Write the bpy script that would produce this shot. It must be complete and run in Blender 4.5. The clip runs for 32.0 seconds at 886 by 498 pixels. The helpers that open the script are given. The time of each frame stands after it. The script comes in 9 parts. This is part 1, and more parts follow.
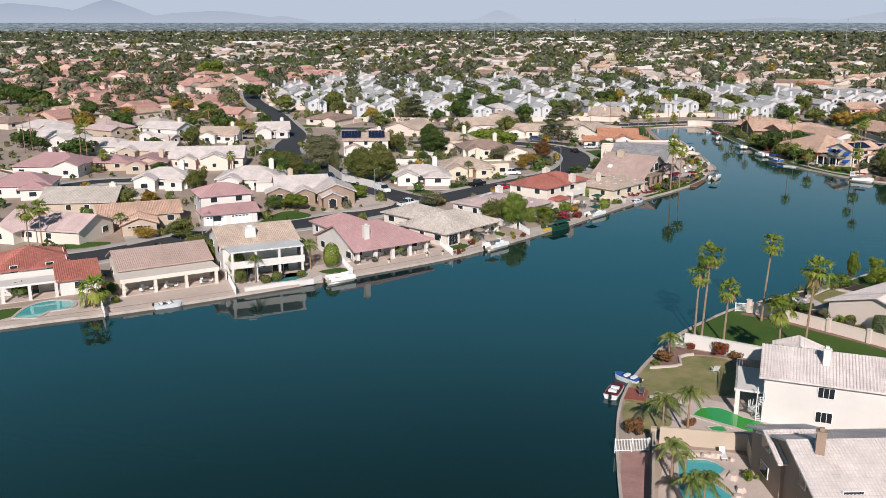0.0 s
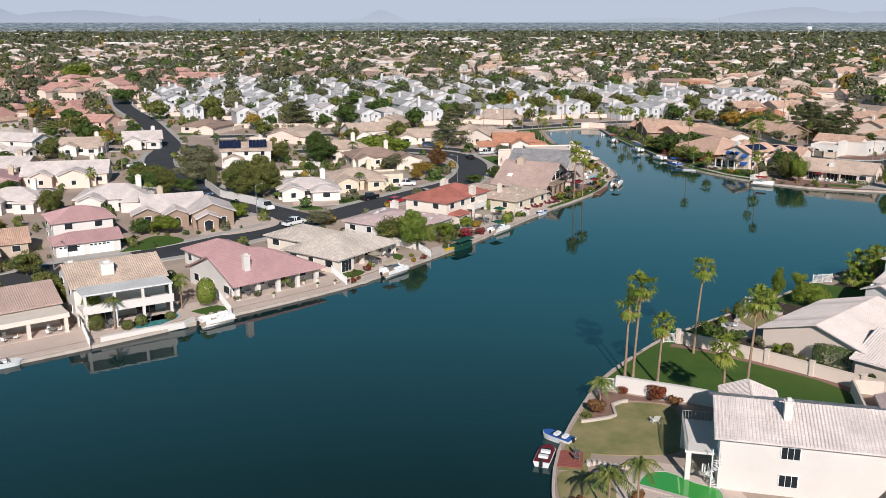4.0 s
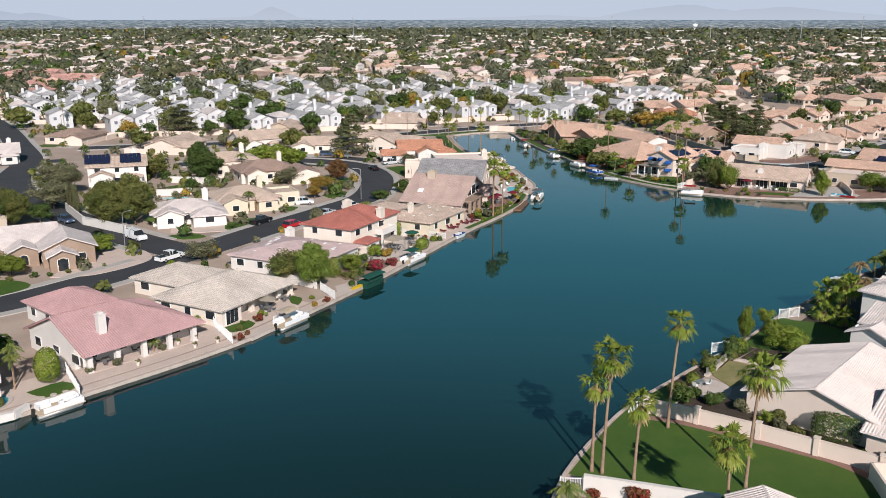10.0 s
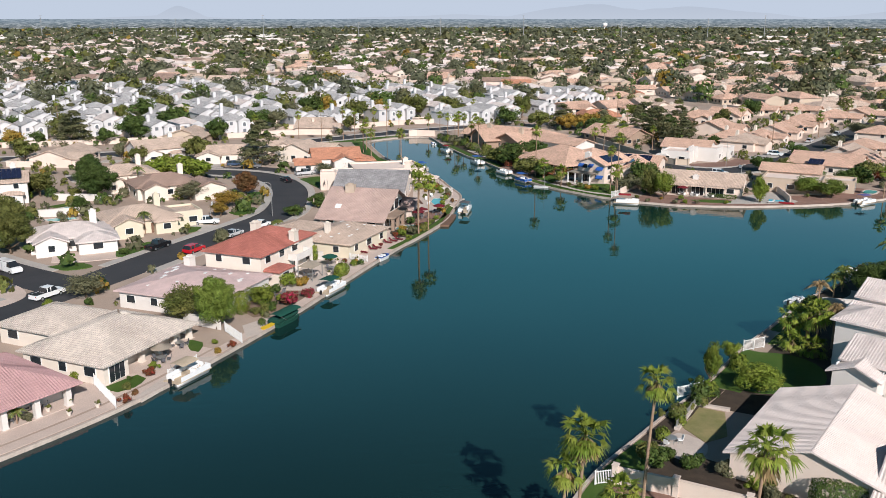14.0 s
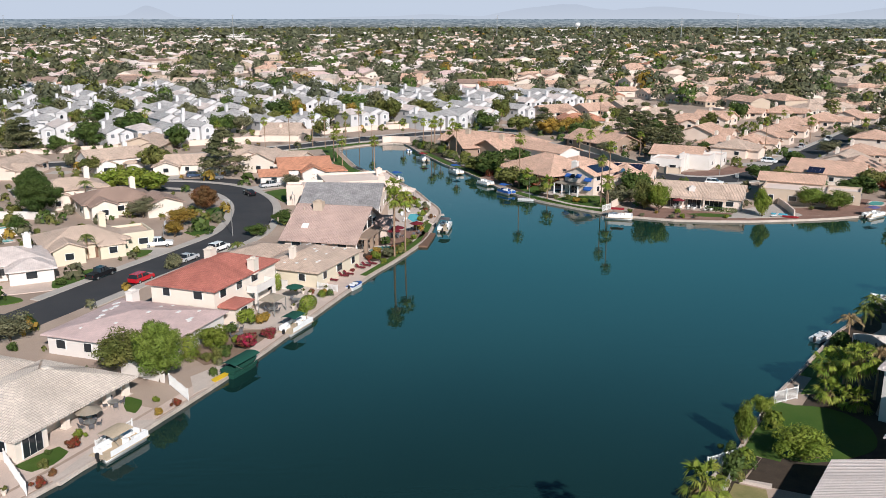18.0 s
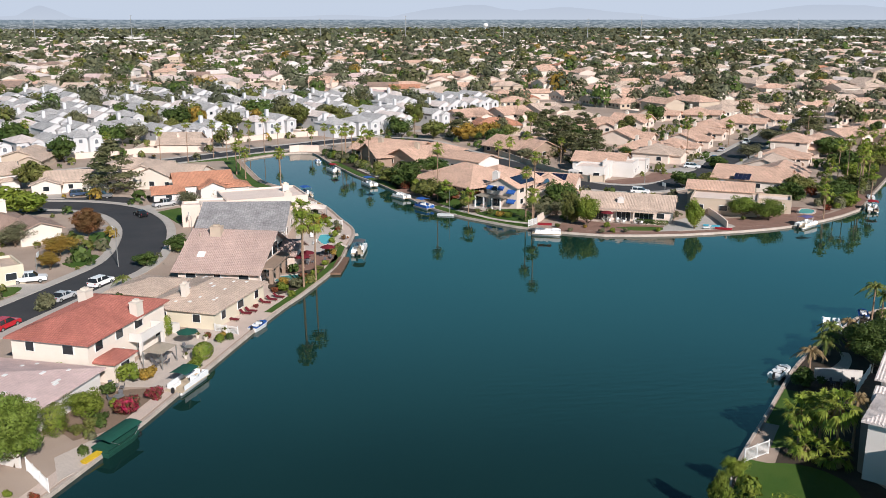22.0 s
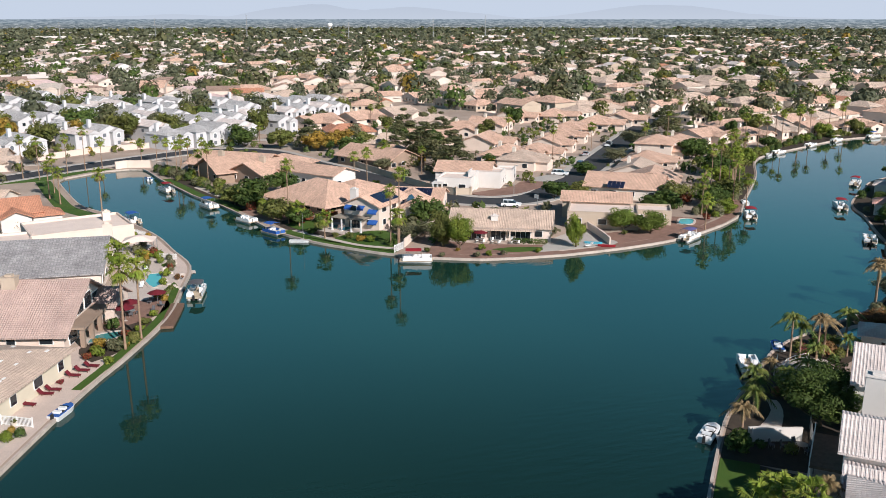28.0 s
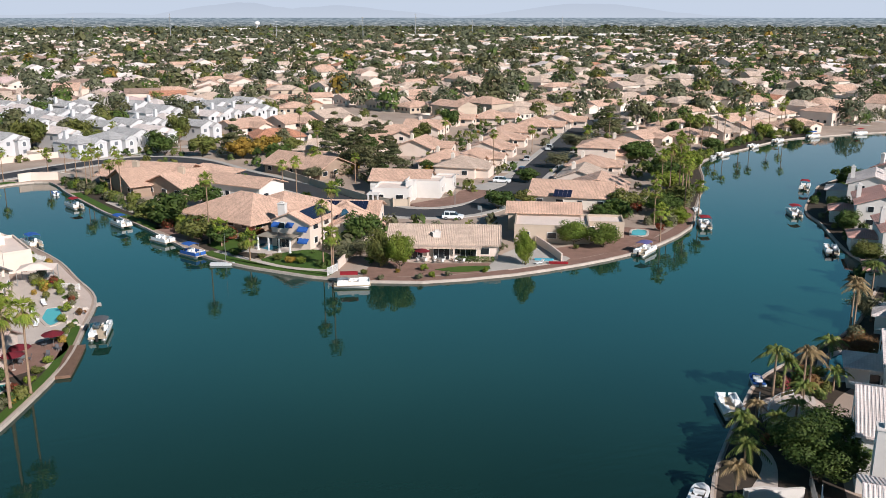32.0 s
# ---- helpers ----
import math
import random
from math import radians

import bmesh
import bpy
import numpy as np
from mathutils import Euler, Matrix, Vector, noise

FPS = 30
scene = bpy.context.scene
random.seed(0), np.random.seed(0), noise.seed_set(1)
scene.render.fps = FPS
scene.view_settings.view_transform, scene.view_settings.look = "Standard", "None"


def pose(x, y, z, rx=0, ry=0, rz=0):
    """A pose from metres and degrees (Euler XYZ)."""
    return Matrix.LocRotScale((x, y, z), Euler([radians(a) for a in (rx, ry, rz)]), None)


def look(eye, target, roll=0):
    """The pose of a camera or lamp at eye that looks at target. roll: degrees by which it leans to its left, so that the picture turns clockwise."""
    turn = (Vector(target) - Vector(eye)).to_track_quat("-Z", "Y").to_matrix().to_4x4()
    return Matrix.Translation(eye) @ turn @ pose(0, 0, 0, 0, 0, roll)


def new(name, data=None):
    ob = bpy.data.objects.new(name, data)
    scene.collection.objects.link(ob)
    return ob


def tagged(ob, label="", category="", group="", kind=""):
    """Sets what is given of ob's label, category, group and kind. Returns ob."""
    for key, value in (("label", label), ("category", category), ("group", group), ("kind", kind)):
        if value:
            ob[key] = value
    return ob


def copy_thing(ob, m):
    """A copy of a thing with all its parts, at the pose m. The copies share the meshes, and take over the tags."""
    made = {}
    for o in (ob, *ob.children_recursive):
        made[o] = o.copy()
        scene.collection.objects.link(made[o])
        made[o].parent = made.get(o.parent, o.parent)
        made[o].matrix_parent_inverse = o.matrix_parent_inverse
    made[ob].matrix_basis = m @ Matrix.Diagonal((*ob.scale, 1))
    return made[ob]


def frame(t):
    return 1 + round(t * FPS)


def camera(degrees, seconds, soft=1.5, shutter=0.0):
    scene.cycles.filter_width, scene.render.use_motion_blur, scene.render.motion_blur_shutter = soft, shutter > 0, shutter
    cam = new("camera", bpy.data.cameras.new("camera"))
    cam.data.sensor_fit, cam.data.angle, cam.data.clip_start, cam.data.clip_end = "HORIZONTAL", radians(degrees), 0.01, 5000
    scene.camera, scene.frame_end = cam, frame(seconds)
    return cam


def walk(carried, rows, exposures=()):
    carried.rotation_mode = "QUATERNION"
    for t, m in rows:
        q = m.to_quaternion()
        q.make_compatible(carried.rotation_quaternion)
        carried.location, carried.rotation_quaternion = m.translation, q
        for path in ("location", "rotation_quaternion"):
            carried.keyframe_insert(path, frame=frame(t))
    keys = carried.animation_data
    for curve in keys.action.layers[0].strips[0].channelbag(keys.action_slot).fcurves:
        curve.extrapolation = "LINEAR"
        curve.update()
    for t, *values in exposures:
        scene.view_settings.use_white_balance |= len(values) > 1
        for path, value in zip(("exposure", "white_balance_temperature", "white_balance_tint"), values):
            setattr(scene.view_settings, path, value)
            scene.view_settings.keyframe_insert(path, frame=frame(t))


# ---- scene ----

# The flight: seconds, x, y, z, heading (left positive), tilt
FLIGHT = [
    (0, 0.00, -0.00, 45.11, 17.79, -14.43), (0.5, -0.80, 2.31, 45.13, 16.94, -14.43), (1, -1.60, 4.60, 45.15, 16.02, -14.43),
    (1.5, -2.38, 6.87, 45.17, 14.95, -14.43), (2, -3.15, 9.11, 45.19, 13.84, -14.43), (2.5, -3.91, 11.32, 45.20, 12.66, -14.43),
    (3, -4.63, 13.49, 45.20, 11.57, -14.43), (3.5, -5.33, 15.64, 45.21, 10.74, -14.44), (5.5, -7.63, 24.07, 45.19, 10.08, -14.45),
    (6, -8.14, 26.29, 45.17, 9.22, -14.46), (6.5, -8.65, 28.53, 45.15, 8.58, -14.48), (7, -9.15, 30.79, 45.13, 7.92, -14.50),
    (7.5, -9.63, 33.05, 45.10, 7.13, -14.52), (8, -10.12, 35.31, 45.08, 6.43, -14.54), (8.5, -10.59, 37.60, 45.06, 5.78, -14.56),
    (9, -11.03, 39.90, 45.05, 5.13, -14.57), (9.5, -11.44, 42.21, 45.04, 4.45, -14.59), (10, -11.82, 44.52, 45.04, 3.77, -14.60),
    (10.5, -12.16, 46.85, 45.04, 3.10, -14.61), (11, -12.47, 49.17, 45.04, 2.48, -14.61), (11.5, -12.75, 51.48, 45.04, 1.85, -14.61),
    (12, -13.00, 53.76, 45.03, 1.21, -14.63), (12.5, -13.21, 56.02, 45.02, 0.62, -14.63), (13, -13.39, 58.27, 45.00, -0.07, -14.62),
    (13.5, -13.55, 60.51, 44.98, -0.90, -14.64), (14, -13.71, 62.76, 44.96, -1.73, -14.65), (14.5, -13.85, 65.03, 44.94, -2.66, -14.64),
    (16.5, -14.13, 74.34, 44.86, -3.39, -14.65), (17, -14.10, 76.65, 44.86, -3.39, -14.64), (17.5, -14.06, 78.95, 44.86, -3.40, -14.65),
    (18, -14.01, 81.23, 44.87, -3.47, -14.65), (18.5, -13.96, 83.46, 44.89, -4.21, -14.65), (19, -13.92, 85.66, 44.91, -4.64, -14.63),
    (19.5, -13.85, 87.81, 44.93, -5.11, -14.67), (20, -13.75, 89.93, 44.97, -5.41, -14.66), (20.5, -13.63, 92.03, 45.01, -5.84, -14.66),
    (21, -13.49, 94.11, 45.06, -6.71, -14.63), (21.5, -13.33, 96.19, 45.11, -8.03, -14.65), (22, -13.16, 98.25, 45.14, -9.26, -14.62),
    (22.5, -12.99, 100.26, 45.16, -10.51, -14.64), (23, -12.80, 102.26, 45.17, -11.84, -14.62), (23.5, -12.59, 104.26, 45.16, -13.16, -14.64),
    (24, -12.37, 106.26, 45.13, -14.03, -14.63), (24.5, -12.14, 108.26, 45.09, -14.85, -14.64), (25, -11.91, 110.25, 45.05, -15.78, -14.65),
    (25.5, -11.63, 112.27, 45.01, -16.88, -14.63), (27.5, -9.87, 120.31, 44.84, -17.55, -14.65), (28, -9.35, 122.26, 44.83, -19.05, -14.64),
    (28.5, -8.84, 124.19, 44.83, -20.27, -14.66), (29, -8.31, 126.11, 44.83, -20.82, -14.67), (29.5, -7.78, 128.00, 44.84, -21.22, -14.67),
    (30, -7.24, 129.88, 44.85, -21.81, -14.69), (30.5, -6.68, 131.73, 44.86, -22.11, -14.68), (31, -6.11, 133.56, 44.86, -22.36, -14.70),
    (31.5, -5.54, 135.39, 44.86, -22.95, -14.71), (32, -4.97, 137.21, 44.86, -23.48, -14.73),
]
cam = camera(53.3, 32.0, soft=0.8)
walk(cam, [(t, pose(x, y, z, 90 + tilt, 0, heading)) for t, x, y, z, heading, tilt in FLIGHT], [(0, 0.09), (8, 0.14), (16, 0.22), (24, 0.27), (32, 0.28)])

# ---- light ----
SUN_EL, SUN_AZ = 31.0, math.atan2(0.30, -0.954)
world = bpy.data.worlds.new("world")
scene.world = world
world.use_nodes = True
_wn = world.node_tree
_sky = _wn.nodes.new("ShaderNodeTexSky")
_sky.sky_type, _sky.sun_disc = "NISHITA", False
_sky.sun_elevation, _sky.sun_rotation = radians(SUN_EL), SUN_AZ
_sky.altitude, _sky.air_density, _sky.dust_density, _sky.ozone_density = 500, 0.85, 0.7, 3.0
_tint = _wn.nodes.new("ShaderNodeMix")
_tint.data_type, _tint.blend_type = "RGBA", "MULTIPLY"
_tint.inputs[0].default_value, _tint.inputs[7].default_value = 1.0, (0.34, 0.40, 0.52, 1)
_wn.links.new(_sky.outputs[0], _tint.inputs[6])
_dir = _wn.nodes.new("ShaderNodeSeparateXYZ")
_wn.links.new(_wn.nodes.new("ShaderNodeTexCoord").outputs["Generated"], _dir.inputs[0])


def _blend(z0, z1, low, high):
    """From one colour of the sky to another between two heights."""
    up = _wn.nodes.new("ShaderNodeMapRange")
    up.interpolation_type = "SMOOTHSTEP"
    up.inputs[1].default_value, up.inputs[2].default_value = z0, z1
    _wn.links.new(_dir.outputs[2], up.inputs[0])
    mx = _wn.nodes.new("ShaderNodeMix")
    mx.data_type = "RGBA"
    _wn.links.new(up.outputs[0], mx.inputs[0])
    for i, v in ((6, low), (7, high)):
        if isinstance(v, tuple):
            mx.inputs[i].default_value = (*v, 1)
        else:
            _wn.links.new(v, mx.inputs[i])
    return mx.outputs[2]


_clear = _blend(0.31, 0.55, (1.6, 6.4, 9.6), _tint.outputs[2])
_wn.links.new(_blend(0.02, 0.27, (7.9, 9.0, 10.9), _clear), _wn.nodes["Background"].inputs[0])  # dry dust whitens the sky low down, all round
_wn.nodes["Background"].inputs[1].default_value = 0.06
_sd = bpy.data.lights.new("sun", "SUN")
_sd.energy, _sd.angle, _sd.color = 5.0, radians(0.53), (1.0, 0.937, 0.905)
sun = new("sun", _sd)
sun.matrix_world = look((0, 0, 300), (-0.30 * 100, 0.954 * 100, 300 - 100 * math.tan(radians(SUN_EL))))
rnd = random.Random(7)

# ---- materials ----
def _nodes(name):
    m = bpy.data.materials.new(name)
    m.use_nodes = True
    return m, m.node_tree, m.node_tree.nodes["Principled BSDF"]


def _n(nt, kind, **kw):
    nd = nt.nodes.new(kind)
    for k, v in kw.items():
        nd.inputs[k].default_value = v
    return nd


def _mix(nt, fac, a, b, blend="MIX"):
    nd = nt.nodes.new("ShaderNodeMix")
    nd.data_type, nd.blend_type = "RGBA", blend
    for i, v in ((0, fac), (6, a), (7, b)):
        if isinstance(v, (int, float)):
            nd.inputs[i].default_value = v
        elif isinstance(v, tuple):
            nd.inputs[i].default_value = (*v, 1)
        else:
            nt.links.new(v, nd.inputs[i])
    return nd.outputs[2]


def _range(nt, v, a, b, lo=0.0, hi=1.0):
    nd = _n(nt, "ShaderNodeMapRange", **{"From Min": lo, "From Max": hi, "To Min": a, "To Max": b})
    nt.links.new(v, nd.inputs[0])
    return nd.outputs[0]


def _vary(nt, col, amount, island=False):
    """Lighter and darker from piece to piece."""
    src = nt.nodes.new("ShaderNodeNewGeometry").outputs["Random Per Island"] if island else nt.nodes.new("ShaderNodeObjectInfo").outputs["Random"]
    hs = nt.nodes.new("ShaderNodeHueSaturation")
    nt.links.new(_range(nt, src, 1 - amount, 1 + amount), hs.inputs["Value"])
    nt.links.new(col, hs.inputs["Color"])
    return hs.outputs[0]


def mat(name, c, c2=None, scale=0.6, rough=0.8, bump=0.0, bscale=18.0, metal=0.0, spec=0.3, vary=0.0, island=0.0, fine=0.25, sharp=0.2):
    m, nt, b = _nodes(name)
    tc = nt.nodes.new("ShaderNodeTexCoord").outputs["Object"]
    big = _n(nt, "ShaderNodeTexNoise", Scale=scale, Detail=5.0, Roughness=0.6)
    small = _n(nt, "ShaderNodeTexNoise", Scale=bscale, Detail=4.0, Roughness=0.7)
    nt.links.new(tc, big.inputs["Vector"])
    nt.links.new(tc, small.inputs["Vector"])
    c2 = c2 or tuple(v * 0.82 for v in c)
    col = _mix(nt, _range(nt, big.outputs[0], 0, 1, 0.5 - sharp, 0.5 + sharp), c, c2)
    grain = _mix(nt, _range(nt, small.outputs[0], 0, 1, 0.25, 0.75), (1 - fine,) * 3, (1 + fine * 0.4,) * 3)
    col = _mix(nt, 1.0, col, grain, "MULTIPLY")
    if vary:
        col = _vary(nt, col, vary)
    if island:
        col = _vary(nt, col, island, True)
    nt.links.new(col, b.inputs["Base Color"])
    b.inputs["Roughness"].default_value, b.inputs["Metallic"].default_value = rough, metal
    b.inputs["Specular IOR Level"].default_value = spec
    if bump:
        bp = _n(nt, "ShaderNodeBump", Strength=0.6, Distance=bump)
        nt.links.new(small.outputs[0], bp.inputs["Height"])
        nt.links.new(bp.outputs[0], b.inputs["Normal"])
    return m


def tile_mat(name, c1, c2, joint=0.6, wide=0.33, row=0.40, stain=0.25):
    """Roof tiles laid in courses, on the roof's own u (along the eave) and v (up the slope) in metres."""
    m, nt, b = _nodes(name)
    c1, c2 = [tuple(min(0.85, v * 1.24) for v in c) for c in (c1, c2)]
    uv = nt.nodes.new("ShaderNodeUVMap").outputs[0]
    br = _n(nt, "ShaderNodeTexBrick", Scale=1.0, **{"Mortar Size": 0.035, "Mortar Smooth": 0.6, "Bias": 0.0, "Brick Width": wide, "Row Height": row})
    br.offset = 0.0
    br.inputs["Color1"].default_value, br.inputs["Color2"].default_value = (*c1, 1), (*c2, 1)
    br.inputs["Mortar"].default_value = (*(v * joint for v in c1), 1)
    nt.links.new(uv, br.inputs["Vector"])
    no = _n(nt, "ShaderNodeTexNoise", Scale=0.35, Detail=6.0, Roughness=0.65)
    nt.links.new(nt.nodes.new("ShaderNodeTexCoord").outputs["Object"], no.inputs["Vector"])
    wash = _mix(nt, _range(nt, no.outputs[0], 0, 1, 0.3, 0.7), (1 - stain,) * 3, (1.06,) * 3)
    col = _vary(nt, _mix(nt, 1.0, br.outputs["Color"], wash, "MULTIPLY"), 0.05)
    nt.links.new(col, b.inputs["Base Color"])
    b.inputs["Roughness"].default_value, b.inputs["Specular IOR Level"].default_value = 0.75, 0.25
    bp = _n(nt, "ShaderNodeBump", Strength=0.8, Distance=0.05)
    nt.links.new(_range(nt, br.outputs["Fac"], 1, 0), bp.inputs["Height"])
    nt.links.new(bp.outputs[0], b.inputs["Normal"])
    return m


def leaf_mat(name, c, c2, scale=0.7):
    m, nt, b = _nodes(name)
    no = _n(nt, "ShaderNodeTexNoise", Scale=scale, Detail=3.0)
    nt.links.new(nt.nodes.new("ShaderNodeTexCoord").outputs["Object"], no.inputs["Vector"])
    col = _mix(nt, _range(nt, no.outputs[0], 0, 1, 0.35, 0.65), c, c2)
    col = _vary(nt, _vary(nt, col, 0.16), 0.35, True)
    nt.links.new(col, b.inputs["Base Color"])
    b.inputs["Roughness"].default_value, b.inputs["Specular IOR Level"].default_value = 0.62, 0.22
    tr = nt.nodes.new("ShaderNodeBsdfTranslucent")
    mx = nt.nodes.new("ShaderNodeMixShader")
    mx.inputs[0].default_value = 0.3
    nt.links.new(col, tr.inputs[0])
    nt.links.new(b.outputs[0], mx.inputs[1])
    nt.links.new(tr.outputs[0], mx.inputs[2])
    nt.links.new(mx.outputs[0], nt.nodes["Material Output"].inputs[0])
    return m


def water_mat():
    """Dark green water, paler and greener where the lake widens, with faint fine ripples in drifting patches."""
    m, nt, b = _nodes("lake_water")
    tc = nt.nodes.new("ShaderNodeTexCoord").outputs["Object"]
    no = _n(nt, "ShaderNodeTexNoise", Scale=0.012, Detail=4.0)
    nt.links.new(tc, no.inputs["Vector"])
    sp = nt.nodes.new("ShaderNodeSeparateXYZ")
    nt.links.new(tc, sp.inputs[0])
    deep = _mix(nt, _range(nt, no.outputs[0], 0, 1, 0.35, 0.65), (0.006, 0.024, 0.025), (0.008, 0.031, 0.031))
    wide = _mix(nt, _range(nt, no.outputs[0], 0, 1, 0.35, 0.65), (0.006, 0.030, 0.022), (0.010, 0.043, 0.030))
    nt.links.new(_mix(nt, _range(nt, sp.outputs[1], 0, 1, 150, 260), deep, wide), b.inputs["Base Color"])
    b.inputs["Roughness"].default_value, b.inputs["IOR"].default_value = 0.01, 1.34
    mp = _n(nt, "ShaderNodeMapping", Rotation=(0, 0, radians(8)), Scale=(0.28, 1.0, 1.0))
    nt.links.new(tc, mp.inputs[0])
    w1 = _n(nt, "ShaderNodeTexNoise", Scale=1.2, Detail=2.0, Roughness=0.5)
    w2 = _n(nt, "ShaderNodeTexNoise", Scale=0.035, Detail=3.0)
    nt.links.new(mp.outputs[0], w1.inputs["Vector"])
    nt.links.new(mp.outputs[0], w2.inputs["Vector"])
    bp = _n(nt, "ShaderNodeBump", Distance=0.05)
    nt.links.new(_range(nt, w2.outputs[0], 0.10, 0.42, 0.46, 0.72), bp.inputs["Strength"])
    nt.links.new(w1.outputs[0], bp.inputs["Height"])
    nt.links.new(bp.outputs[0], b.inputs["Normal"])
    return m


def glass_mat(name, c=(0.02, 0.025, 0.03), rough=0.05):
    m, nt, b = _nodes(name)
    b.inputs["Base Color"].default_value, b.inputs["Roughness"].default_value = (*c, 1), rough
    b.inputs["Specular IOR Level"].default_value = 0.6
    return m


M = {}
M["water"] = water_mat()
M["ground"] = mat("desert_gravel", (0.48, 0.38, 0.31), (0.34, 0.26, 0.21), 0.07, 0.95, 0.03, 9.0)
# dark soil of planted beds; some sheets of it also stand in for shade
M["mulch_and_shade"] = mat("planted_soil_and_shade", (0.075, 0.055, 0.040), (0.045, 0.035, 0.026), 0.8, 0.95, 0.04, 9.0)
M["white_row"] = mat("bright_white_stucco", (0.59, 0.58, 0.585), (0.54, 0.53, 0.535), 0.3, 0.9, 0.012, 30.0, vary=0.04, fine=0.08)
M["paver"] = mat("pink_pavers", (0.44, 0.25, 0.22), (0.34, 0.19, 0.17), 0.6, 0.9, 0.02, 6.0)
M["gravel_red"] = mat("red_gravel", (0.30, 0.18, 0.14), (0.22, 0.13, 0.10), 0.5, 0.95, 0.03, 14.0)
M["dirt"] = mat("garden_soil", (0.20, 0.14, 0.10), (0.28, 0.20, 0.15), 0.5, 0.95, 0.03, 9.0)
M["asphalt"] = mat("asphalt", (0.040, 0.042, 0.048), (0.058, 0.058, 0.062), 0.15, 0.9, 0.01, 12.0)
M["concrete"] = mat("pale_concrete", (0.61, 0.53, 0.47), (0.51, 0.44, 0.39), 0.4, 0.9, 0.01, 9.0)
M["pavement"] = mat("pavement_concrete", (0.50, 0.46, 0.42), (0.42, 0.39, 0.36), 0.3, 0.9, 0.01, 7.0)
M["cooldeck"] = mat("pink_deck", (0.65, 0.53, 0.46), (0.56, 0.45, 0.39), 0.35, 0.9, 0.01, 9.0)
M["seawall"] = mat("seawall_concrete", (0.59, 0.50, 0.44), (0.42, 0.35, 0.30), 0.5, 0.9, 0.03, 5.0)
M["grass"] = mat("lawn_grass", (0.046, 0.108, 0.012), (0.078, 0.132, 0.020), 0.25, 0.9, 0.05, 22.0, fine=0.4)
M["grass_dry"] = mat("dormant_lawn", (0.37, 0.30, 0.15), (0.19, 0.20, 0.07), 0.35, 0.9, 0.05, 18.0, fine=0.4)
M["white"] = mat("white_stucco", (0.70, 0.655, 0.62), (0.64, 0.60, 0.56), 0.3, 0.9, 0.012, 30.0, vary=0.03, fine=0.08)
M["cream"] = mat("cream_stucco", (0.73, 0.65, 0.57), (0.67, 0.59, 0.51), 0.3, 0.9, 0.012, 30.0, vary=0.04, fine=0.08)
M["pinkish"] = mat("blush_stucco", (0.72, 0.60, 0.52), (0.66, 0.54, 0.46), 0.3, 0.9, 0.012, 30.0, vary=0.04, fine=0.08)
M["yellow"] = mat("butter_stucco", (0.66, 0.585, 0.455), (0.60, 0.53, 0.41), 0.3, 0.9, 0.012, 30.0, fine=0.08)
M["tan"] = mat("tan_stucco", (0.52, 0.42, 0.33), (0.46, 0.37, 0.29), 0.3, 0.9, 0.012, 30.0, vary=0.05, fine=0.1)
M["brown"] = mat("brown_stucco", (0.34, 0.25, 0.19), (0.28, 0.20, 0.15), 0.3, 0.9, 0.012, 30.0, fine=0.1)
M["trim"] = mat("white_paint", (0.80, 0.79, 0.77), (0.74, 0.73, 0.71), 0.8, 0.6, 0.0, 20.0, fine=0.05)
M["stone"] = mat("stacked_stone", (0.34, 0.26, 0.20), (0.20, 0.15, 0.12), 2.5, 0.9, 0.05, 6.0)
M["roof_red"] = tile_mat("red_clay_tile", (0.42, 0.155, 0.12), (0.34, 0.12, 0.095))
M["roof_pink"] = tile_mat("rose_tile", (0.45, 0.275, 0.27), (0.41, 0.245, 0.245), 0.75, stain=0.12)
M["roof_tan"] = tile_mat("sand_tile", (0.58, 0.45, 0.36), (0.50, 0.38, 0.31), 0.55)
M["roof_beige"] = tile_mat("beige_tile", (0.56, 0.49, 0.43), (0.47, 0.41, 0.36), 0.55)
M["roof_mauve"] = tile_mat("mauve_tile", (0.56, 0.42, 0.40), (0.52, 0.39, 0.37), 0.85, stain=0.2)
M["roof_peach"] = tile_mat("peach_tile", (0.62, 0.41, 0.31), (0.55, 0.36, 0.27), 0.5)
M["roof_orange"] = tile_mat("orange_tile", (0.56, 0.27, 0.17), (0.48, 0.22, 0.14), 0.5)
M["roof_salmon"] = tile_mat("salmon_tile", (0.60, 0.34, 0.285), (0.53, 0.29, 0.24), 0.5)
M["salmon"] = mat("salmon_stucco", (0.66, 0.44, 0.36), (0.60, 0.39, 0.32), 0.3, 0.9, 0.012, 30.0, vary=0.04, fine=0.08)
M["roof_white"] = tile_mat("bleached_tile", (0.64, 0.56, 0.525), (0.58, 0.505, 0.475), 0.86)
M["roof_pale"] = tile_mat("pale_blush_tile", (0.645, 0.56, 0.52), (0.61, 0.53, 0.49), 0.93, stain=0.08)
M["roof_grey"] = tile_mat("grey_tile", (0.45, 0.435, 0.43), (0.38, 0.37, 0.365), 0.6)
M["roof_slate"] = tile_mat("slate_shingle", (0.29, 0.28, 0.285), (0.43, 0.41, 0.405), 0.7, 0.5, 0.22, stain=0.4)
M["roof_rose"] = tile_mat("rose_brown_tile", (0.43, 0.315, 0.275), (0.39, 0.285, 0.25), 0.7, stain=0.15)
M["roof_brown"] = tile_mat("brown_tile", (0.36, 0.25, 0.20), (0.30, 0.21, 0.17), 0.55)
M["roof_flat"] = mat("roof_coating", (0.80, 0.67, 0.59), (0.72, 0.59, 0.52), 0.3, 0.85, 0.0, 6.0, fine=0.12)
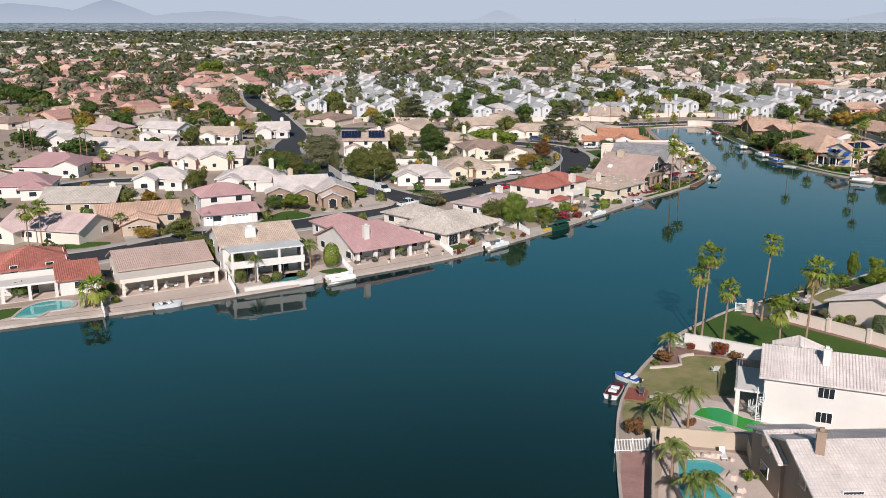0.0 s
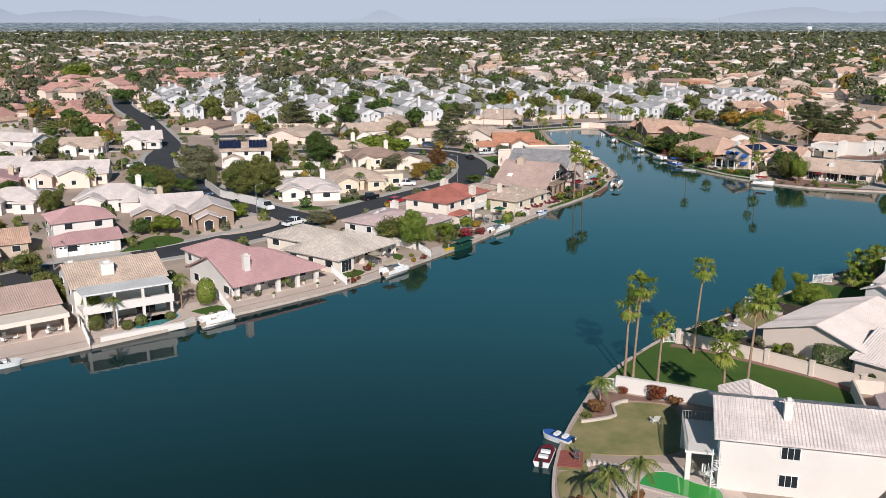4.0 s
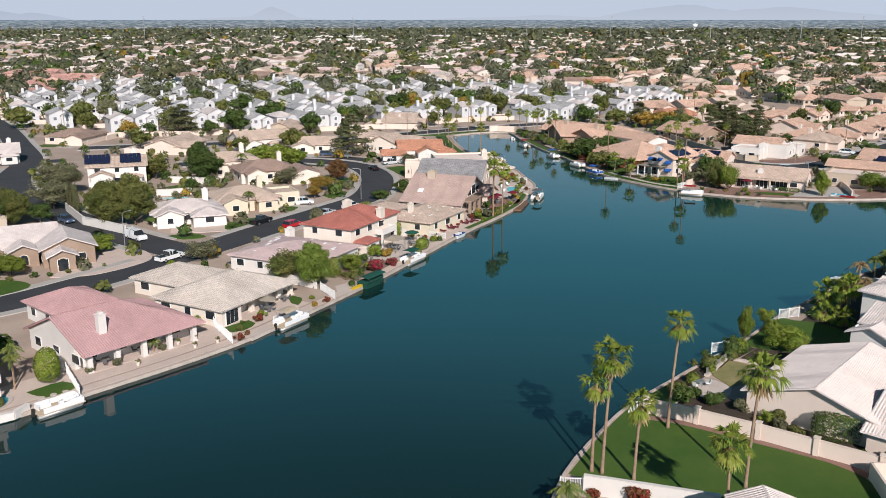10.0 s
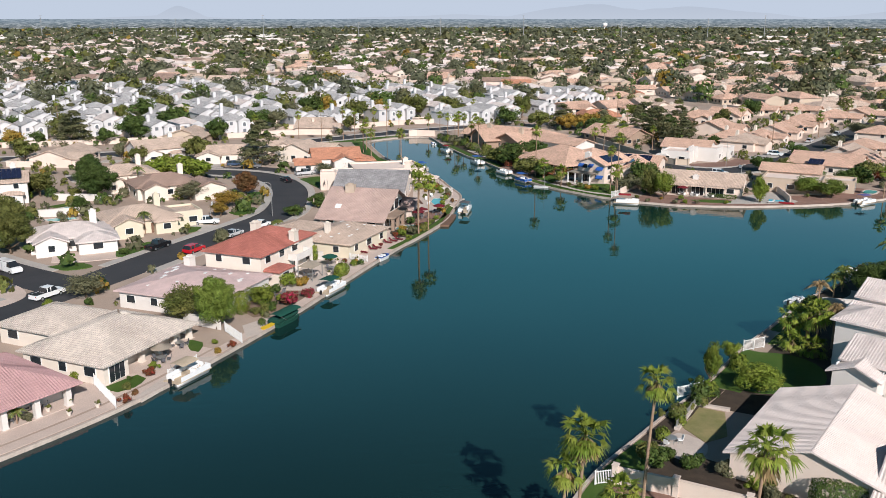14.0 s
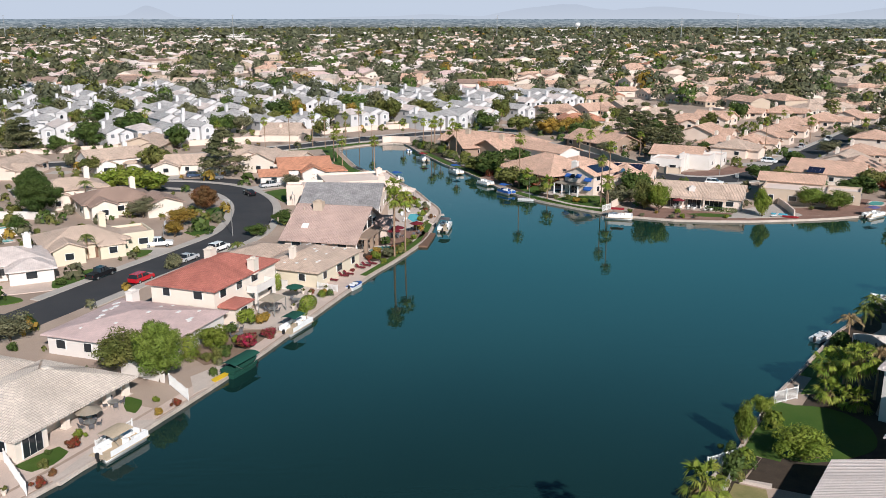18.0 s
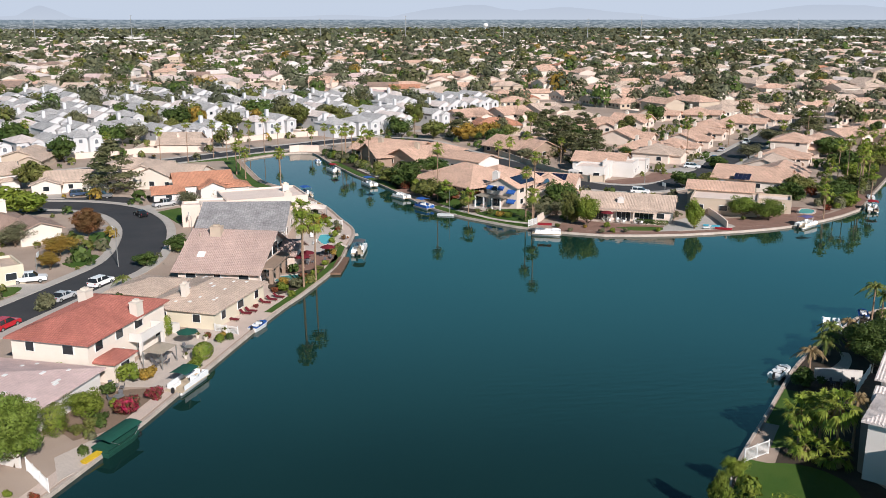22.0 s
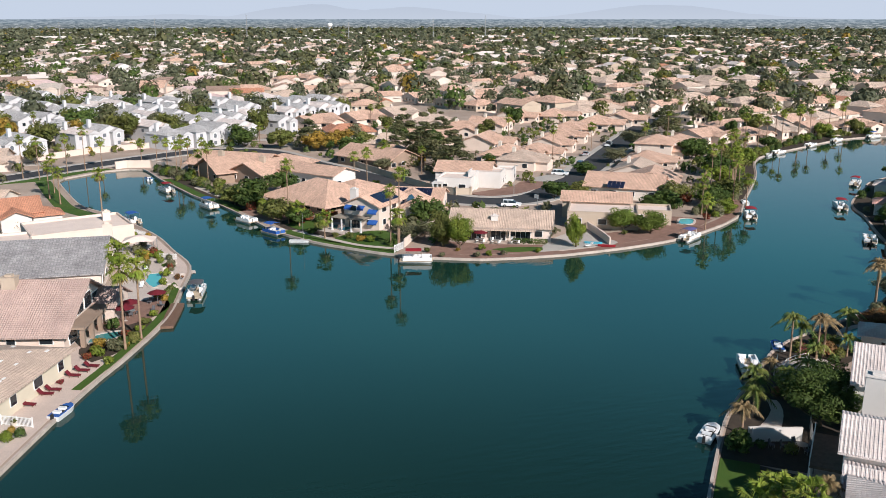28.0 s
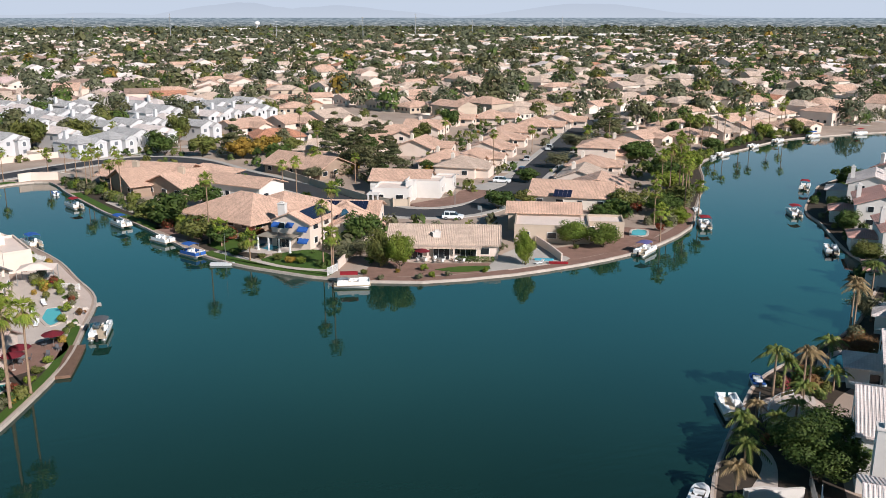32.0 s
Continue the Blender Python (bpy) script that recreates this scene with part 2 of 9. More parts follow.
M["foam"] = mat("flat_foam_roof", (0.70, 0.70, 0.69), (0.58, 0.57, 0.56), 0.25, 0.85, 0.0, 5.0)
M["glass"] = glass_mat("window_glass")
M["dark"] = mat("dark_interior", (0.05, 0.045, 0.04), (0.03, 0.028, 0.025), 0.5, 0.8)
M["glass_pale"] = glass_mat("pale_window_glass", (0.16, 0.17, 0.19), 0.1)
M["pool"] = glass_mat("pool_water", (0.10, 0.42, 0.42), 0.03)
M["pool_green"] = glass_mat("algae_pool_water", (0.05, 0.33, 0.06), 0.05)
M["pool_dark"] = glass_mat("pond_pool_water", (0.06, 0.25, 0.25), 0.03)
M["metal"] = mat("painted_metal", (0.45, 0.45, 0.44), (0.38, 0.38, 0.37), 1.0, 0.45, 0, 20, 0.6)
M["black"] = mat("black_rubber", (0.02, 0.02, 0.022), (0.03, 0.03, 0.03), 2.0, 0.6)
M["wood"] = mat("weathered_wood", (0.22, 0.13, 0.09), (0.15, 0.09, 0.06), 2.0, 0.8, 0.01, 25.0)
M["redwood"] = mat("red_stained_wood", (0.33, 0.10, 0.08), (0.25, 0.08, 0.06), 2.0, 0.8, 0.01, 25.0)
M["bark"] = mat("bark", (0.17, 0.12, 0.08), (0.10, 0.075, 0.055), 3.0, 0.95, 0.04, 9.0)
M["palm_bark"] = mat("palm_trunk", (0.36, 0.25, 0.17), (0.25, 0.16, 0.11), 2.0, 0.95, 0.05, 7.0)
M["palm_leaf"] = leaf_mat("palm_frond", (0.135, 0.205, 0.026), (0.270, 0.290, 0.052))
M["palm_dead"] = leaf_mat("dry_frond", (0.26, 0.18, 0.09), (0.34, 0.25, 0.13))
M["queen_leaf"] = leaf_mat("feather_frond", (0.090, 0.154, 0.033), (0.240, 0.238, 0.065))
M["leaf"] = leaf_mat("olive_foliage", (0.110, 0.135, 0.034), (0.185, 0.178, 0.052))
M["leaf_green"] = leaf_mat("fresh_foliage", (0.105, 0.165, 0.028), (0.175, 0.215, 0.040))
M["leaf_dark"] = leaf_mat("dark_foliage", (0.056, 0.098, 0.024), (0.100, 0.138, 0.033))
M["leaf_lime"] = leaf_mat("bright_foliage", (0.145, 0.205, 0.028), (0.225, 0.255, 0.042))
M["leaf_grey"] = leaf_mat("grey_green_foliage", (0.190, 0.185, 0.105), (0.140, 0.142, 0.075))
M["leaf_gold"] = leaf_mat("golden_foliage", (0.390, 0.238, 0.046), (0.240, 0.182, 0.039))
M["leaf_rust"] = leaf_mat("rusty_foliage", (0.255, 0.105, 0.046), (0.165, 0.112, 0.046))
M["leaf_pine"] = leaf_mat("pine_needles", (0.105, 0.115, 0.052), (0.150, 0.142, 0.070))
M["flower"] = leaf_mat("bougainvillea", (0.36, 0.015, 0.07), (0.10, 0.09, 0.03), 3.0)
M["flower_red"] = leaf_mat("red_blossom_shrub", (0.30, 0.045, 0.03), (0.12, 0.08, 0.03), 3.0)
# foliage of far trees, paled and greyed: distance haze put into the colour
M["leaf_dusty"] = leaf_mat("hazed_foliage", (0.152, 0.156, 0.092), (0.098, 0.110, 0.066), 0.05)
M["solar"] = mat("solar_cells", (0.012, 0.018, 0.045), (0.02, 0.028, 0.06), 3.0, 0.2, 0, 10, 0.0, 0.6)
M["vinyl_white"] = mat("white_gelcoat", (0.82, 0.82, 0.82), (0.76, 0.76, 0.76), 1.0, 0.3, 0, 12, 0, 0.5, fine=0.05)
for _k, _c in dict(blue=(0.03, 0.12, 0.42), green=(0.012, 0.085, 0.06), red=(0.34, 0.02, 0.03), beige=(0.58, 0.47, 0.34), grey=(0.12, 0.12, 0.13), teal=(0.10, 0.45, 0.60), maroon=(0.16, 0.015, 0.025), purple=(0.13, 0.12, 0.30), taupe=(0.34, 0.29, 0.23), yellow=(0.75, 0.50, 0.03)).items():
    M["cloth_" + _k] = mat(_k + "_canvas", _c, None, 1.2, 0.85, 0.0, 20)
for _k, _c in dict(black=(0.012, 0.012, 0.014), white=(0.80, 0.80, 0.80), red=(0.45, 0.01, 0.02), grey=(0.16, 0.16, 0.17), silver=(0.50, 0.50, 0.51), blue=(0.05, 0.08, 0.14)).items():
    M["car_" + _k] = mat(_k + "_car_paint", _c, _c, 1.0, 0.25, 0, 10, 0.0, 0.6, fine=0.03)

# ---- geometry helpers ----
G = 1.0  # height of the land
WATER = 0.66  # height of the lake


class Geo:
    """Faces gathered for one mesh, with u, v where given."""

    def __init__(self):
        self.v, self.f, self.uv = [], [], []

    def face(self, pts, uv=None):
        n = len(self.v)
        self.v += [tuple(p) for p in pts]
        self.f.append(tuple(range(n, n + len(pts))))
        self.uv.append(uv or [(p[0], p[1]) for p in pts])

    def solid(self, bottom, top):
        """A body between two rings of the same number of points."""
        n, k = len(self.v), len(bottom)
        self.v += [tuple(p) for p in bottom] + [tuple(p) for p in top]
        fs = [tuple(range(n + k - 1, n - 1, -1)), tuple(range(n + k, n + 2 * k))]
        fs += [(n + i, n + (i + 1) % k, n + k + (i + 1) % k, n + k + i) for i in range(k)]
        self.f += fs
        self.uv += [[(self.v[i][0], self.v[i][1]) for i in q] for q in fs]

    def box(self, cx, cy, z0, lx, ly, h, ang=0.0, taper=1.0):
        c, s = math.cos(ang), math.sin(ang)
        ring = lambda z, k: [(cx + (c * x - s * y) * k, cy + (s * x + c * y) * k, z) for x, y in ((-lx / 2, -ly / 2), (lx / 2, -ly / 2), (lx / 2, ly / 2), (-lx / 2, ly / 2))]
        self.solid(ring(z0, 1), ring(z0 + h, taper))

    def tube(self, path, radii, n=8):
        rings = []
        for i, p in enumerate(path):
            a = Vector(path[max(i - 1, 0)])
            d = (Vector(path[min(i + 1, len(path) - 1)]) - a).normalized()
            u = d.orthogonal().normalized()
            w = d.cross(u)
            rings.append([tuple(Vector(p) + (u * math.cos(t) + w * math.sin(t)) * radii[i]) for t in (2 * math.pi * j / n for j in range(n))])
        n0 = len(self.v)
        for r in rings:
            self.v += r
        for i in range(len(rings) - 1):
            for j in range(n):
                self.f.append((n0 + i * n + j, n0 + i * n + (j + 1) % n, n0 + (i + 1) * n + (j + 1) % n, n0 + (i + 1) * n + j))
        self.f += [tuple(n0 + j for j in range(n - 1, -1, -1)), tuple(n0 + (len(rings) - 1) * n + j for j in range(n))]
        self.uv += [[(self.v[i][0], self.v[i][2]) for i in q] for q in self.f[-((len(rings) - 1) * n + 2):]]

    def weld(self):
        """Corners that lie on one another become one."""
        a, back = np.unique(np.round(np.array(self.v, dtype=float).reshape(-1, 3), 4), axis=0, return_inverse=True)
        back = back.reshape(-1).tolist()
        self.v, self.f = a.tolist(), [tuple(back[i] for i in q) for q in self.f]

    def mesh(self, name, shift=(0, 0, 0), smooth=False):
        me = bpy.data.meshes.new(name)
        a = np.array(self.v, dtype=float).reshape(-1, 3) - np.array(shift, dtype=float)
        me.from_pydata(a.tolist(), [], self.f)
        layer = me.uv_layers.new(name="UVMap")
        layer.data.foreach_set("uv", np.array([c for q in self.uv for p in q for c in p], dtype=np.float32))
        if smooth:
            me.polygons.foreach_set("use_smooth", [True] * len(me.polygons))
        return me


BASE = {}


def thing(name, x, y, z=G, label="", category="", group="", kind=""):
    ob = new(name)
    ob.location = (x, y, z)
    ob.empty_display_size = 0.2
    BASE[ob.name] = (x, y, z)
    return tagged(ob, label, category, group, kind)


def part(name, geo, material, parent=None, label="", smooth=False, kind=""):
    """One mesh, given in world places, under a thing or a part."""
    shift = BASE[parent.name] if parent else (0, 0, 0)
    ob = new(name, geo.mesh(name, shift, smooth))
    ob.data.materials.append(material)
    if parent:
        ob.parent = parent
        BASE[ob.name] = shift
    return tagged(ob, label, kind=kind)


def shared(name, me, parent, m):
    """One more object on a mesh that alike pieces share."""
    ob = new(name, me)
    ob.parent = parent
    ob.matrix_basis = Matrix.Translation([-c for c in BASE[parent.name]]) @ m
    BASE[ob.name] = BASE[parent.name]
    return ob


def setting(name, geo, material, label, category, smooth=False):
    return tagged(part(name, geo, material, None, smooth=smooth), label, category, kind="structure")


def local(cx, cy, deg):
    a = radians(deg)
    c, s = math.cos(a), math.sin(a)
    return lambda x, y, z=0.0: (cx + c * x - s * y, cy + s * x + c * y, z)


def inside(x, y, poly):
    hit = False
    for (x1, y1), (x2, y2) in zip(poly, poly[1:] + poly[:1]):
        if (y1 > y) != (y2 > y) and x < (x2 - x1) * (y - y1) / (y2 - y1) + x1:
            hit = not hit
    return hit


def spline(pts, step=3.0):
    """A smooth line through points."""
    out = []
    for i in range(len(pts) - 1):
        p = [np.array(pts[max(0, min(len(pts) - 1, j))], float) for j in (i - 1, i, i + 1, i + 2)]
        n = max(1, int(np.linalg.norm(p[2] - p[1]) / step))
        for k in range(n):
            t = k / n
            q = 0.5 * (2 * p[1] + (p[2] - p[0]) * t + (2 * p[0] - 5 * p[1] + 4 * p[2] - p[3]) * t * t + (3 * p[1] - p[0] - 3 * p[2] + p[3]) * t**3)
            out.append((float(q[0]), float(q[1])))
    return out + [tuple(map(float, pts[-1]))]


def offset(line, d):
    """The line moved d to its left."""
    out = []
    for i in range(len(line)):
        a, b = line[max(i - 1, 0)], line[min(i + 1, len(line) - 1)]
        dx, dy = b[0] - a[0], b[1] - a[1]
        l = math.hypot(dx, dy) or 1
        out.append((line[i][0] - dy / l * d, line[i][1] + dx / l * d))
    return out


def ribbon(geo, line, d1, d2, z0, z1):
    """A strip of some thickness along a line, between two distances to its left."""
    a, b = offset(line, d1), offset(line, d2)
    n = len(geo.v)
    for p, q in zip(a, b):
        geo.v += [(*p, z0), (*p, z1), (*q, z1), (*q, z0)]
    for i in range(len(line) - 1):
        for j in range(4):
            q = (n + 4 * i + j, n + 4 * i + (j + 1) % 4, n + 4 * i + 4 + (j + 1) % 4, n + 4 * i + 4 + j)
            geo.f.append(q)
            geo.uv.append([(geo.v[k][0], geo.v[k][1]) for k in q])
    geo.f += [(n, n + 1, n + 2, n + 3), tuple(n + 4 * (len(line) - 1) + j for j in (3, 2, 1, 0))]
    geo.uv += [[(0, 0)] * 4] * 2


def slab(geo, poly, z0, z1):
    area = sum(a[0] * b[1] - b[0] * a[1] for a, b in zip(poly, poly[1:] + poly[:1]))
    p = poly if area > 0 else poly[::-1]
    geo.solid([(*q, z0) for q in p], [(*q, z1) for q in p])


# ---- lake and land ----
SHORE_LEFT = [(-230, -40), (-150, 50), (-102, 99), (-90, 110), (-76.4, 124.6), (-62.4, 141.6), (-49.4, 159.2), (-40.5, 177), (-33.5, 193.2), (-27.2, 209.8), (-19.0, 231.0), (-13.8, 242.2), (-8.3, 256.3), (-5.4, 271), (-3.4, 284), (-5.8, 296.8), (-8.2, 309.2), (-12.4, 321.8), (-17, 334), (-24, 346), (-28, 362), (-33, 388)]
SHORE_POND = [(-31, 391), (-22.6, 398.6), (-17, 401.5), (-8.2, 400.5), (-3.3, 380), (0.8, 364), (4, 352.2), (8.3, 341), (11.8, 329.4), (15.2, 316), (18, 306), (23.1, 296), (28.7, 288.8), (35.3, 281)]
SHORE_PEN = [(40.9, 276.8), (49.8, 272.4), (57.3, 271), (66, 270.3), (80.2, 271.2), (92.3, 273.6), (102.4, 277.7), (117.5, 287), (131.5, 302.6), (156.3, 330.1), (180, 359), (211, 374.7), (239.5, 386.8), (262, 389), (300, 388), (420, 380), (700, 420)]
SHORE_RIGHT = [(700, 300), (420, 320), (250, 330), (190, 315), (171, 303), (153.9, 289), (146.5, 277.0), (138.5, 266), (132, 256), (129, 249), (124, 242), (112, 233.5), (98, 224.5), (84, 219.5), (72.4, 215.4), (63.8, 209), (57.5, 204), (50.9, 198.2), (44.5, 191), (37.5, 182.8), (31, 175.3), (26.3, 168.9), (22.1, 163.1), (15.4, 155.5), (10, 149), (4, 141.6), (-0.5, 133.7), (-4.6, 125), (-7, 116), (-8.6, 108), (-9.3, 100), (-8.8, 92), (-7.4, 81.8), (-5, 68), (0, 40), (10, -40), (40, -160)]
shore = spline(SHORE_LEFT)[:-1] + spline(SHORE_POND)[:-1] + spline(SHORE_PEN, 6.0)
shore = offset(shore, -0.9) + offset(spline(SHORE_RIGHT), -0.1)
LAKE = shore + [(-100, -260), (-260, -200)]

FARL = 4750.0
land = bmesh.new()
_out = [land.verts.new((FARL * math.cos(2 * math.pi * i / 48), 100 + FARL * math.sin(2 * math.pi * i / 48), G)) for i in range(48)]
_in = [land.verts.new((x, y, G)) for x, y in LAKE]
_edges = [land.edges.new((r[i], r[(i + 1) % len(r)])) for r in (_out, _in) for i in range(len(r))]
bmesh.ops.triangle_fill(land, use_beauty=True, edges=_edges)
for f in land.faces:
    if f.normal.z < 0:
        f.normal_flip()
_me = bpy.data.meshes.new("ground")
land.to_mesh(_me)
land.free()
ground = tagged(new("ground", _me), "tan desert gravel ground around the lake", "ground", kind="structure")
_me.materials.append(M["ground"])

g = Geo()
_w = [(-300, -300), (760, -300), (760, 470), (-300, 470)]
g.face([(x, y, WATER) for x, y in _w])
setting("water", g, M["water"], "dark teal lake water with faint ripples", "water")
g = Geo()
g.face([(x, y, -2.0) for x, y in _w])
setting("lake_bed", g, M["dirt"], "muddy bed under the lake", "ground")
g = Geo()
ribbon(g, shore, -0.02, -0.35, -1.9, G + 0.12)
setting("seawall", g, M["seawall"], "low weathered concrete seawall along the shore", "wall")
g = Geo()
ribbon(g, spline(SHORE_LEFT[2:17]), -0.5, 1.2, G - 0.3, G + 0.045)
setting("shore_path", g, M["cooldeck"], "pale pinkish strip behind the seawall", "path")

# ---- roads ----
ROADS = [  # centre line, width
    ([(-190, 70), (-152, 104), (-128, 124.5), (-118.5, 133.0), (-113.2, 140.5), (-108.6, 150), (-101, 163), (-90, 174.5), (-80, 191), (-70, 210), (-61, 230), (-51.5, 250), (-46, 264), (-45.5, 280), (-48.5, 298), (-57, 314), (-72, 322), (-92, 322), (-112, 312)], 9.0),
    ([(-72, 207), (-90, 219), (-112, 238), (-136, 262), (-152, 288), (-164, 318), (-186, 352), (-215, 395), (-262, 458), (-300, 520)], 9.0),
    ([(-190, 300), (-166, 310), (-152, 318)], 7.0),
    ([(-160, 345), (-120, 358), (-90, 368), (-66, 381), (-46, 395), (-18, 416), (10, 432), (30, 424), (41, 392), (54, 358), (62, 330), (72, 321), (84, 322), (99, 336), (122, 362), (142, 386), (170, 420), (210, 470)], 9.0),
    ([(-174.2, 195.2), (-169.8, 206.0), (-159.9, 213.1), (-157.9, 224.0), (-154.8, 232.7)], 7.0),
]
road_lines = [(spline(c, 4.0), w) for c, w in ROADS]
for i, (line, w) in enumerate(road_lines):
    g = Geo()
    ribbon(g, line, -w / 2, w / 2, G - 0.3, G + 0.012 + 0.004 * i)
    setting("road", g, M["asphalt"], "dark asphalt residential street", "road")
for i, (line, w) in enumerate(road_lines):
    for side in (1, -1):
        g = Geo()
        run = []
        for p in line + [None]:
            clear = p and not any(min(math.hypot(p[0] + 0 - q[0], p[1] - q[1]) for q in ln) < ww / 2 + 4.5 for j, (ln, ww) in enumerate(road_lines) if j != i)
            if clear:
                run.append(p)
            elif len(run) > 2:
                ribbon(g, run, side * w / 2, side * (w / 2 + 1.9), G - 0.3, G + 0.15)
                run = []
            else:
                run = []
        if g.f:
            setting("pavement", g, M["pavement"], "pale concrete kerb and pavement beside the street", "pavement")
g = Geo()
slab(g, spline([(-58, 316), (-54, 326), (-60, 331), (-72, 331), (-82, 328), (-84, 316), (-70, 312), (-58, 316)], 2), G - 0.3, G + 0.034)
setting("road", g, M["asphalt"], "asphalt bulb at the bend of the street", "road")


def patch(name, pts, material, label, category, top=0.05, smooth_line=True):
    g = Geo()
    slab(g, spline(list(pts) + [pts[0]], 1.2)[:-1] if smooth_line else list(pts), G - 0.3, G + top)
    return setting(name, g, material, label, category)


# ---- houses ----
TAKEN = []  # places and reach of what stands, for the scattered rest


def slope(geo, pts, ridges, spacing):
    """One flat side of a roof: pts from the left end of its eave; columns of tiles as half round ribs."""
    o, e = Vector(pts[0]), (Vector(pts[1]) - Vector(pts[0])).normalized()
    n = e.cross(Vector(pts[-1]) - o).normalized()
    up = n.cross(e)
    flat = [((Vector(p) - o).dot(e), (Vector(p) - o).dot(up)) for p in pts]
    geo.face(pts, flat)
    if ridges is None:
        return
    umin, umax = min(p[0] for p in flat), max(p[0] for p in flat)
    u = umin + spacing * 0.5
    while u < umax:
        cuts = []
        for (u1, v1), (u2, v2) in zip(flat, flat[1:] + flat[:1]):
            if (u1 > u) != (u2 > u):
                cuts.append(v1 + (v2 - v1) * (u - u1) / (u2 - u1))
        if len(cuts) == 2 and abs(cuts[0] - cuts[1]) > 0.5:
            lo, hi = min(cuts), max(cuts)
            at = lambda du, v, h: tuple(o + e * (u + du) + up * v + n * h)
            r, h = spacing * 0.30, 0.045
            for (a, ha), (b, hb) in (((-r, 0.0), (-r * 0.5, h)), ((-r * 0.5, h), (r * 0.5, h)), ((r * 0.5, h), (r, 0.0))):
                ridges.face([at(a, lo, ha), at(b, lo, hb), at(b, hi - 0.1, hb), at(a, hi - 0.1, ha)], [(u + a, lo), (u + b, lo), (u + b, hi), (u + a, hi)])
        u += spacing


def roof_faces(kind, l, d, pitch):
    """Sides of a roof over l by d with its eaves at height 0: rings in local x, y, z, and its gable triangles."""
    x, y = l / 2, d / 2
    if kind == "gablex":
        rise = x * pitch
        r1, r2 = (0, -y, rise), (0, y, rise)
        return [[(x, -y, 0), (x, y, 0), r2, r1], [(-x, y, 0), (-x, -y, 0), r1, r2]], [[(-x, -y, 0), (x, -y, 0), r1], [(x, y, 0), (-x, y, 0), r2]]
    rise = y * pitch
    a = -x + (y if kind in ("hip", "hipleft") else 0)
    b = x - (y if kind in ("hip", "hipright") else 0)
    if a > b:
        a = b = 0.0
        rise = x * pitch
    r1, r2 = (a, 0, rise), (b, 0, rise)
    sides = [[(-x, -y, 0), (x, -y, 0), r2, r1], [(x, y, 0), (-x, y, 0), r1, r2]]
    gables = []
    (sides if kind in ("hip", "hipleft") else gables).append([(-x, y, 0), (-x, -y, 0), r1])
    (sides if kind in ("hip", "hipright") else gables).append([(x, -y, 0), (x, y, 0), r2])
    return [[p for i, p in enumerate(s) if i == 0 or (Vector(p) - Vector(s[i - 1])).length > 1e-4] for s in sides], gables


def window(h, at, x, y, z, w, t, ang, frame_mat=None, panes=2, name="window"):
    """A framed window standing a little proud of a wall; at maps local x, y to the world; ang is the wall's heading."""
    g = Geo()
    p = at(x, y)
    c, s = math.cos(ang), math.sin(ang)
    loc = lambda u, o: (p[0] + c * u + s * o, p[1] + s * u - c * o)
    g.box(*loc(0, 0.03), z, w + 0.12, 0.12, t, ang)
    ob = part(name, g, frame_mat or M["trim"], h)
    n = panes if panes > 2 else 1
    for k in range(n):
        g = Geo()
        g.box(*loc(-w / 2 + w * (k + 0.5) / n, 0.06), z + 0.07, w / n - 0.06, 0.1, t - 0.14, ang)
        part("pane", g, M["glass"], ob, "dark reflecting glass")
    return ob


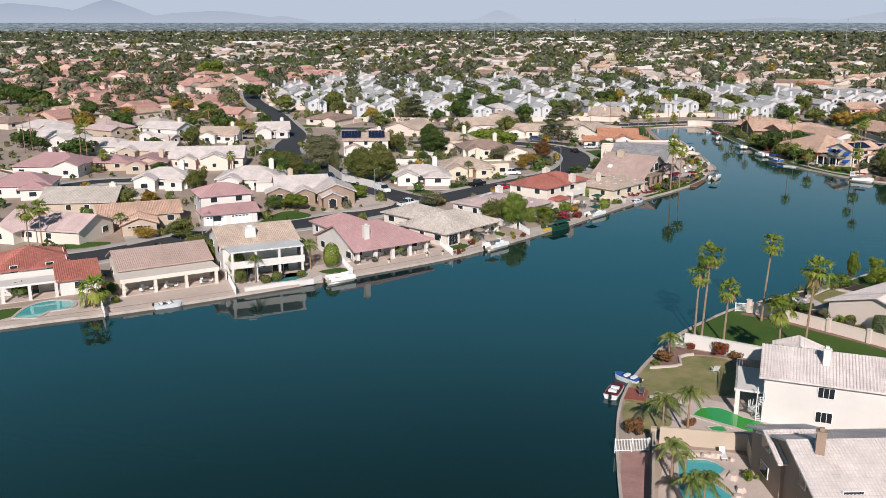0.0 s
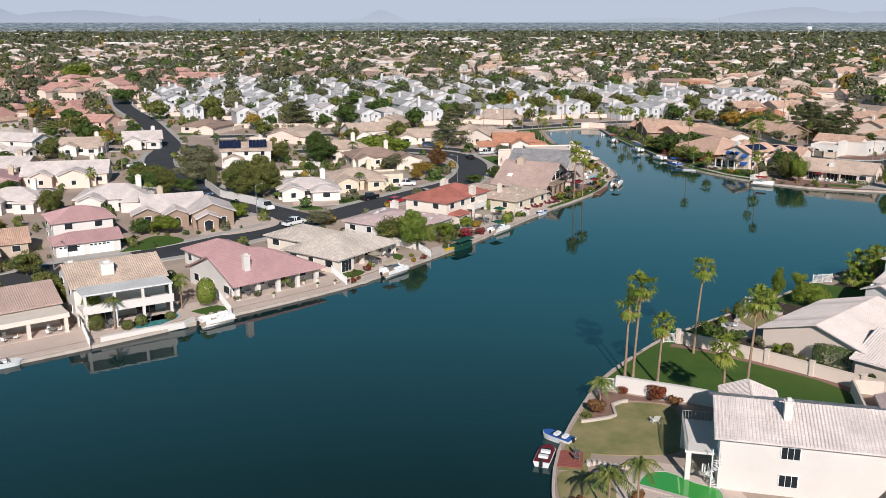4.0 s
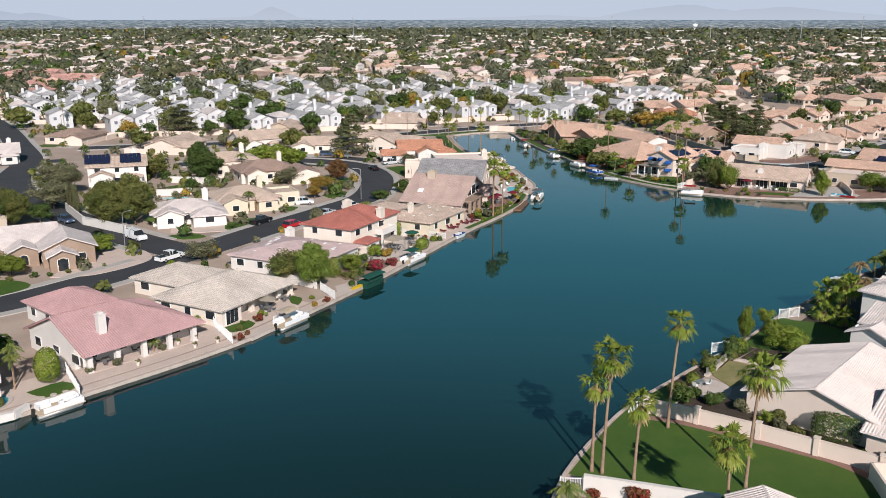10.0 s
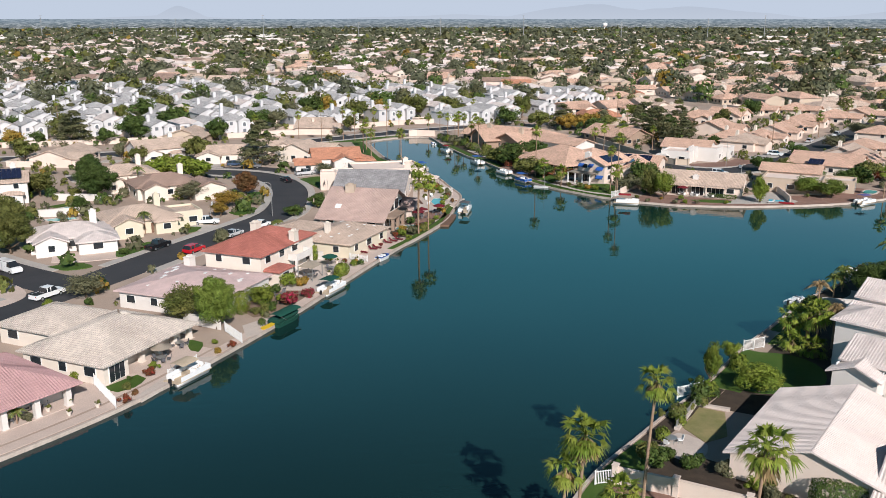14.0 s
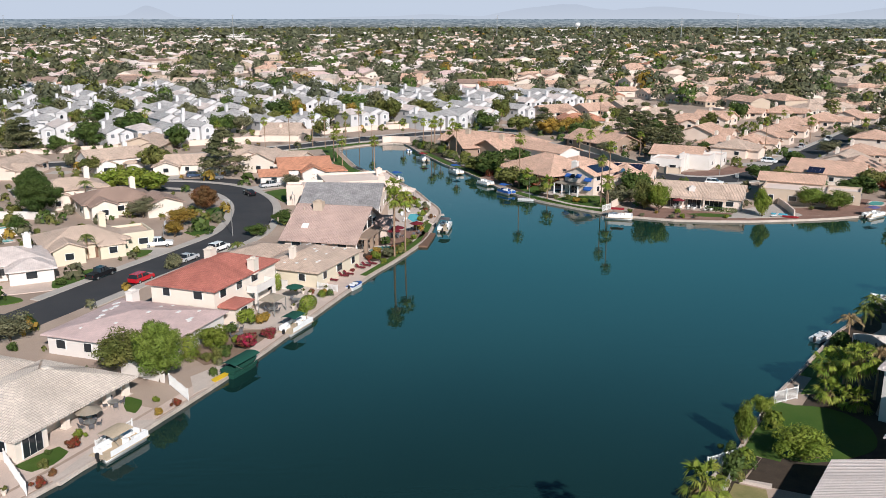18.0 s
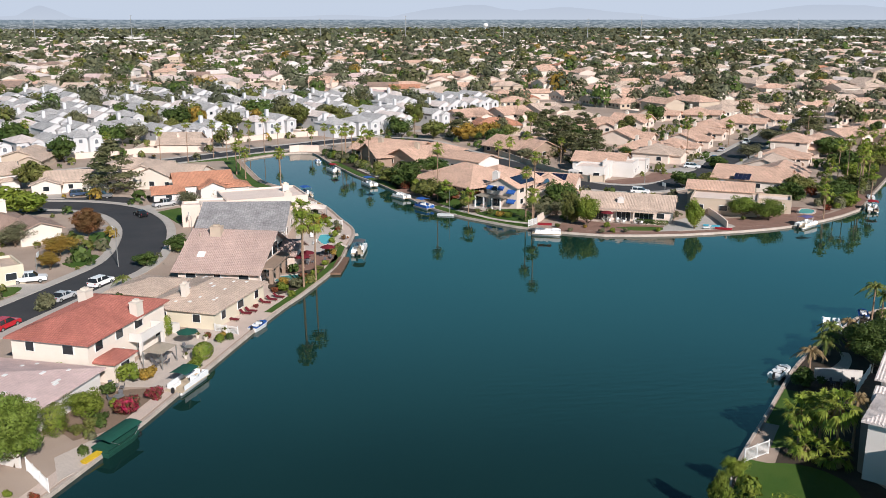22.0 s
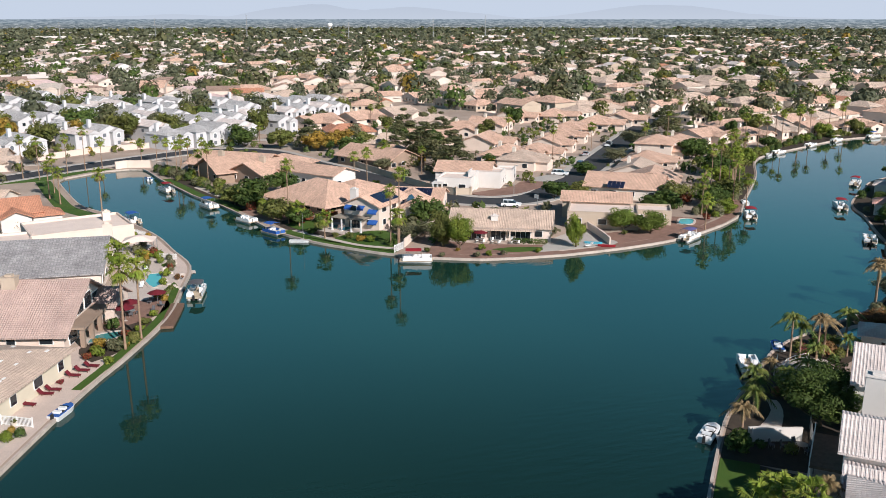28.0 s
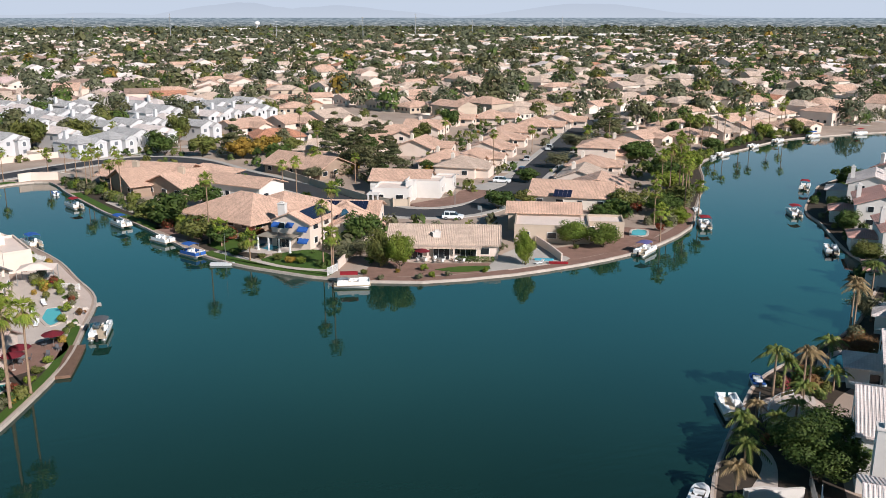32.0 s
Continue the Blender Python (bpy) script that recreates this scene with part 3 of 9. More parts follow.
def wing(h, cx, cy, deg, l, d, eave, kind, pitch, wall, roof, over=0.6, tiles=0.0, windows="fs", base=G, parapet=0.5, recess=0.0):
    """One block of a house: wall body, roof and windows. windows: which of front, back, sides have them."""
    at = local(cx, cy, deg)
    a = radians(deg)
    z1 = base + eave
    g = Geo()
    mid = at(0, recess / 2)
    g.box(mid[0], mid[1], base - 0.3, l, d - recess, eave + 0.3, a)
    if kind == "flat":
        part("wall", g, wall, h)
        g = Geo()
        ring = lambda k, z: [at(x * (l / 2 - k), y * (d / 2 - k), z) for x, y in ((-1, -1), (1, -1), (1, 1), (-1, 1))]
        loops = [ring(0.0, z1), ring(0.0, z1 + parapet), ring(0.3, z1 + parapet), ring(0.3, z1)]
        for lo, hi in zip(loops, loops[1:] + loops[:1]):
            for i in range(4):
                g.face([lo[i], lo[(i + 1) % 4], hi[(i + 1) % 4], hi[i]])
        g.weld()
        part("parapet", g, wall, h)
        g = Geo()
        g.box(cx, cy, z1, l - 0.6, d - 0.6, 0.06, a)
        part("roof", g, M["roof_flat"] if roof is None else roof, h, "pale coated flat roof")
    else:
        L, D = l + 2 * over, d + 2 * over
        drop = over * pitch
        sides, gables = roof_faces(kind, L, D, pitch)
        _, wg = roof_faces(kind, l, d, pitch)
        if kind in ("gable", "gablex") and not recess:
            g = Geo()
            rise = (d if kind == "gable" else l) / 2 * pitch - 0.03
            half, run = (d / 2, l / 2) if kind == "gable" else (l / 2, d / 2)
            prof = [(-half, base - 0.3), (half, base - 0.3), (half, z1 - 0.03), (0, z1 + rise), (-half, z1 - 0.03)]
            turn = (lambda u, v: at(v, u)) if kind == "gable" else (lambda u, v: at(u, -v))
            g.solid([(*turn(u, -run)[:2], z) for u, z in prof], [(*turn(u, run)[:2], z) for u, z in prof])
            wg = []
        for tri in wg:
            g.solid([at(*p[:2], z1 - 0.01 + p[2]) for p in tri], [at(p[0] * 0.985, p[1] * 0.985, z1 - 0.01 + p[2]) for p in tri])
        part("wall", g, wall, h)
        g, rg = Geo(), Geo() if tiles else None
        for s in sides:
            slope(g, [at(p[0], p[1], z1 - drop + p[2] + 0.2) for p in s], rg, tiles or 1)
        for s in sides:
            g.face([at(p[0], p[1], z1 - drop + p[2]) for p in s[::-1]])
        for s in sides + gables:
            n = len(s)
            for i in range(n):
                p, q = s[i], s[(i + 1) % n]
                if (p[2] < 0.01 and q[2] < 0.01 and s in sides) or (s in gables and (p[2] > 0.01 or q[2] > 0.01)):
                    lo = [at(p[0], p[1], z1 - drop + p[2]), at(q[0], q[1], z1 - drop + q[2])]
                    g.face([lo[0], lo[1], (*lo[1][:2], lo[1][2] + 0.2), (*lo[0][:2], lo[0][2] + 0.2)])
        g.weld()
        ob = part("roof", g, roof, h)
        if rg and rg.f:
            part("tile_relief", rg, roof, ob, kind="stuff")
    TAKEN.append((cx, cy, max(l, d) / 2 + 2))
    floors = [0.95] if eave < 4.4 else [0.95, 3.75]
    r = random.Random(int(abs(cx * 31 + cy * 17)))
    for zf in floors:
        for side, length, y, x0, turn in (("f", l, -d / 2 + recess, 0, 0), ("b", l, d / 2, 0, math.pi), ("s", d, 0, l / 2, math.pi / 2), ("s", d, 0, -l / 2, -math.pi / 2)):
            if side not in windows:
                continue
            n = int(length / 4.2)
            for k in range(n):
                u = (k + 0.5) / n * length - length / 2
                if r.random() < 0.2:
                    continue
                w, t = r.choice([(1.5, 1.3), (1.2, 1.3), (1.8, 1.3)])
                if side in "fb":
                    window(h, at, u if side == "f" else -u, y, base + zf, w, t, a + turn)
                else:
                    window(h, at, x0, u, base + zf, w, t, a + turn)


def chimney(h, x, y, top, material, w=1.1, base=3.0, deg=0):
    g = Geo()
    g.box(x, y, base, w, w * 0.75, top - base - 0.25, radians(deg))
    g.box(x, y, top - 0.25, w + 0.18, w * 0.75 + 0.18, 0.12, radians(deg))
    g.box(x, y, top - 0.13, w * 0.5, w * 0.4, 0.3, radians(deg))
    part("chimney", g, material, h)


def patio(h, cx, cy, deg, l, d, height, columns, material, roof_mat=None, thick=0.35, col=0.5, floor=None, roofed=True):
    """An open covered terrace: roof slab and posts along its front."""
    at = local(cx, cy, deg)
    a = radians(deg)
    g = Geo()
    g.box(cx, cy, G + height - thick, l, d, thick, a)
    if roofed:
        part("patio_roof", g, roof_mat or material, h)
    for k in range(columns):
        u = -l / 2 + col + (l - 2 * col) * k / max(1, columns - 1)
        q = at(u, -d / 2 + col * 0.7)
        g = Geo()
        g.box(q[0], q[1], G, col, col, height - thick, a)
        g.box(q[0], q[1], G, col + 0.15, col + 0.15, 0.2, a)
        part("column", g, material, h)
    q = at(0, d / 2 + 0.02)
    n = max(1, int(l / 5))
    for k in range(n):
        window(h, at, (k + 0.5) / n * l - l / 2, d / 2 - 0.05, G + 0.05, 3.0, 2.2, a, name="sliding_door", panes=3)
    if floor:
        g = Geo()
        g.box(cx, cy, G - 0.2, l, d, 0.28, a)
        part("patio_floor", g, floor, h)


def garage_door(h, cx, cy, deg, w=4.9, material=None, label="panelled garage door"):
    at = local(cx, cy, deg)
    a = radians(deg)
    g = Geo()
    for k in range(4):
        q = at(0, -0.03)
        g.box(q[0], q[1], G + 0.04 + k * 0.53, w, 0.08, 0.51, a)
    ob = part("garage_door", g, material or M["trim"], h, label)
    for k in range(int(w / 0.8)):
        q = at(-w / 2 + 0.4 + k * 0.8, -0.08)
        g = Geo()
        g.box(q[0], q[1], G + 1.74, 0.5, 0.03, 0.28, a)
        part("door_pane", g, M["glass"], ob)


def solar_panels(h, cx, cy, deg, z, tilt, nx, ny, px=1.0, py=1.6):
    """A bank of dark panels on a slope that falls towards local -y."""
    at = local(cx, cy, deg)
    for i in range(nx):
        for j in range(ny):
            g = Geo()
            x0, y0 = (i - nx / 2) * (px + 0.04), (j - ny / 2) * (py + 0.04)
            ring = [(x0, y0), (x0 + px, y0), (x0 + px, y0 + py), (x0, y0 + py)]
            g.solid([at(x, y * math.cos(tilt), z + y * math.sin(tilt)) for x, y in ring], [at(x, y * math.cos(tilt), z + 0.07 + y * math.sin(tilt)) for x, y in ring])
            part("solar_panel", g, M["solar"], h, "dark blue solar panel")

# ---- plants ----
def leaf_cloud(seed, blobs, leaves, rx, rz, z0, size, squash=0.8, dense=0.75, cone=False):
    """The leaves of a crown as many small blades on the skins of uneven clumps."""
    r = np.random.RandomState(seed)
    V = []
    for k in range(blobs):
        while True:
            p = r.uniform(-1, 1, 3)
            if np.linalg.norm(p) < 1:
                break
        if cone:
            hgt = r.rand()
            rad = (1 - hgt) ** 0.8 * rx
            th = r.rand() * 6.28
            c = np.array([math.cos(th) * rad * 0.8, math.sin(th) * rad * 0.8, z0 + hgt * rz * 2])
            br = rx * (0.16 + 0.26 * (1 - hgt))
        else:
            p *= 0.35 + 0.65 * r.rand() ** 0.3
            c = np.array([p[0] * rx * 0.78, p[1] * rx * 0.78, z0 + rz + p[2] * rz * 0.78])
            br = rx * r.uniform(0.24, 0.42) * (0.72 if blobs > 50 else 1.0)
        n = int(leaves / blobs)
        d = r.normal(size=(n, 3))
        d /= np.linalg.norm(d, axis=1)[:, None]
        rad = br * (dense + (1 - dense) * r.rand(n, 1) * 1.6)
        pos = c + d * rad * np.array([1, 1, squash])
        t1 = np.cross(d + r.normal(size=(n, 3)) * 0.45, r.normal(size=(n, 3)))
        t1 /= np.linalg.norm(t1, axis=1)[:, None] + 1e-9
        t2 = np.cross(d, t1)
        s = size * r.uniform(0.6, 1.4, (n, 1))
        V.append(np.stack([pos - t1 * s, pos - t2 * s * 0.55, pos + t1 * s, pos + t2 * s * 0.55], 1))
    V = np.concatenate(V)
    me = bpy.data.meshes.new("crown")
    me.from_pydata(V.reshape(-1, 3).tolist(), [], np.arange(len(V) * 4).reshape(-1, 4).tolist())
    return me


CROWNS = {
    "round": [leaf_cloud(s, 30, 7000, 1.0, 0.85, 0.0, 0.050) for s in (1, 2, 3)],
    "dense": [leaf_cloud(s, 60, 24000, 1.0, 0.9, 0.0, 0.030) for s in (21, 22)],
    "open": [leaf_cloud(s, 30, 5200, 1.0, 0.75, 0.0, 0.048, 0.7, 0.5) for s in (4, 5, 6)],
    "pine": [leaf_cloud(s, 34, 4200, 1.0, 1.5, 0.0, 0.068, 0.45, 0.5, True) for s in (7, 8)],
    "farround": [leaf_cloud(s, 18, 2000, 1.0, 0.85, 0.0, 0.095) for s in (11, 12, 13)],
    "faropen": [leaf_cloud(s, 20, 1600, 1.0, 0.75, 0.0, 0.09, 0.7, 0.5) for s in (14, 15, 16)],
    "shrub": [leaf_cloud(s, 9, 1000, 1.0, 0.8, -0.15, 0.10) for s in (9, 10)],
}


def tree_trunk(x, y, h, spread, seed, thick):
    r = random.Random(seed)
    g = Geo()
    fork = h * 0.55
    lean = (r.uniform(-0.3, 0.3), r.uniform(-0.3, 0.3))
    g.tube([(x, y, G - 0.2), (x + lean[0] * 0.4, y + lean[1] * 0.4, G + fork * 0.6), (x + lean[0], y + lean[1], G + fork)], [thick, thick * 0.75, thick * 0.6], 7)
    for k in range(4):
        th = k * 1.57 + r.uniform(0, 1)
        q = (x + lean[0] + math.cos(th) * spread * 0.55, y + lean[1] + math.sin(th) * spread * 0.55, G + h * 1.05 + r.uniform(0, 1))
        m = (x + lean[0] + math.cos(th) * spread * 0.25, y + lean[1] + math.sin(th) * spread * 0.25, G + fork + (h * 1.05 - fork) * 0.6)
        g.tube([(x + lean[0], y + lean[1], G + fork - 0.1), m, q], [thick * 0.45, thick * 0.3, thick * 0.12], 5)
    return g


_tc = 0
WORDS = {"leaf": "olive green", "leaf_dark": "dense dark green", "leaf_green": "fresh green", "leaf_lime": "bright green", "leaf_grey": "grey green", "leaf_gold": "golden autumn", "leaf_rust": "rusty autumn", "leaf_pine": "dark needled", "flower": "magenta flowering", "flower_red": "red flowering"}


def tree(x, y, height, spread, leafs="leaf", kind="round", label=""):
    """A tree of that height and crown radius."""
    global _tc
    _tc += 1
    height, spread = height * 1.08, spread * 1.14
    t = thing("tree", x, y, G, label or f"{WORDS[leafs]} tree with an uneven leafy crown", "tree")
    clear = height * (0.08 if kind == "pine" else 0.16 if "open" in kind else 0.06)
    part("trunk", tree_trunk(x, y, clear + height * 0.15, spread, _tc, 0.12 + height * 0.018), M["bark"], t, smooth=True)
    if kind == "round" and (y > 300 or x < -140):
        kind = "farround"
    if kind == "round" and spread > 3.6 and y < 300 and x < 70:
        kind = "dense"
    me = CROWNS[kind][_tc % len(CROWNS[kind])]
    ob = new("crown", me)
    if not me.materials:
        me.materials.append(M["leaf"])
    ob.parent = t
    ob.matrix_basis = Matrix.Translation((0, 0, clear)) @ Matrix.Rotation(_tc * 2.4, 4, "Z") @ Matrix.Diagonal((spread, spread, (height - clear) / (3.0 if kind == "pine" else 1.75), 1))
    ob.material_slots[0].link = "OBJECT"
    ob.material_slots[0].material = M[leafs]
    TAKEN.append((x, y, spread * 0.7))
    return t


def shrub(x, y, size, leafs="leaf", tall=1.0, label="", name="shrub", category="shrub"):
    global _tc
    _tc += 1
    me = CROWNS["shrub"][_tc % 2]
    if not me.materials:
        me.materials.append(M["leaf"])
    ob = new(name, me)
    ob.matrix_basis = Matrix.Translation((x, y, G)) @ Matrix.Rotation(_tc * 1.7, 4, "Z") @ Matrix.Diagonal((size, size, size * tall, 1))
    ob.material_slots[0].link = "OBJECT"
    ob.material_slots[0].material = M[leafs]
    return tagged(ob, label or f"{WORDS[leafs]} garden shrub on gravel", category)


def hedge(x, y, deg, l, d, h, leafs="leaf_dark", label="clipped dark green hedge block", rounded=0.25):
    """A clipped hedge: a leafy skin over a rounded block."""
    r = np.random.RandomState(int(abs(x * 7 + y * 3)))
    n = int((l * d + 2 * (l + d) * h) * 75)
    p = r.uniform(-1, 1, (n, 3))
    ax = r.choice(3, n, p=np.array([d * h, l * h, l * d * 0.6]) / (d * h + l * h + l * d * 0.6))
    sg = np.sign(r.uniform(-1, 1, n))
    p[np.arange(n), ax] = np.where(ax == 2, 1.0, sg)
    p /= np.maximum(1, np.linalg.norm(p, axis=1) ** rounded)[:, None]
    nrm = p / np.linalg.norm(p, axis=1)[:, None]
    pos = p * np.array([l / 2, d / 2, h / 2]) + np.array([0, 0, h / 2]) + r.normal(size=(n, 3)) * 0.05
    t1 = np.cross(nrm + r.normal(size=(n, 3)) * 0.5, r.normal(size=(n, 3)))
    t1 /= np.linalg.norm(t1, axis=1)[:, None] + 1e-9
    t2 = np.cross(nrm, t1)
    s = 0.10 * r.uniform(0.6, 1.4, (n, 1))
    V = np.stack([pos - t1 * s, pos - t2 * s * 0.6, pos + t1 * s, pos + t2 * s * 0.6], 1)
    me = bpy.data.meshes.new("hedge")
    me.from_pydata(V.reshape(-1, 3).tolist(), [], np.arange(n * 4).reshape(-1, 4).tolist())
    me.materials.append(M[leafs])
    ob = new("hedge", me)
    ob.matrix_basis = pose(x, y, G, 0, 0, deg)
    return tagged(ob, label, "hedge")


def fan_crown(seed, fronds=27, reach=1.0):
    """A fan palm's head: stalks with fans of narrow split blades, the lower ones hanging."""
    r = random.Random(seed)
    g = Geo()
    for k in range(fronds):
        th = k * 2.39996 + r.uniform(-0.25, 0.25)
        el = math.radians(82 - 128 * (k / fronds) + r.uniform(-15, 15))
        d = Vector((math.cos(th) * math.cos(el), math.sin(th) * math.cos(el), math.sin(el)))
        side = Vector((-math.sin(th), math.cos(th), 0))
        up = side.cross(d) * -1
        st = reach * r.uniform(0.6, 1.2)
        hub = d * st + Vector((0, 0, -0.1 * st))
        g.face([side * 0.03, side * -0.03, hub - side * 0.03, hub + side * 0.03])
        R = reach * r.uniform(0.8, 1.15)
        n = 13
        for i in range(n):
            f = (i / (n - 1) - 0.5) * 2.2 + r.uniform(-0.05, 0.05)
            spread = d * math.cos(f) + side * math.sin(f)
            long = R * (1 - 0.12 * abs(f)) * r.uniform(0.85, 1.1)
            tip = hub + spread * long + Vector((0, 0, -0.62 * R * (0.45 + abs(f) * 0.5) * r.uniform(0.6, 1.4)))
            mid = hub + spread * long * 0.5 + up * 0.04 + Vector((0, 0, -0.05 * R))
            w = side * math.cos(f) - d * math.sin(f)
            g.face([hub, mid - w * 0.062 * R, tip, mid + w * 0.062 * R])
    return g


def dead_skirt(seed, fronds=18, reach=1.0):
    r = random.Random(seed)
    g = Geo()
    for k in range(fronds):
        th = k * 2.39996
        d = Vector((math.cos(th), math.sin(th), 0))
        s = Vector((-math.sin(th), math.cos(th), 0))
        a = d * 0.18 + Vector((0, 0, -0.1 - r.random() * 0.4))
        b = a + d * reach * 0.35 + Vector((0, 0, -reach * r.uniform(0.7, 1.2)))
        for f in (-0.5, 0, 0.5):
            m = a.lerp(b, 0.5) + s * f * 0.5
            g.face([a, m - s * 0.12, b + s * f, m + s * 0.12])
    return g


def feather_crown(seed, fronds=18, reach=2.4, droop=1.0):
    """A feather palm's head: arching ribs with hanging leaflets."""
    r = random.Random(seed)
    g = Geo()
    for k in range(fronds):
        th = k * 2.39996 + r.uniform(-0.2, 0.2)
        el = math.radians(78 - 75 * (k / fronds) + r.uniform(-6, 6))
        h = Vector((math.cos(th), math.sin(th), 0))
        s = Vector((-math.sin(th), math.cos(th), 0))
        L = reach * r.uniform(0.85, 1.15)
        at = lambda q: h * (math.cos(el) * L * q) + Vector((0, 0, math.sin(el) * L * q - droop * 0.75 * L * q * q))
        n = 15
        for i in range(1, n):
            p, q = at(i / n), at((i + 1) / n)
            ll = reach * 0.26 * math.sin(math.pi * (0.15 + 0.8 * i / n))
            for sg in (-1, 1):
                tip = p.lerp(q, 0.8) + s * sg * ll * 0.8 + Vector((0, 0, -ll * 0.75))
                g.face([p, q, tip])
        for i in range(n):
            p, q = at(i / n), at((i + 1) / n)
            g.face([p - s * 0.025, q - s * 0.02, q + s * 0.02, p + s * 0.025])
    return g


FAN = [fan_crown(s).mesh("crown") for s in (1, 2, 3)]
SKIRT = [dead_skirt(s).mesh("dead_fronds") for s in (1, 2)]
FEATHER = [feather_crown(s).mesh("crown") for s in (1, 2)]
for _me in FAN:
    _me.materials.append(M["palm_leaf"])
for _me in SKIRT:
    _me.materials.append(M["palm_dead"])
for _me in FEATHER:
    _me.materials.append(M["queen_leaf"])


def palm(x, y, h, reach=1.5, kind="fan", lean=(0.0, 0.0), thick=0.24, skirt=True, dead=False, label=""):
    """A palm whose trunk is h high, its head leaning over by lean."""
    global _tc
    _tc += 1
    t = thing("palm_tree", x, y, G, label or ("tall slender fan palm with a shaggy head" if kind == "fan" else "feather palm with arching fronds") , "palm tree")
    thick *= 0.72
    path = [(x + lean[0] * q**1.6, y + lean[1] * q**1.6, G - 0.2 + (h + 0.2) * q) for q in (0, 0.06, 0.15, 0.3, 0.5, 0.7, 0.85, 1.0)]
    g = Geo()
    g.tube(path, [thick * k for k in (1.5, 1.15, 1.0, 0.92, 0.85, 0.8, 0.78, 0.8)], 9)
    part("trunk", g, M["palm_bark"], t, smooth=True)
    top = Matrix.Translation((lean[0], lean[1], h)) @ Matrix.Rotation(_tc * 1.3, 4, "Z")
    if kind == "fan":
        ob = new("crown", FAN[_tc % 3])
        ob.matrix_basis = top @ Matrix.Scale(reach * 0.55, 4)
    else:
        ob = new("crown", FEATHER[_tc % 2])
        ob.matrix_basis = top @ Matrix.Scale(reach / 2.4, 4)
        if dead:
            ob.material_slots[0].link = "OBJECT"
            ob.material_slots[0].material = M["palm_dead"]
    ob.parent = t
    if skirt and kind == "fan":
        sk = new("dead_fronds", SKIRT[_tc % 2])
        sk.matrix_basis = top @ Matrix.Scale(reach * 0.7, 4)
        sk.parent = t
    TAKEN.append((x, y, 1.0))
    return t

# ---- vehicles, boats and garden things: each kind built once at the origin, then copied ----
MODELS = {}


def model(key, name, label, category, build, group=""):
    """The first of a kind, kept under the ground's level out of the way until it is placed."""
    t = thing(name, 0, 0, 0, label, category, group)
    build(t)
    MODELS[key] = [t, False]
    return t


def put(key, x, y, deg=0.0, z=G, label=""):
    t, used = MODELS[key]
    m = pose(x, y, z or WATER, 0, 0, deg)
    if used:
        t = copy_thing(t, m)
    else:
        t.matrix_basis = m
        MODELS[key][1] = True
    return tagged(t, label)


def profile(g, side, half, inset=0.0):
    """A body drawn as a side view (x, z), made wide; inset narrows it towards its top."""
    zs = [p[1] for p in side]
    lo, hi = min(zs), max(zs)
    w = lambda z: half - inset * (z - lo) / (hi - lo + 1e-6)
    g.solid([(x, -w(z), z) for x, z in side], [(x, w(z), z) for x, z in side])


def wheels(t, xs, half, r):
    for x in xs:
        for s in (-1, 1):
            g = Geo()
            g.tube([(x, s * half - 0.11, r), (x, s * half + 0.11, r)], [r, r], 14)
            w = part("wheel", g, M["black"], t)
            g = Geo()
            g.tube([(x, s * (half + 0.115), r), (x, s * (half + 0.13), r)], [r * 0.6, r * 0.55], 10)
            part("rim", g, M["metal"], w)


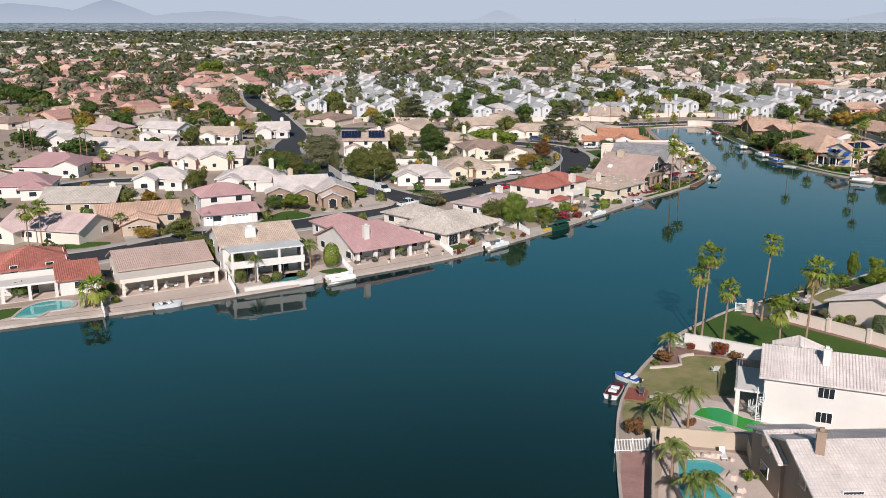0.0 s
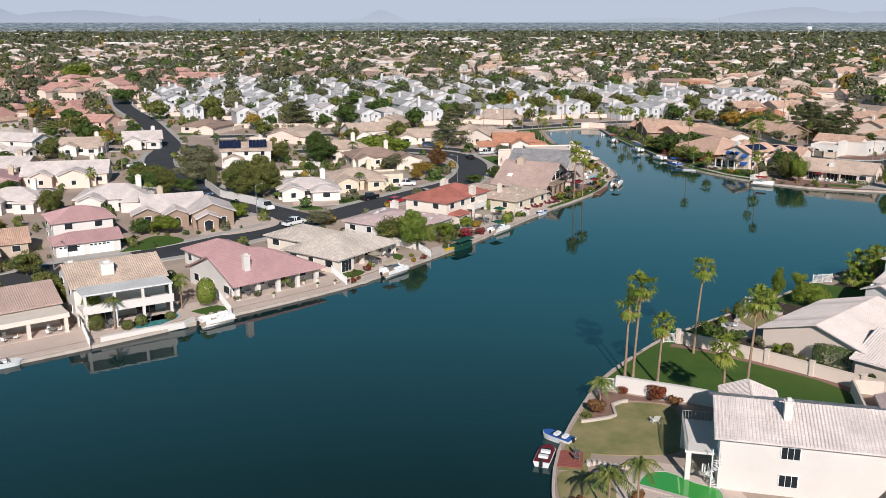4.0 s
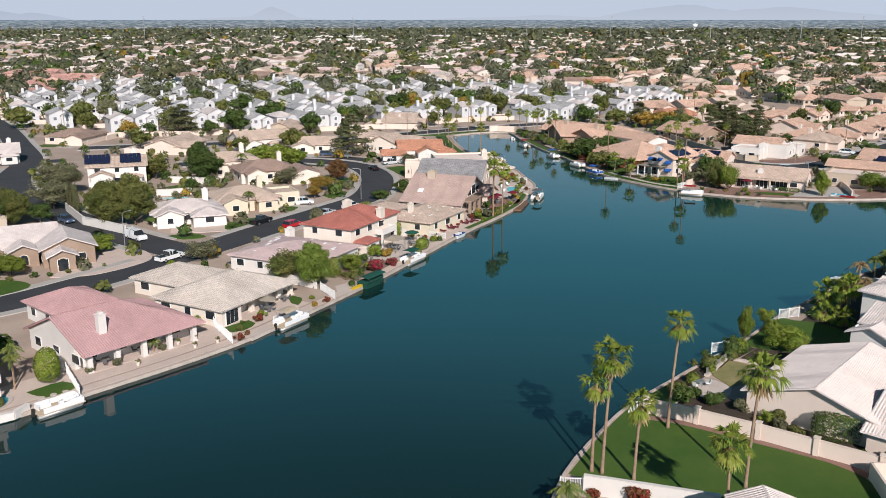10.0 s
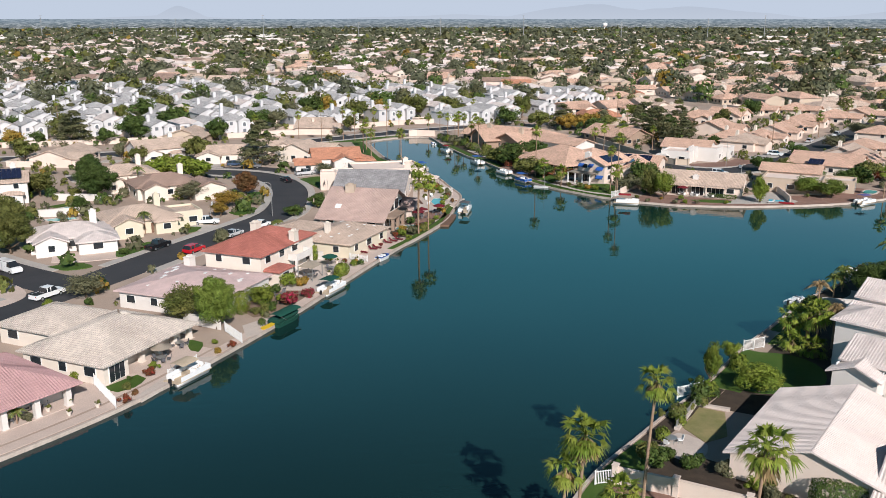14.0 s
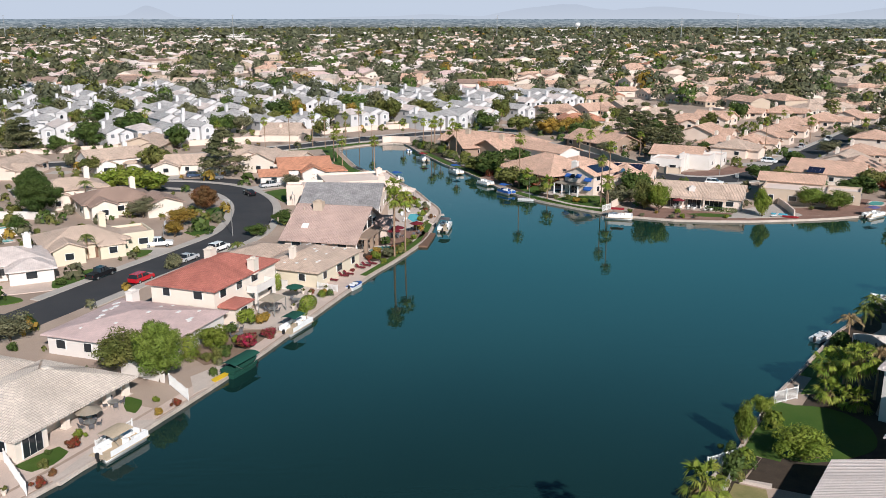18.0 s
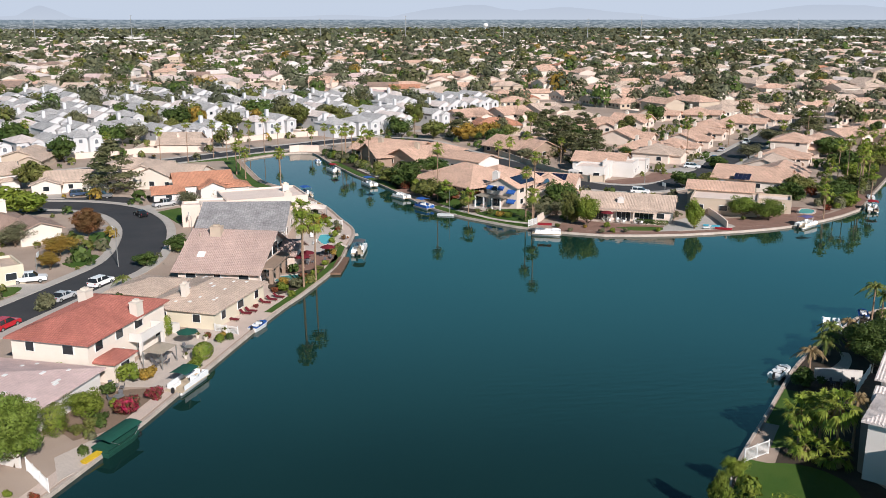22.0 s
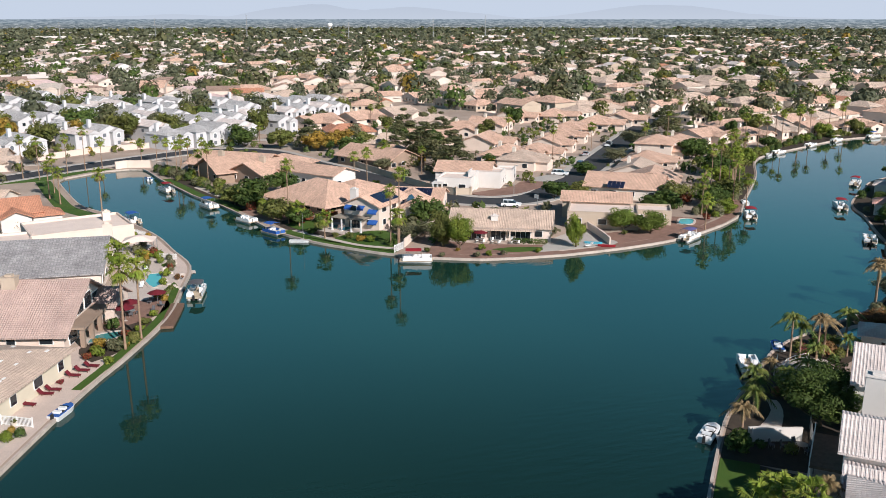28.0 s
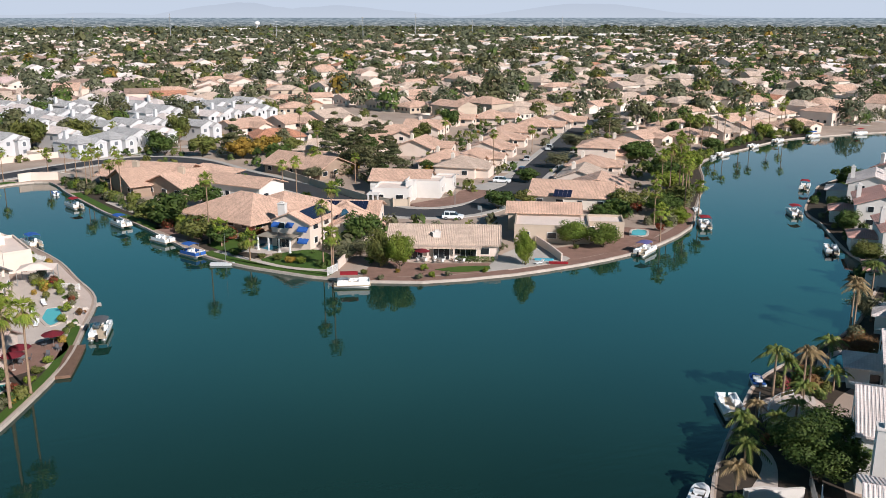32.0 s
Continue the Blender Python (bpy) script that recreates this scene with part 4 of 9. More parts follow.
def car(paint, kind):
    def build(t):
        if kind == "pickup":
            L, low = 5.8, [(-2.9, 0.45), (2.85, 0.45), (2.9, 0.8), (2.75, 1.08), (1.4, 1.18), (-2.9, 1.15)]
            cab = [(1.45, 1.16), (0.75, 1.85), (-0.75, 1.88), (-1.0, 1.16)]
        elif kind == "van":
            L, low = 5.6, [(-2.8, 0.4), (2.75, 0.4), (2.8, 0.9), (2.6, 1.15), (1.8, 1.3), (1.8, 1.3), (-2.8, 1.3)]
            cab = [(1.95, 1.28), (1.15, 2.15), (-2.75, 2.2), (-2.8, 1.28)]
        elif kind == "suv":
            L, low = 4.8, [(-2.35, 0.4), (2.35, 0.4), (2.4, 0.75), (2.25, 1.0), (1.15, 1.1), (-2.38, 1.1)]
            cab = [(1.2, 1.08), (0.5, 1.68), (-1.95, 1.72), (-2.36, 1.08)]
        else:
            L, low = 4.7, [(-2.3, 0.35), (2.3, 0.35), (2.35, 0.65), (2.2, 0.85), (1.0, 0.95), (-1.6, 0.97), (-2.3, 0.9)]
            cab = [(1.05, 0.93), (0.3, 1.42), (-0.9, 1.44), (-1.75, 0.95)]
        half = 0.95 if kind != "sedan" else 0.9
        g = Geo()
        profile(g, low, half)
        if kind == "pickup":
            g.box(-2.0, 0, 1.16, 1.75, 1.75, 0.0)
        body = part("body", g, M[paint], t)
        g = Geo()
        profile(g, cab, half - 0.06, 0.18)
        part("cabin", g, M["glass"], t, "dark tinted windows")
        g = Geo()
        top = [p for p in cab if p[1] > 1.3]
        x1, x2, zt = max(p[0] for p in top), min(p[0] for p in top), max(p[1] for p in top)
        g.box((x1 + x2) / 2, 0, zt - 0.02, x1 - x2, 2 * (half - 0.24), 0.06)
        if kind == "van":
            g.box(-1.0, 0, 1.3, 3.5, 2 * half - 0.13, 0.8, 0, 0.98)
        for x in ((x1 + x2) / 2, x2 + 0.1):
            for s in (-1, 1):
                g.box(x, s * (half - 0.14), 1.0, 0.1, 0.14, zt - 1.0)
        part("roof", g, M[paint], t)
        if kind == "pickup":
            g = Geo()
            g.box(-1.95, 0, 1.155, 1.7, 1.6, 0.01)
            part("bed", g, M["black"], t)
        wheels(t, (L * 0.31, -L * 0.31), half - 0.1, 0.37)
        for s in (-1, 1):
            g = Geo()
            g.box(L / 2 - 0.06, s * half * 0.72, 0.7, 0.12, 0.36, 0.16)
            part("headlight", g, M["trim"], t)
            g = Geo()
            g.box(-L / 2 + 0.06, s * half * 0.8, 0.8, 0.12, 0.2, 0.25)
            part("tail_light", g, M["cloth_red"], t)
    return build


for _p, _k, _lab in (("car_black", "pickup", "black pickup truck parked by the kerb"), ("car_white", "pickup", "white pickup truck on a driveway"), ("car_grey", "pickup", "grey pickup truck parked at the street bend"), ("car_silver", "pickup", "silver pickup truck on a driveway"), ("car_white", "van", "white panel van parked at the corner"), ("car_red", "suv", "red hatchback parked by the kerb"), ("car_white", "suv", "white sport utility car by the kerb"), ("car_blue", "suv", "dark blue sport utility car"), ("car_black", "sedan", "black sedan parked on the street"), ("car_silver", "sedan", "silver sedan parked on a driveway")):
    model(_p + _k, "car", _lab, "car", car(_p, _k))


def hull(L, W, H, nose=0.35, base=-0.15):
    """A boat's hull: pointed in front (x), square behind."""
    n = 9
    ring = []
    for i in range(n + 1):
        q = i / n
        x = -L / 2 + L * q
        w = W / 2 * (1 if q < 1 - nose else math.sqrt(max(0, 1 - ((q - 1 + nose) / nose) ** 2)))
        ring.append((x, w))
    low = [(x * 0.94, -w * 0.72, base) for x, w in ring] + [(x * 0.94, w * 0.72, base) for x, w in ring[-2::-1]]
    top = [(x, -w, H + 0.12 * max(0, x / L)) for x, w in ring] + [(x, w, H + 0.12 * max(0, x / L)) for x, w in ring[-2::-1]]
    g = Geo()
    g.solid(low, top)
    return g


def canopy_frame(t, x0, x1, half, z0, z1, cloth, bow=0.18):
    g = Geo()
    n = 5
    for i in range(n):
        ya, yb = -half + 2 * half * i / n, -half + 2 * half * (i + 1) / n
        za, zb = z1 + bow * (1 - (ya / half) ** 2), z1 + bow * (1 - (yb / half) ** 2)
        g.solid([(x0, ya, za - 0.03), (x1, ya, za - 0.03), (x1, yb, zb - 0.03), (x0, yb, zb - 0.03)], [(x0, ya, za), (x1, ya, za), (x1, yb, zb), (x0, yb, zb)])
    part("canopy", g, M[cloth], t)
    for x in (x0 + 0.1, x1 - 0.1):
        for s in (-1, 1):
            g = Geo()
            g.tube([((x0 + x1) / 2 + (x - (x0 + x1) / 2) * 0.5, s * half, z0), (x, s * half, z1)], [0.025, 0.025], 5)
            part("pole", g, M["metal"], t)


def pontoon(cloth, body="vinyl_white", L=6.2):
    def build(t):
        for s in (-1, 1):
            g = Geo()
            g.tube([(-L / 2, s * 0.85, 0.1), (L / 2 - 0.5, s * 0.85, 0.1), (L / 2, s * 0.85, 0.3)], [0.32, 0.32, 0.05], 10)
            part("float", g, M["metal"], t, smooth=True)
        g = Geo()
        g.box(0, 0, 0.38, L, 2.5, 0.12)
        part("deck", g, M["cloth_beige"], t)
        for x, y, lx, ly in ((0.2, 1.2, L - 0.8, 0.06), (0.2, -1.2, L - 0.8, 0.06), (L / 2 - 0.2, 0.6, 0.06, 1.2), (L / 2 - 0.2, -0.75, 0.06, 0.9), (-L / 2 + 0.6, 0.6, 0.06, 1.2)):
            g = Geo()
            g.box(x, y, 0.5, lx, ly, 0.62)
            part("side_panel", g, M[body], t)
        for x, y, lx, ly in ((L * 0.3, 0.8, 1.5, 0.7), (L * 0.3, -0.8, 1.5, 0.7), (-L * 0.25, 0.75, 1.6, 0.7)):
            g = Geo()
            g.box(x, y, 0.5, lx, ly, 0.42)
            g.box(x, y * 1.32, 0.9, lx, 0.18, 0.35)
            part("bench_seat", g, M["vinyl_white"], t)
        g = Geo()
        g.box(0.1, -0.75, 0.5, 0.5, 0.6, 0.85, 0, 0.85)
        part("console", g, M["vinyl_white"], t)
        g = Geo()
        g.box(-L / 2 - 0.1, 0, 0.1, 0.35, 0.35, 0.9, 0, 0.8)
        part("outboard_motor", g, M["black"], t)
        if cloth:
            canopy_frame(t, -L * 0.32, L * 0.16, 1.15, 1.0, 2.35, cloth)
    return build


def runabout(paint, L=4.6, W=1.8, cloth=None, cover=None):
    def build(t):
        part("hull", hull(L, W, 0.6), M["vinyl_white" if not cover else "cloth_green"], t)
        g = hull(L * 0.97, W * 0.94, 0.66, base=0.56)
        part("deck", g, M[paint], t)
        if cover:
            g = hull(L * 1.0, W * 1.02, 1.1, 0.5, base=0.55)
            part("cover", g, M[cover], t, "fitted canvas cover")
            canopy_frame(t, -L * 0.44, L * 0.44, W * 0.5, 0.9, 1.75, cover, 0.22)
            return
        g = Geo()
        g.box(-L * 0.12, 0, 0.66, L * 0.42, W * 0.66, 0.02)
        part("cockpit", g, M["dark"], t)
        for x in (-L * 0.26, 0.05):
            g = Geo()
            g.box(x, 0, 0.66, 0.45, W * 0.55, 0.28)
            part("seat", g, M["vinyl_white"], t)
        g = Geo()
        g.solid([(L * 0.14, -W * 0.33, 0.68), (L * 0.17, -W * 0.33, 0.68), (L * 0.17, W * 0.33, 0.68), (L * 0.14, W * 0.33, 0.68)], [(L * 0.07, -W * 0.3, 1.02), (L * 0.09, -W * 0.3, 1.02), (L * 0.09, W * 0.3, 1.02), (L * 0.07, W * 0.3, 1.02)])
        part("windscreen", g, M["glass"], t)
        g = Geo()
        g.box(-L / 2 - 0.08, 0, 0.2, 0.3, 0.32, 0.75, 0, 0.8)
        part("outboard_motor", g, M["black"], t)
        if cloth:
            canopy_frame(t, -L * 0.35, L * 0.2, W * 0.45, 0.7, 1.9, cloth)
    return build


for _c in ("beige", "green", "blue", "red", "grey", "purple"):
    model("pont_" + _c, "pontoon_boat", f"white pontoon boat with a {_c} canvas canopy, moored", "boat", pontoon("cloth_" + _c))
model("pont_open", "pontoon_boat", "open white pontoon boat moored at the wall", "boat", pontoon(None, L=5.6))
model("pont_bluehull", "pontoon_boat", "pontoon boat with blue sides and blue canopy", "boat", pontoon("cloth_blue", "cloth_blue", 5.4))
model("run_blue", "motor_boat", "small white motor boat with a blue interior", "boat", runabout("cloth_blue", 3.9, 1.6))
model("run_white", "motor_boat", "small white motor boat moored at the wall", "boat", runabout("vinyl_white"))
model("run_red", "motor_boat", "dark red and white motor boat at a small dock", "boat", runabout("cloth_maroon", 4.2, 1.8))
model("run_cover", "motor_boat", "motor boat under a dark green fitted cover", "boat", runabout("cloth_green", 6.0, 2.2, cover="cloth_green"))
model("sail", "sail_boat", "low white sailing dinghy with a bare mast", "boat", lambda t: (part("hull", hull(4.6, 1.5, 0.35), M["vinyl_white"], t), part("mast", (lambda g: (g.tube([(0.6, 0, 0.3), (0.6, 0, 6.0)], [0.05, 0.03], 6), g)[1])(Geo()), M["metal"], t)))


def kayak(t, m):
    part("hull", hull(3.6, 0.75, 0.32, 0.48, 0.0), M[m], t)


model("kayak_y", "kayak", "yellow kayak lying on the ramp", "kayak", lambda t: kayak(t, "cloth_yellow"))
model("kayak_b", "kayak", "blue kayak lying on the patio", "kayak", lambda t: kayak(t, "cloth_teal"))
model("kayak_o", "kayak", "red kayak lying on the patio", "kayak", lambda t: kayak(t, "cloth_red"))


def umbrella(cloth):
    def build(t):
        g = Geo()
        g.tube([(0, 0, 0), (0, 0, 2.5)], [0.03, 0.03], 6)
        part("pole", g, M["metal"], t)
        g = Geo()
        g.tube([(0, 0, 0), (0, 0, 0.12)], [0.3, 0.25], 10)
        part("base", g, M["concrete"], t)
        g = Geo()
        k = 8
        for i in range(k):
            a, b = 2 * math.pi * i / k, 2 * math.pi * (i + 1) / k
            m_ = (a + b) / 2
            p, q = (1.5 * math.cos(a), 1.5 * math.sin(a), 2.05), (1.5 * math.cos(b), 1.5 * math.sin(b), 2.05)
            mid = (1.38 * math.cos(m_), 1.38 * math.sin(m_), 2.06)
            g.solid([p, mid, (0, 0, 2.58)], [(p[0], p[1], 2.08), (mid[0], mid[1], 2.09), (0, 0, 2.62)])
            g.solid([mid, q, (0, 0, 2.58)], [(mid[0], mid[1], 2.09), (q[0], q[1], 2.08), (0, 0, 2.62)])
        part("canopy", g, M[cloth], t)
    return build


for _c in ("taupe", "maroon", "green"):
    model("umb_" + _c, "patio_umbrella", f"open {_c} patio umbrella on a pole", "umbrella", umbrella("cloth_" + _c))


def table_build(t):
    g = Geo()
    g.tube([(0, 0, 0.70), (0, 0, 0.75)], [0.65, 0.65], 16)
    part("tabletop", g, M["metal"], t)
    for k in range(4):
        a = k * math.pi / 2 + 0.4
        g = Geo()
        g.tube([(0.5 * math.cos(a), 0.5 * math.sin(a), 0), (0.35 * math.cos(a), 0.35 * math.sin(a), 0.7)], [0.025, 0.025], 5)
        part("leg", g, M["metal"], t)


def chair_build(cloth):
    def build(t):
        for x in (-0.22, 0.22):
            for y in (-0.22, 0.22):
                g = Geo()
                g.tube([(x, y, 0), (x, y, 0.42)], [0.022, 0.022], 5)
                part("leg", g, M["metal"], t)
        g = Geo()
        g.box(0, 0, 0.42, 0.52, 0.52, 0.09)
        part("seat", g, M[cloth], t)
        g = Geo()
        g.solid([(-0.26, 0.2, 0.5), (0.26, 0.2, 0.5), (0.26, 0.27, 0.5), (-0.26, 0.27, 0.5)], [(-0.24, 0.34, 0.98), (0.24, 0.34, 0.98), (0.24, 0.40, 0.98), (-0.24, 0.40, 0.98)])
        part("backrest", g, M[cloth], t)
    return build


def lounger_build(cloth):
    def build(t):
        g = Geo()
        g.box(-0.3, 0, 0.28, 1.3, 0.62, 0.1)
        part("mattress", g, M[cloth], t)
        g = Geo()
        g.solid([(0.35, -0.31, 0.28), (0.45, -0.31, 0.28), (0.45, 0.31, 0.28), (0.35, 0.31, 0.28)], [(0.85, -0.31, 0.82), (0.95, -0.31, 0.80), (0.95, 0.31, 0.80), (0.85, 0.31, 0.82)])
        part("backrest", g, M[cloth], t)
        for x in (-0.8, 0.35):
            for y in (-0.26, 0.26):
                g = Geo()
                g.box(x, y, 0, 0.06, 0.06, 0.28)
                part("leg", g, M["wood"], t)
    return build


model("table", "patio_table", "round dark metal patio table", "table", table_build)
model("chair_dark", "patio_chair", "dark patio chair on a terrace", "chair", chair_build("cloth_grey"), "patio chairs")
model("chair_white", "patio_chair", "white patio chair on a terrace", "chair", chair_build("trim"), "patio chairs")
model("lounger_red", "sun_lounger", "brown red cushioned sun lounger on the terrace", "lounger", lounger_build("cloth_maroon"), "sun loungers")
model("lounger_white", "sun_lounger", "white sun lounger by the pool", "lounger", lounger_build("vinyl_white"), "sun loungers")


def adirondack(t):
    for k in range(6):
        g = Geo()
        x = -0.3 + k * 0.12
        g.solid([(x - 0.05, 0.1, 0.3), (x + 0.05, 0.1, 0.3), (x + 0.05, 0.13, 0.3), (x - 0.05, 0.13, 0.3)], [(x * 1.15 - 0.05, 0.55, 1.15), (x * 1.15 + 0.05, 0.55, 1.15), (x * 1.15 + 0.05, 0.58, 1.15), (x * 1.15 - 0.05, 0.58, 1.15)])
        part("back_slat", g, M["trim"], t)
    for k in range(5):
        g = Geo()
        g.box(0, -0.45 + k * 0.13, 0.36 - 0.02 * k, 0.72, 0.11, 0.03)
        part("seat_slat", g, M["trim"], t)
    for s in (-1, 1):
        g = Geo()
        g.box(s * 0.42, -0.15, 0.58, 0.14, 0.8, 0.04)
        part("armrest", g, M["trim"], t)
        g = Geo()
        g.box(s * 0.38, -0.42, 0, 0.07, 0.1, 0.58)
        g.box(s * 0.36, 0.05, 0.1, 0.05, 0.9, 0.12)
        part("leg", g, M["trim"], t)


model("adirondack", "garden_chair", "white slatted garden chair on the lawn", "chair", adirondack)


def pot_build(t):
    g = Geo()
    g.tube([(0, 0, 0), (0, 0, 0.1), (0, 0, 0.5), (0, 0, 0.55)], [0.16, 0.18, 0.32, 0.34], 12)
    part("bowl", g, M["cream"], t)
    ob = new("plant", CROWNS["shrub"][0])
    if not ob.data.materials:
        ob.data.materials.append(M["leaf"])
    ob.parent = t
    ob.matrix_basis = Matrix.Translation((0, 0, 0.45)) @ Matrix.Scale(0.4, 4)


model("pot", "flower_pot", "pale flower pot with a small plant", "flower pot", pot_build)


def lamp_build(t):
    g = Geo()
    g.tube([(0, 0, 0), (0, 0, 7.6)], [0.09, 0.06], 8)
    part("pole", g, M["metal"], t)
    g = Geo()
    g.tube([(0, 0, 7.4), (0.6, 0, 7.75), (1.5, 0, 7.8)], [0.04, 0.04, 0.035], 6)
    part("arm", g, M["metal"], t)
    g = Geo()
    g.box(1.7, 0, 7.72, 0.65, 0.26, 0.14)
    part("lamp_head", g, M["metal"], t)


model("street_lamp", "street_lamp", "slim grey street lamp with a curved arm", "street lamp", lamp_build)


def hoop_build(t):
    g = Geo()
    g.tube([(0, 0, 0), (0, 0, 3.0), (0.4, 0, 3.3)], [0.07, 0.06, 0.05], 8)
    part("pole", g, M["metal"], t)
    g = Geo()
    g.box(0.45, 0, 2.9, 0.05, 1.3, 0.9)
    part("backboard", g, M["trim"], t)


model("hoop", "basketball_hoop", "white basketball hoop on a pole by a driveway", "basketball hoop", hoop_build)


def fence(x1, y1, x2, y2, height=1.5, material="trim", label="white metal picket fence running to the water", gap=0.16, z=G):
    """A picket fence; the pickets share one mesh."""
    l, a = math.hypot(x2 - x1, y2 - y1), math.atan2(y2 - y1, x2 - x1)
    t = thing("fence", x1, y1, z, label, "fence")
    me = None
    n = max(2, int(l / gap))
    for i in range(n + 1):
        q = i / n
        big = i % max(1, n // max(1, round(l / 2.0))) == 0
        if big:
            g = Geo()
            g.box(x1 + (x2 - x1) * q, y1 + (y2 - y1) * q, z - 0.1, 0.1, 0.1, height + 0.2, a)
            part("post", g, M[material], t)
        else:
            if me is None:
                g = Geo()
                g.box(0, 0, 0.1, 0.05, 0.04, height - 0.1)
                me = g.mesh("picket")
                me.materials.append(M[material])
            shared("picket", me, t, Matrix.Translation((x1 + (x2 - x1) * q, y1 + (y2 - y1) * q, z)) @ Matrix.Rotation(a, 4, "Z"))
    for zz in (0.15, height - 0.12):
        g = Geo()
        g.box((x1 + x2) / 2, (y1 + y2) / 2, z + zz, l, 0.05, 0.06, a)
        part("rail", g, M[material], t)
    return t


def block_wall(pts, height=1.7, material="cream", piers=True, label="pale stucco garden wall with square piers", thick=0.22):
    t = thing("garden_wall", pts[0][0], pts[0][1], G, label, "wall")
    for (x1, y1), (x2, y2) in zip(pts, pts[1:]):
        l, a = math.hypot(x2 - x1, y2 - y1), math.atan2(y2 - y1, x2 - x1)
        g = Geo()
        g.box((x1 + x2) / 2, (y1 + y2) / 2, G - 0.2, l, thick, height + 0.2, a)
        w = part("wall_panel", g, M[material], t)
        g = Geo()
        g.box((x1 + x2) / 2, (y1 + y2) / 2, G + height, l, thick + 0.1, 0.07, a)
        part("coping", g, M[material], w)
    if piers:
        for x, y in pts:
            g = Geo()
            a = math.atan2(pts[-1][1] - pts[0][1], pts[-1][0] - pts[0][0])
            g.box(x, y, G - 0.2, 0.55, 0.55, height + 0.45, a)
            g.box(x, y, G + height + 0.25, 0.68, 0.68, 0.1, a)
            part("pier", g, M[material], t)
    return t


def pool(pts, water="pool", label="garden pool with turquoise water and pale coping", deck="cooldeck", rim=0.5):
    """A pool: a coping ring round the water, a little below its edge."""
    line = spline(list(pts) + [pts[0]], 0.8)[:-1]
    area = sum(a[0] * b[1] - b[0] * a[1] for a, b in zip(line, line[1:] + line[:1]))
    if area < 0:
        line = line[::-1]
    t = thing("swimming_pool", *line[0], G, label, "swimming pool")
    g = Geo()
    loop = line + [line[0], line[1]]
    ribbon(g, loop[:-1], 0.0, -rim, G - 0.3, G + 0.14)
    part("coping", g, M["concrete"], t)
    g = Geo()
    slab(g, line, G - 0.2, G + 0.08)
    part("pool_water", g, M[water], t, "still pool water")
    return t


def gazebo(x, y, deg, l, d, h, cloth, label):
    t = thing("gazebo", x, y, G, label, "gazebo")
    at = local(x, y, deg)
    for sx in (-1, 1):
        for sy in (-1, 1):
            q = at(sx * (l / 2 - 0.1), sy * (d / 2 - 0.1))
            g = Geo()
            g.box(q[0], q[1], G, 0.12, 0.12, h, radians(deg))
            part("post", g, M["metal"], t)
    g = Geo()
    ring = [(-l / 2, -d / 2), (l / 2, -d / 2), (l / 2, d / 2), (-l / 2, d / 2)]
    g.solid([at(px, py, G + h) for px, py in ring], [at(px * 0.25, py * 0.25, G + h + 0.75) for px, py in ring])
    part("canopy", g, M[cloth], t)
    return t


def awning(h, x, y, deg, w, z, cloth="cloth_blue", out=0.9):
    at = local(x, y, deg)
    g = Geo()
    g.solid([at(-w / 2, 0, z), at(w / 2, 0, z), at(w / 2, -out, z - 0.6), at(-w / 2, -out, z - 0.6)], [at(-w / 2, 0, z + 0.04), at(w / 2, 0, z + 0.04), at(w / 2, -out, z - 0.56), at(-w / 2, -out, z - 0.56)])
    g.solid([at(-w / 2, -out, z - 0.85), at(w / 2, -out, z - 0.85), at(w / 2, -out - 0.03, z - 0.85), at(-w / 2, -out - 0.03, z - 0.85)], [at(-w / 2, -out, z - 0.58), at(w / 2, -out, z - 0.58), at(w / 2, -out - 0.03, z - 0.58), at(-w / 2, -out - 0.03, z - 0.58)])
    part("awning", g, M[cloth], h, "bright blue canvas awning")


def seating(x, y, deg, n=4, umb=None, dark=True, reach=0.95):
    """A table with chairs drawn up round it."""
    put("table", x, y, deg)
    for k in range(n):
        a = radians(deg) + 2 * math.pi * k / n
        put("chair_dark" if dark else "chair_white", x + reach * math.cos(a), y + reach * math.sin(a), math.degrees(a) - 90)
    if umb:
        put("umb_" + umb, x, y, deg)

# ---- houses on the left shore ----
def arch(geo, at, u, y, z, w, hgt):
    pts = [(u - w / 2, z), (u + w / 2, z)] + [(u + math.cos(i * math.pi / 6) * w / 2, z + hgt + math.sin(i * math.pi / 6) * w / 2) for i in range(7)]
    geo.solid([at(p, y, q) for p, q in pts], [at(p, y - 0.08, q) for p, q in pts])


def mended(h, cx, cy, deg, l, d, eave, pitch, n, seed):
    """Pale patches where a hip roof's tiles were mended."""
    at = local(cx, cy, deg)
    pr = random.Random(seed)
    for k in range(n):
        u, v = pr.uniform(-l / 2 + 0.8, l / 2 - 0.8), pr.uniform(-d / 2 + 0.8, d / 2 - 0.8)
        q = at(u, v)
        g = Geo()
        z = G + eave + pitch * min(l / 2 - abs(u), d / 2 - abs(v)) + 0.14
        g.box(q[0], q[1], z, pr.uniform(0.4, 0.9), pr.uniform(0.3, 0.5), 0.1, radians(deg))
        part("roof_patch", g, M["trim"], h, "pale patch where tiles were mended")


def home(label, blocks, wall, roof, tiles=0.0, **kw):
    h = thing("house", blocks[0][0], blocks[0][1], G, label, "house", "houses by the lake")
    for b in blocks:
        opt = dict(kw)
        if len(b) > 8:
            opt.update(b[8])
        wing(h, *b[:8], opt.pop("wall", M[wall]), opt.pop("roof", M[roof]), tiles=opt.pop("tiles", tiles), **opt)
    return h


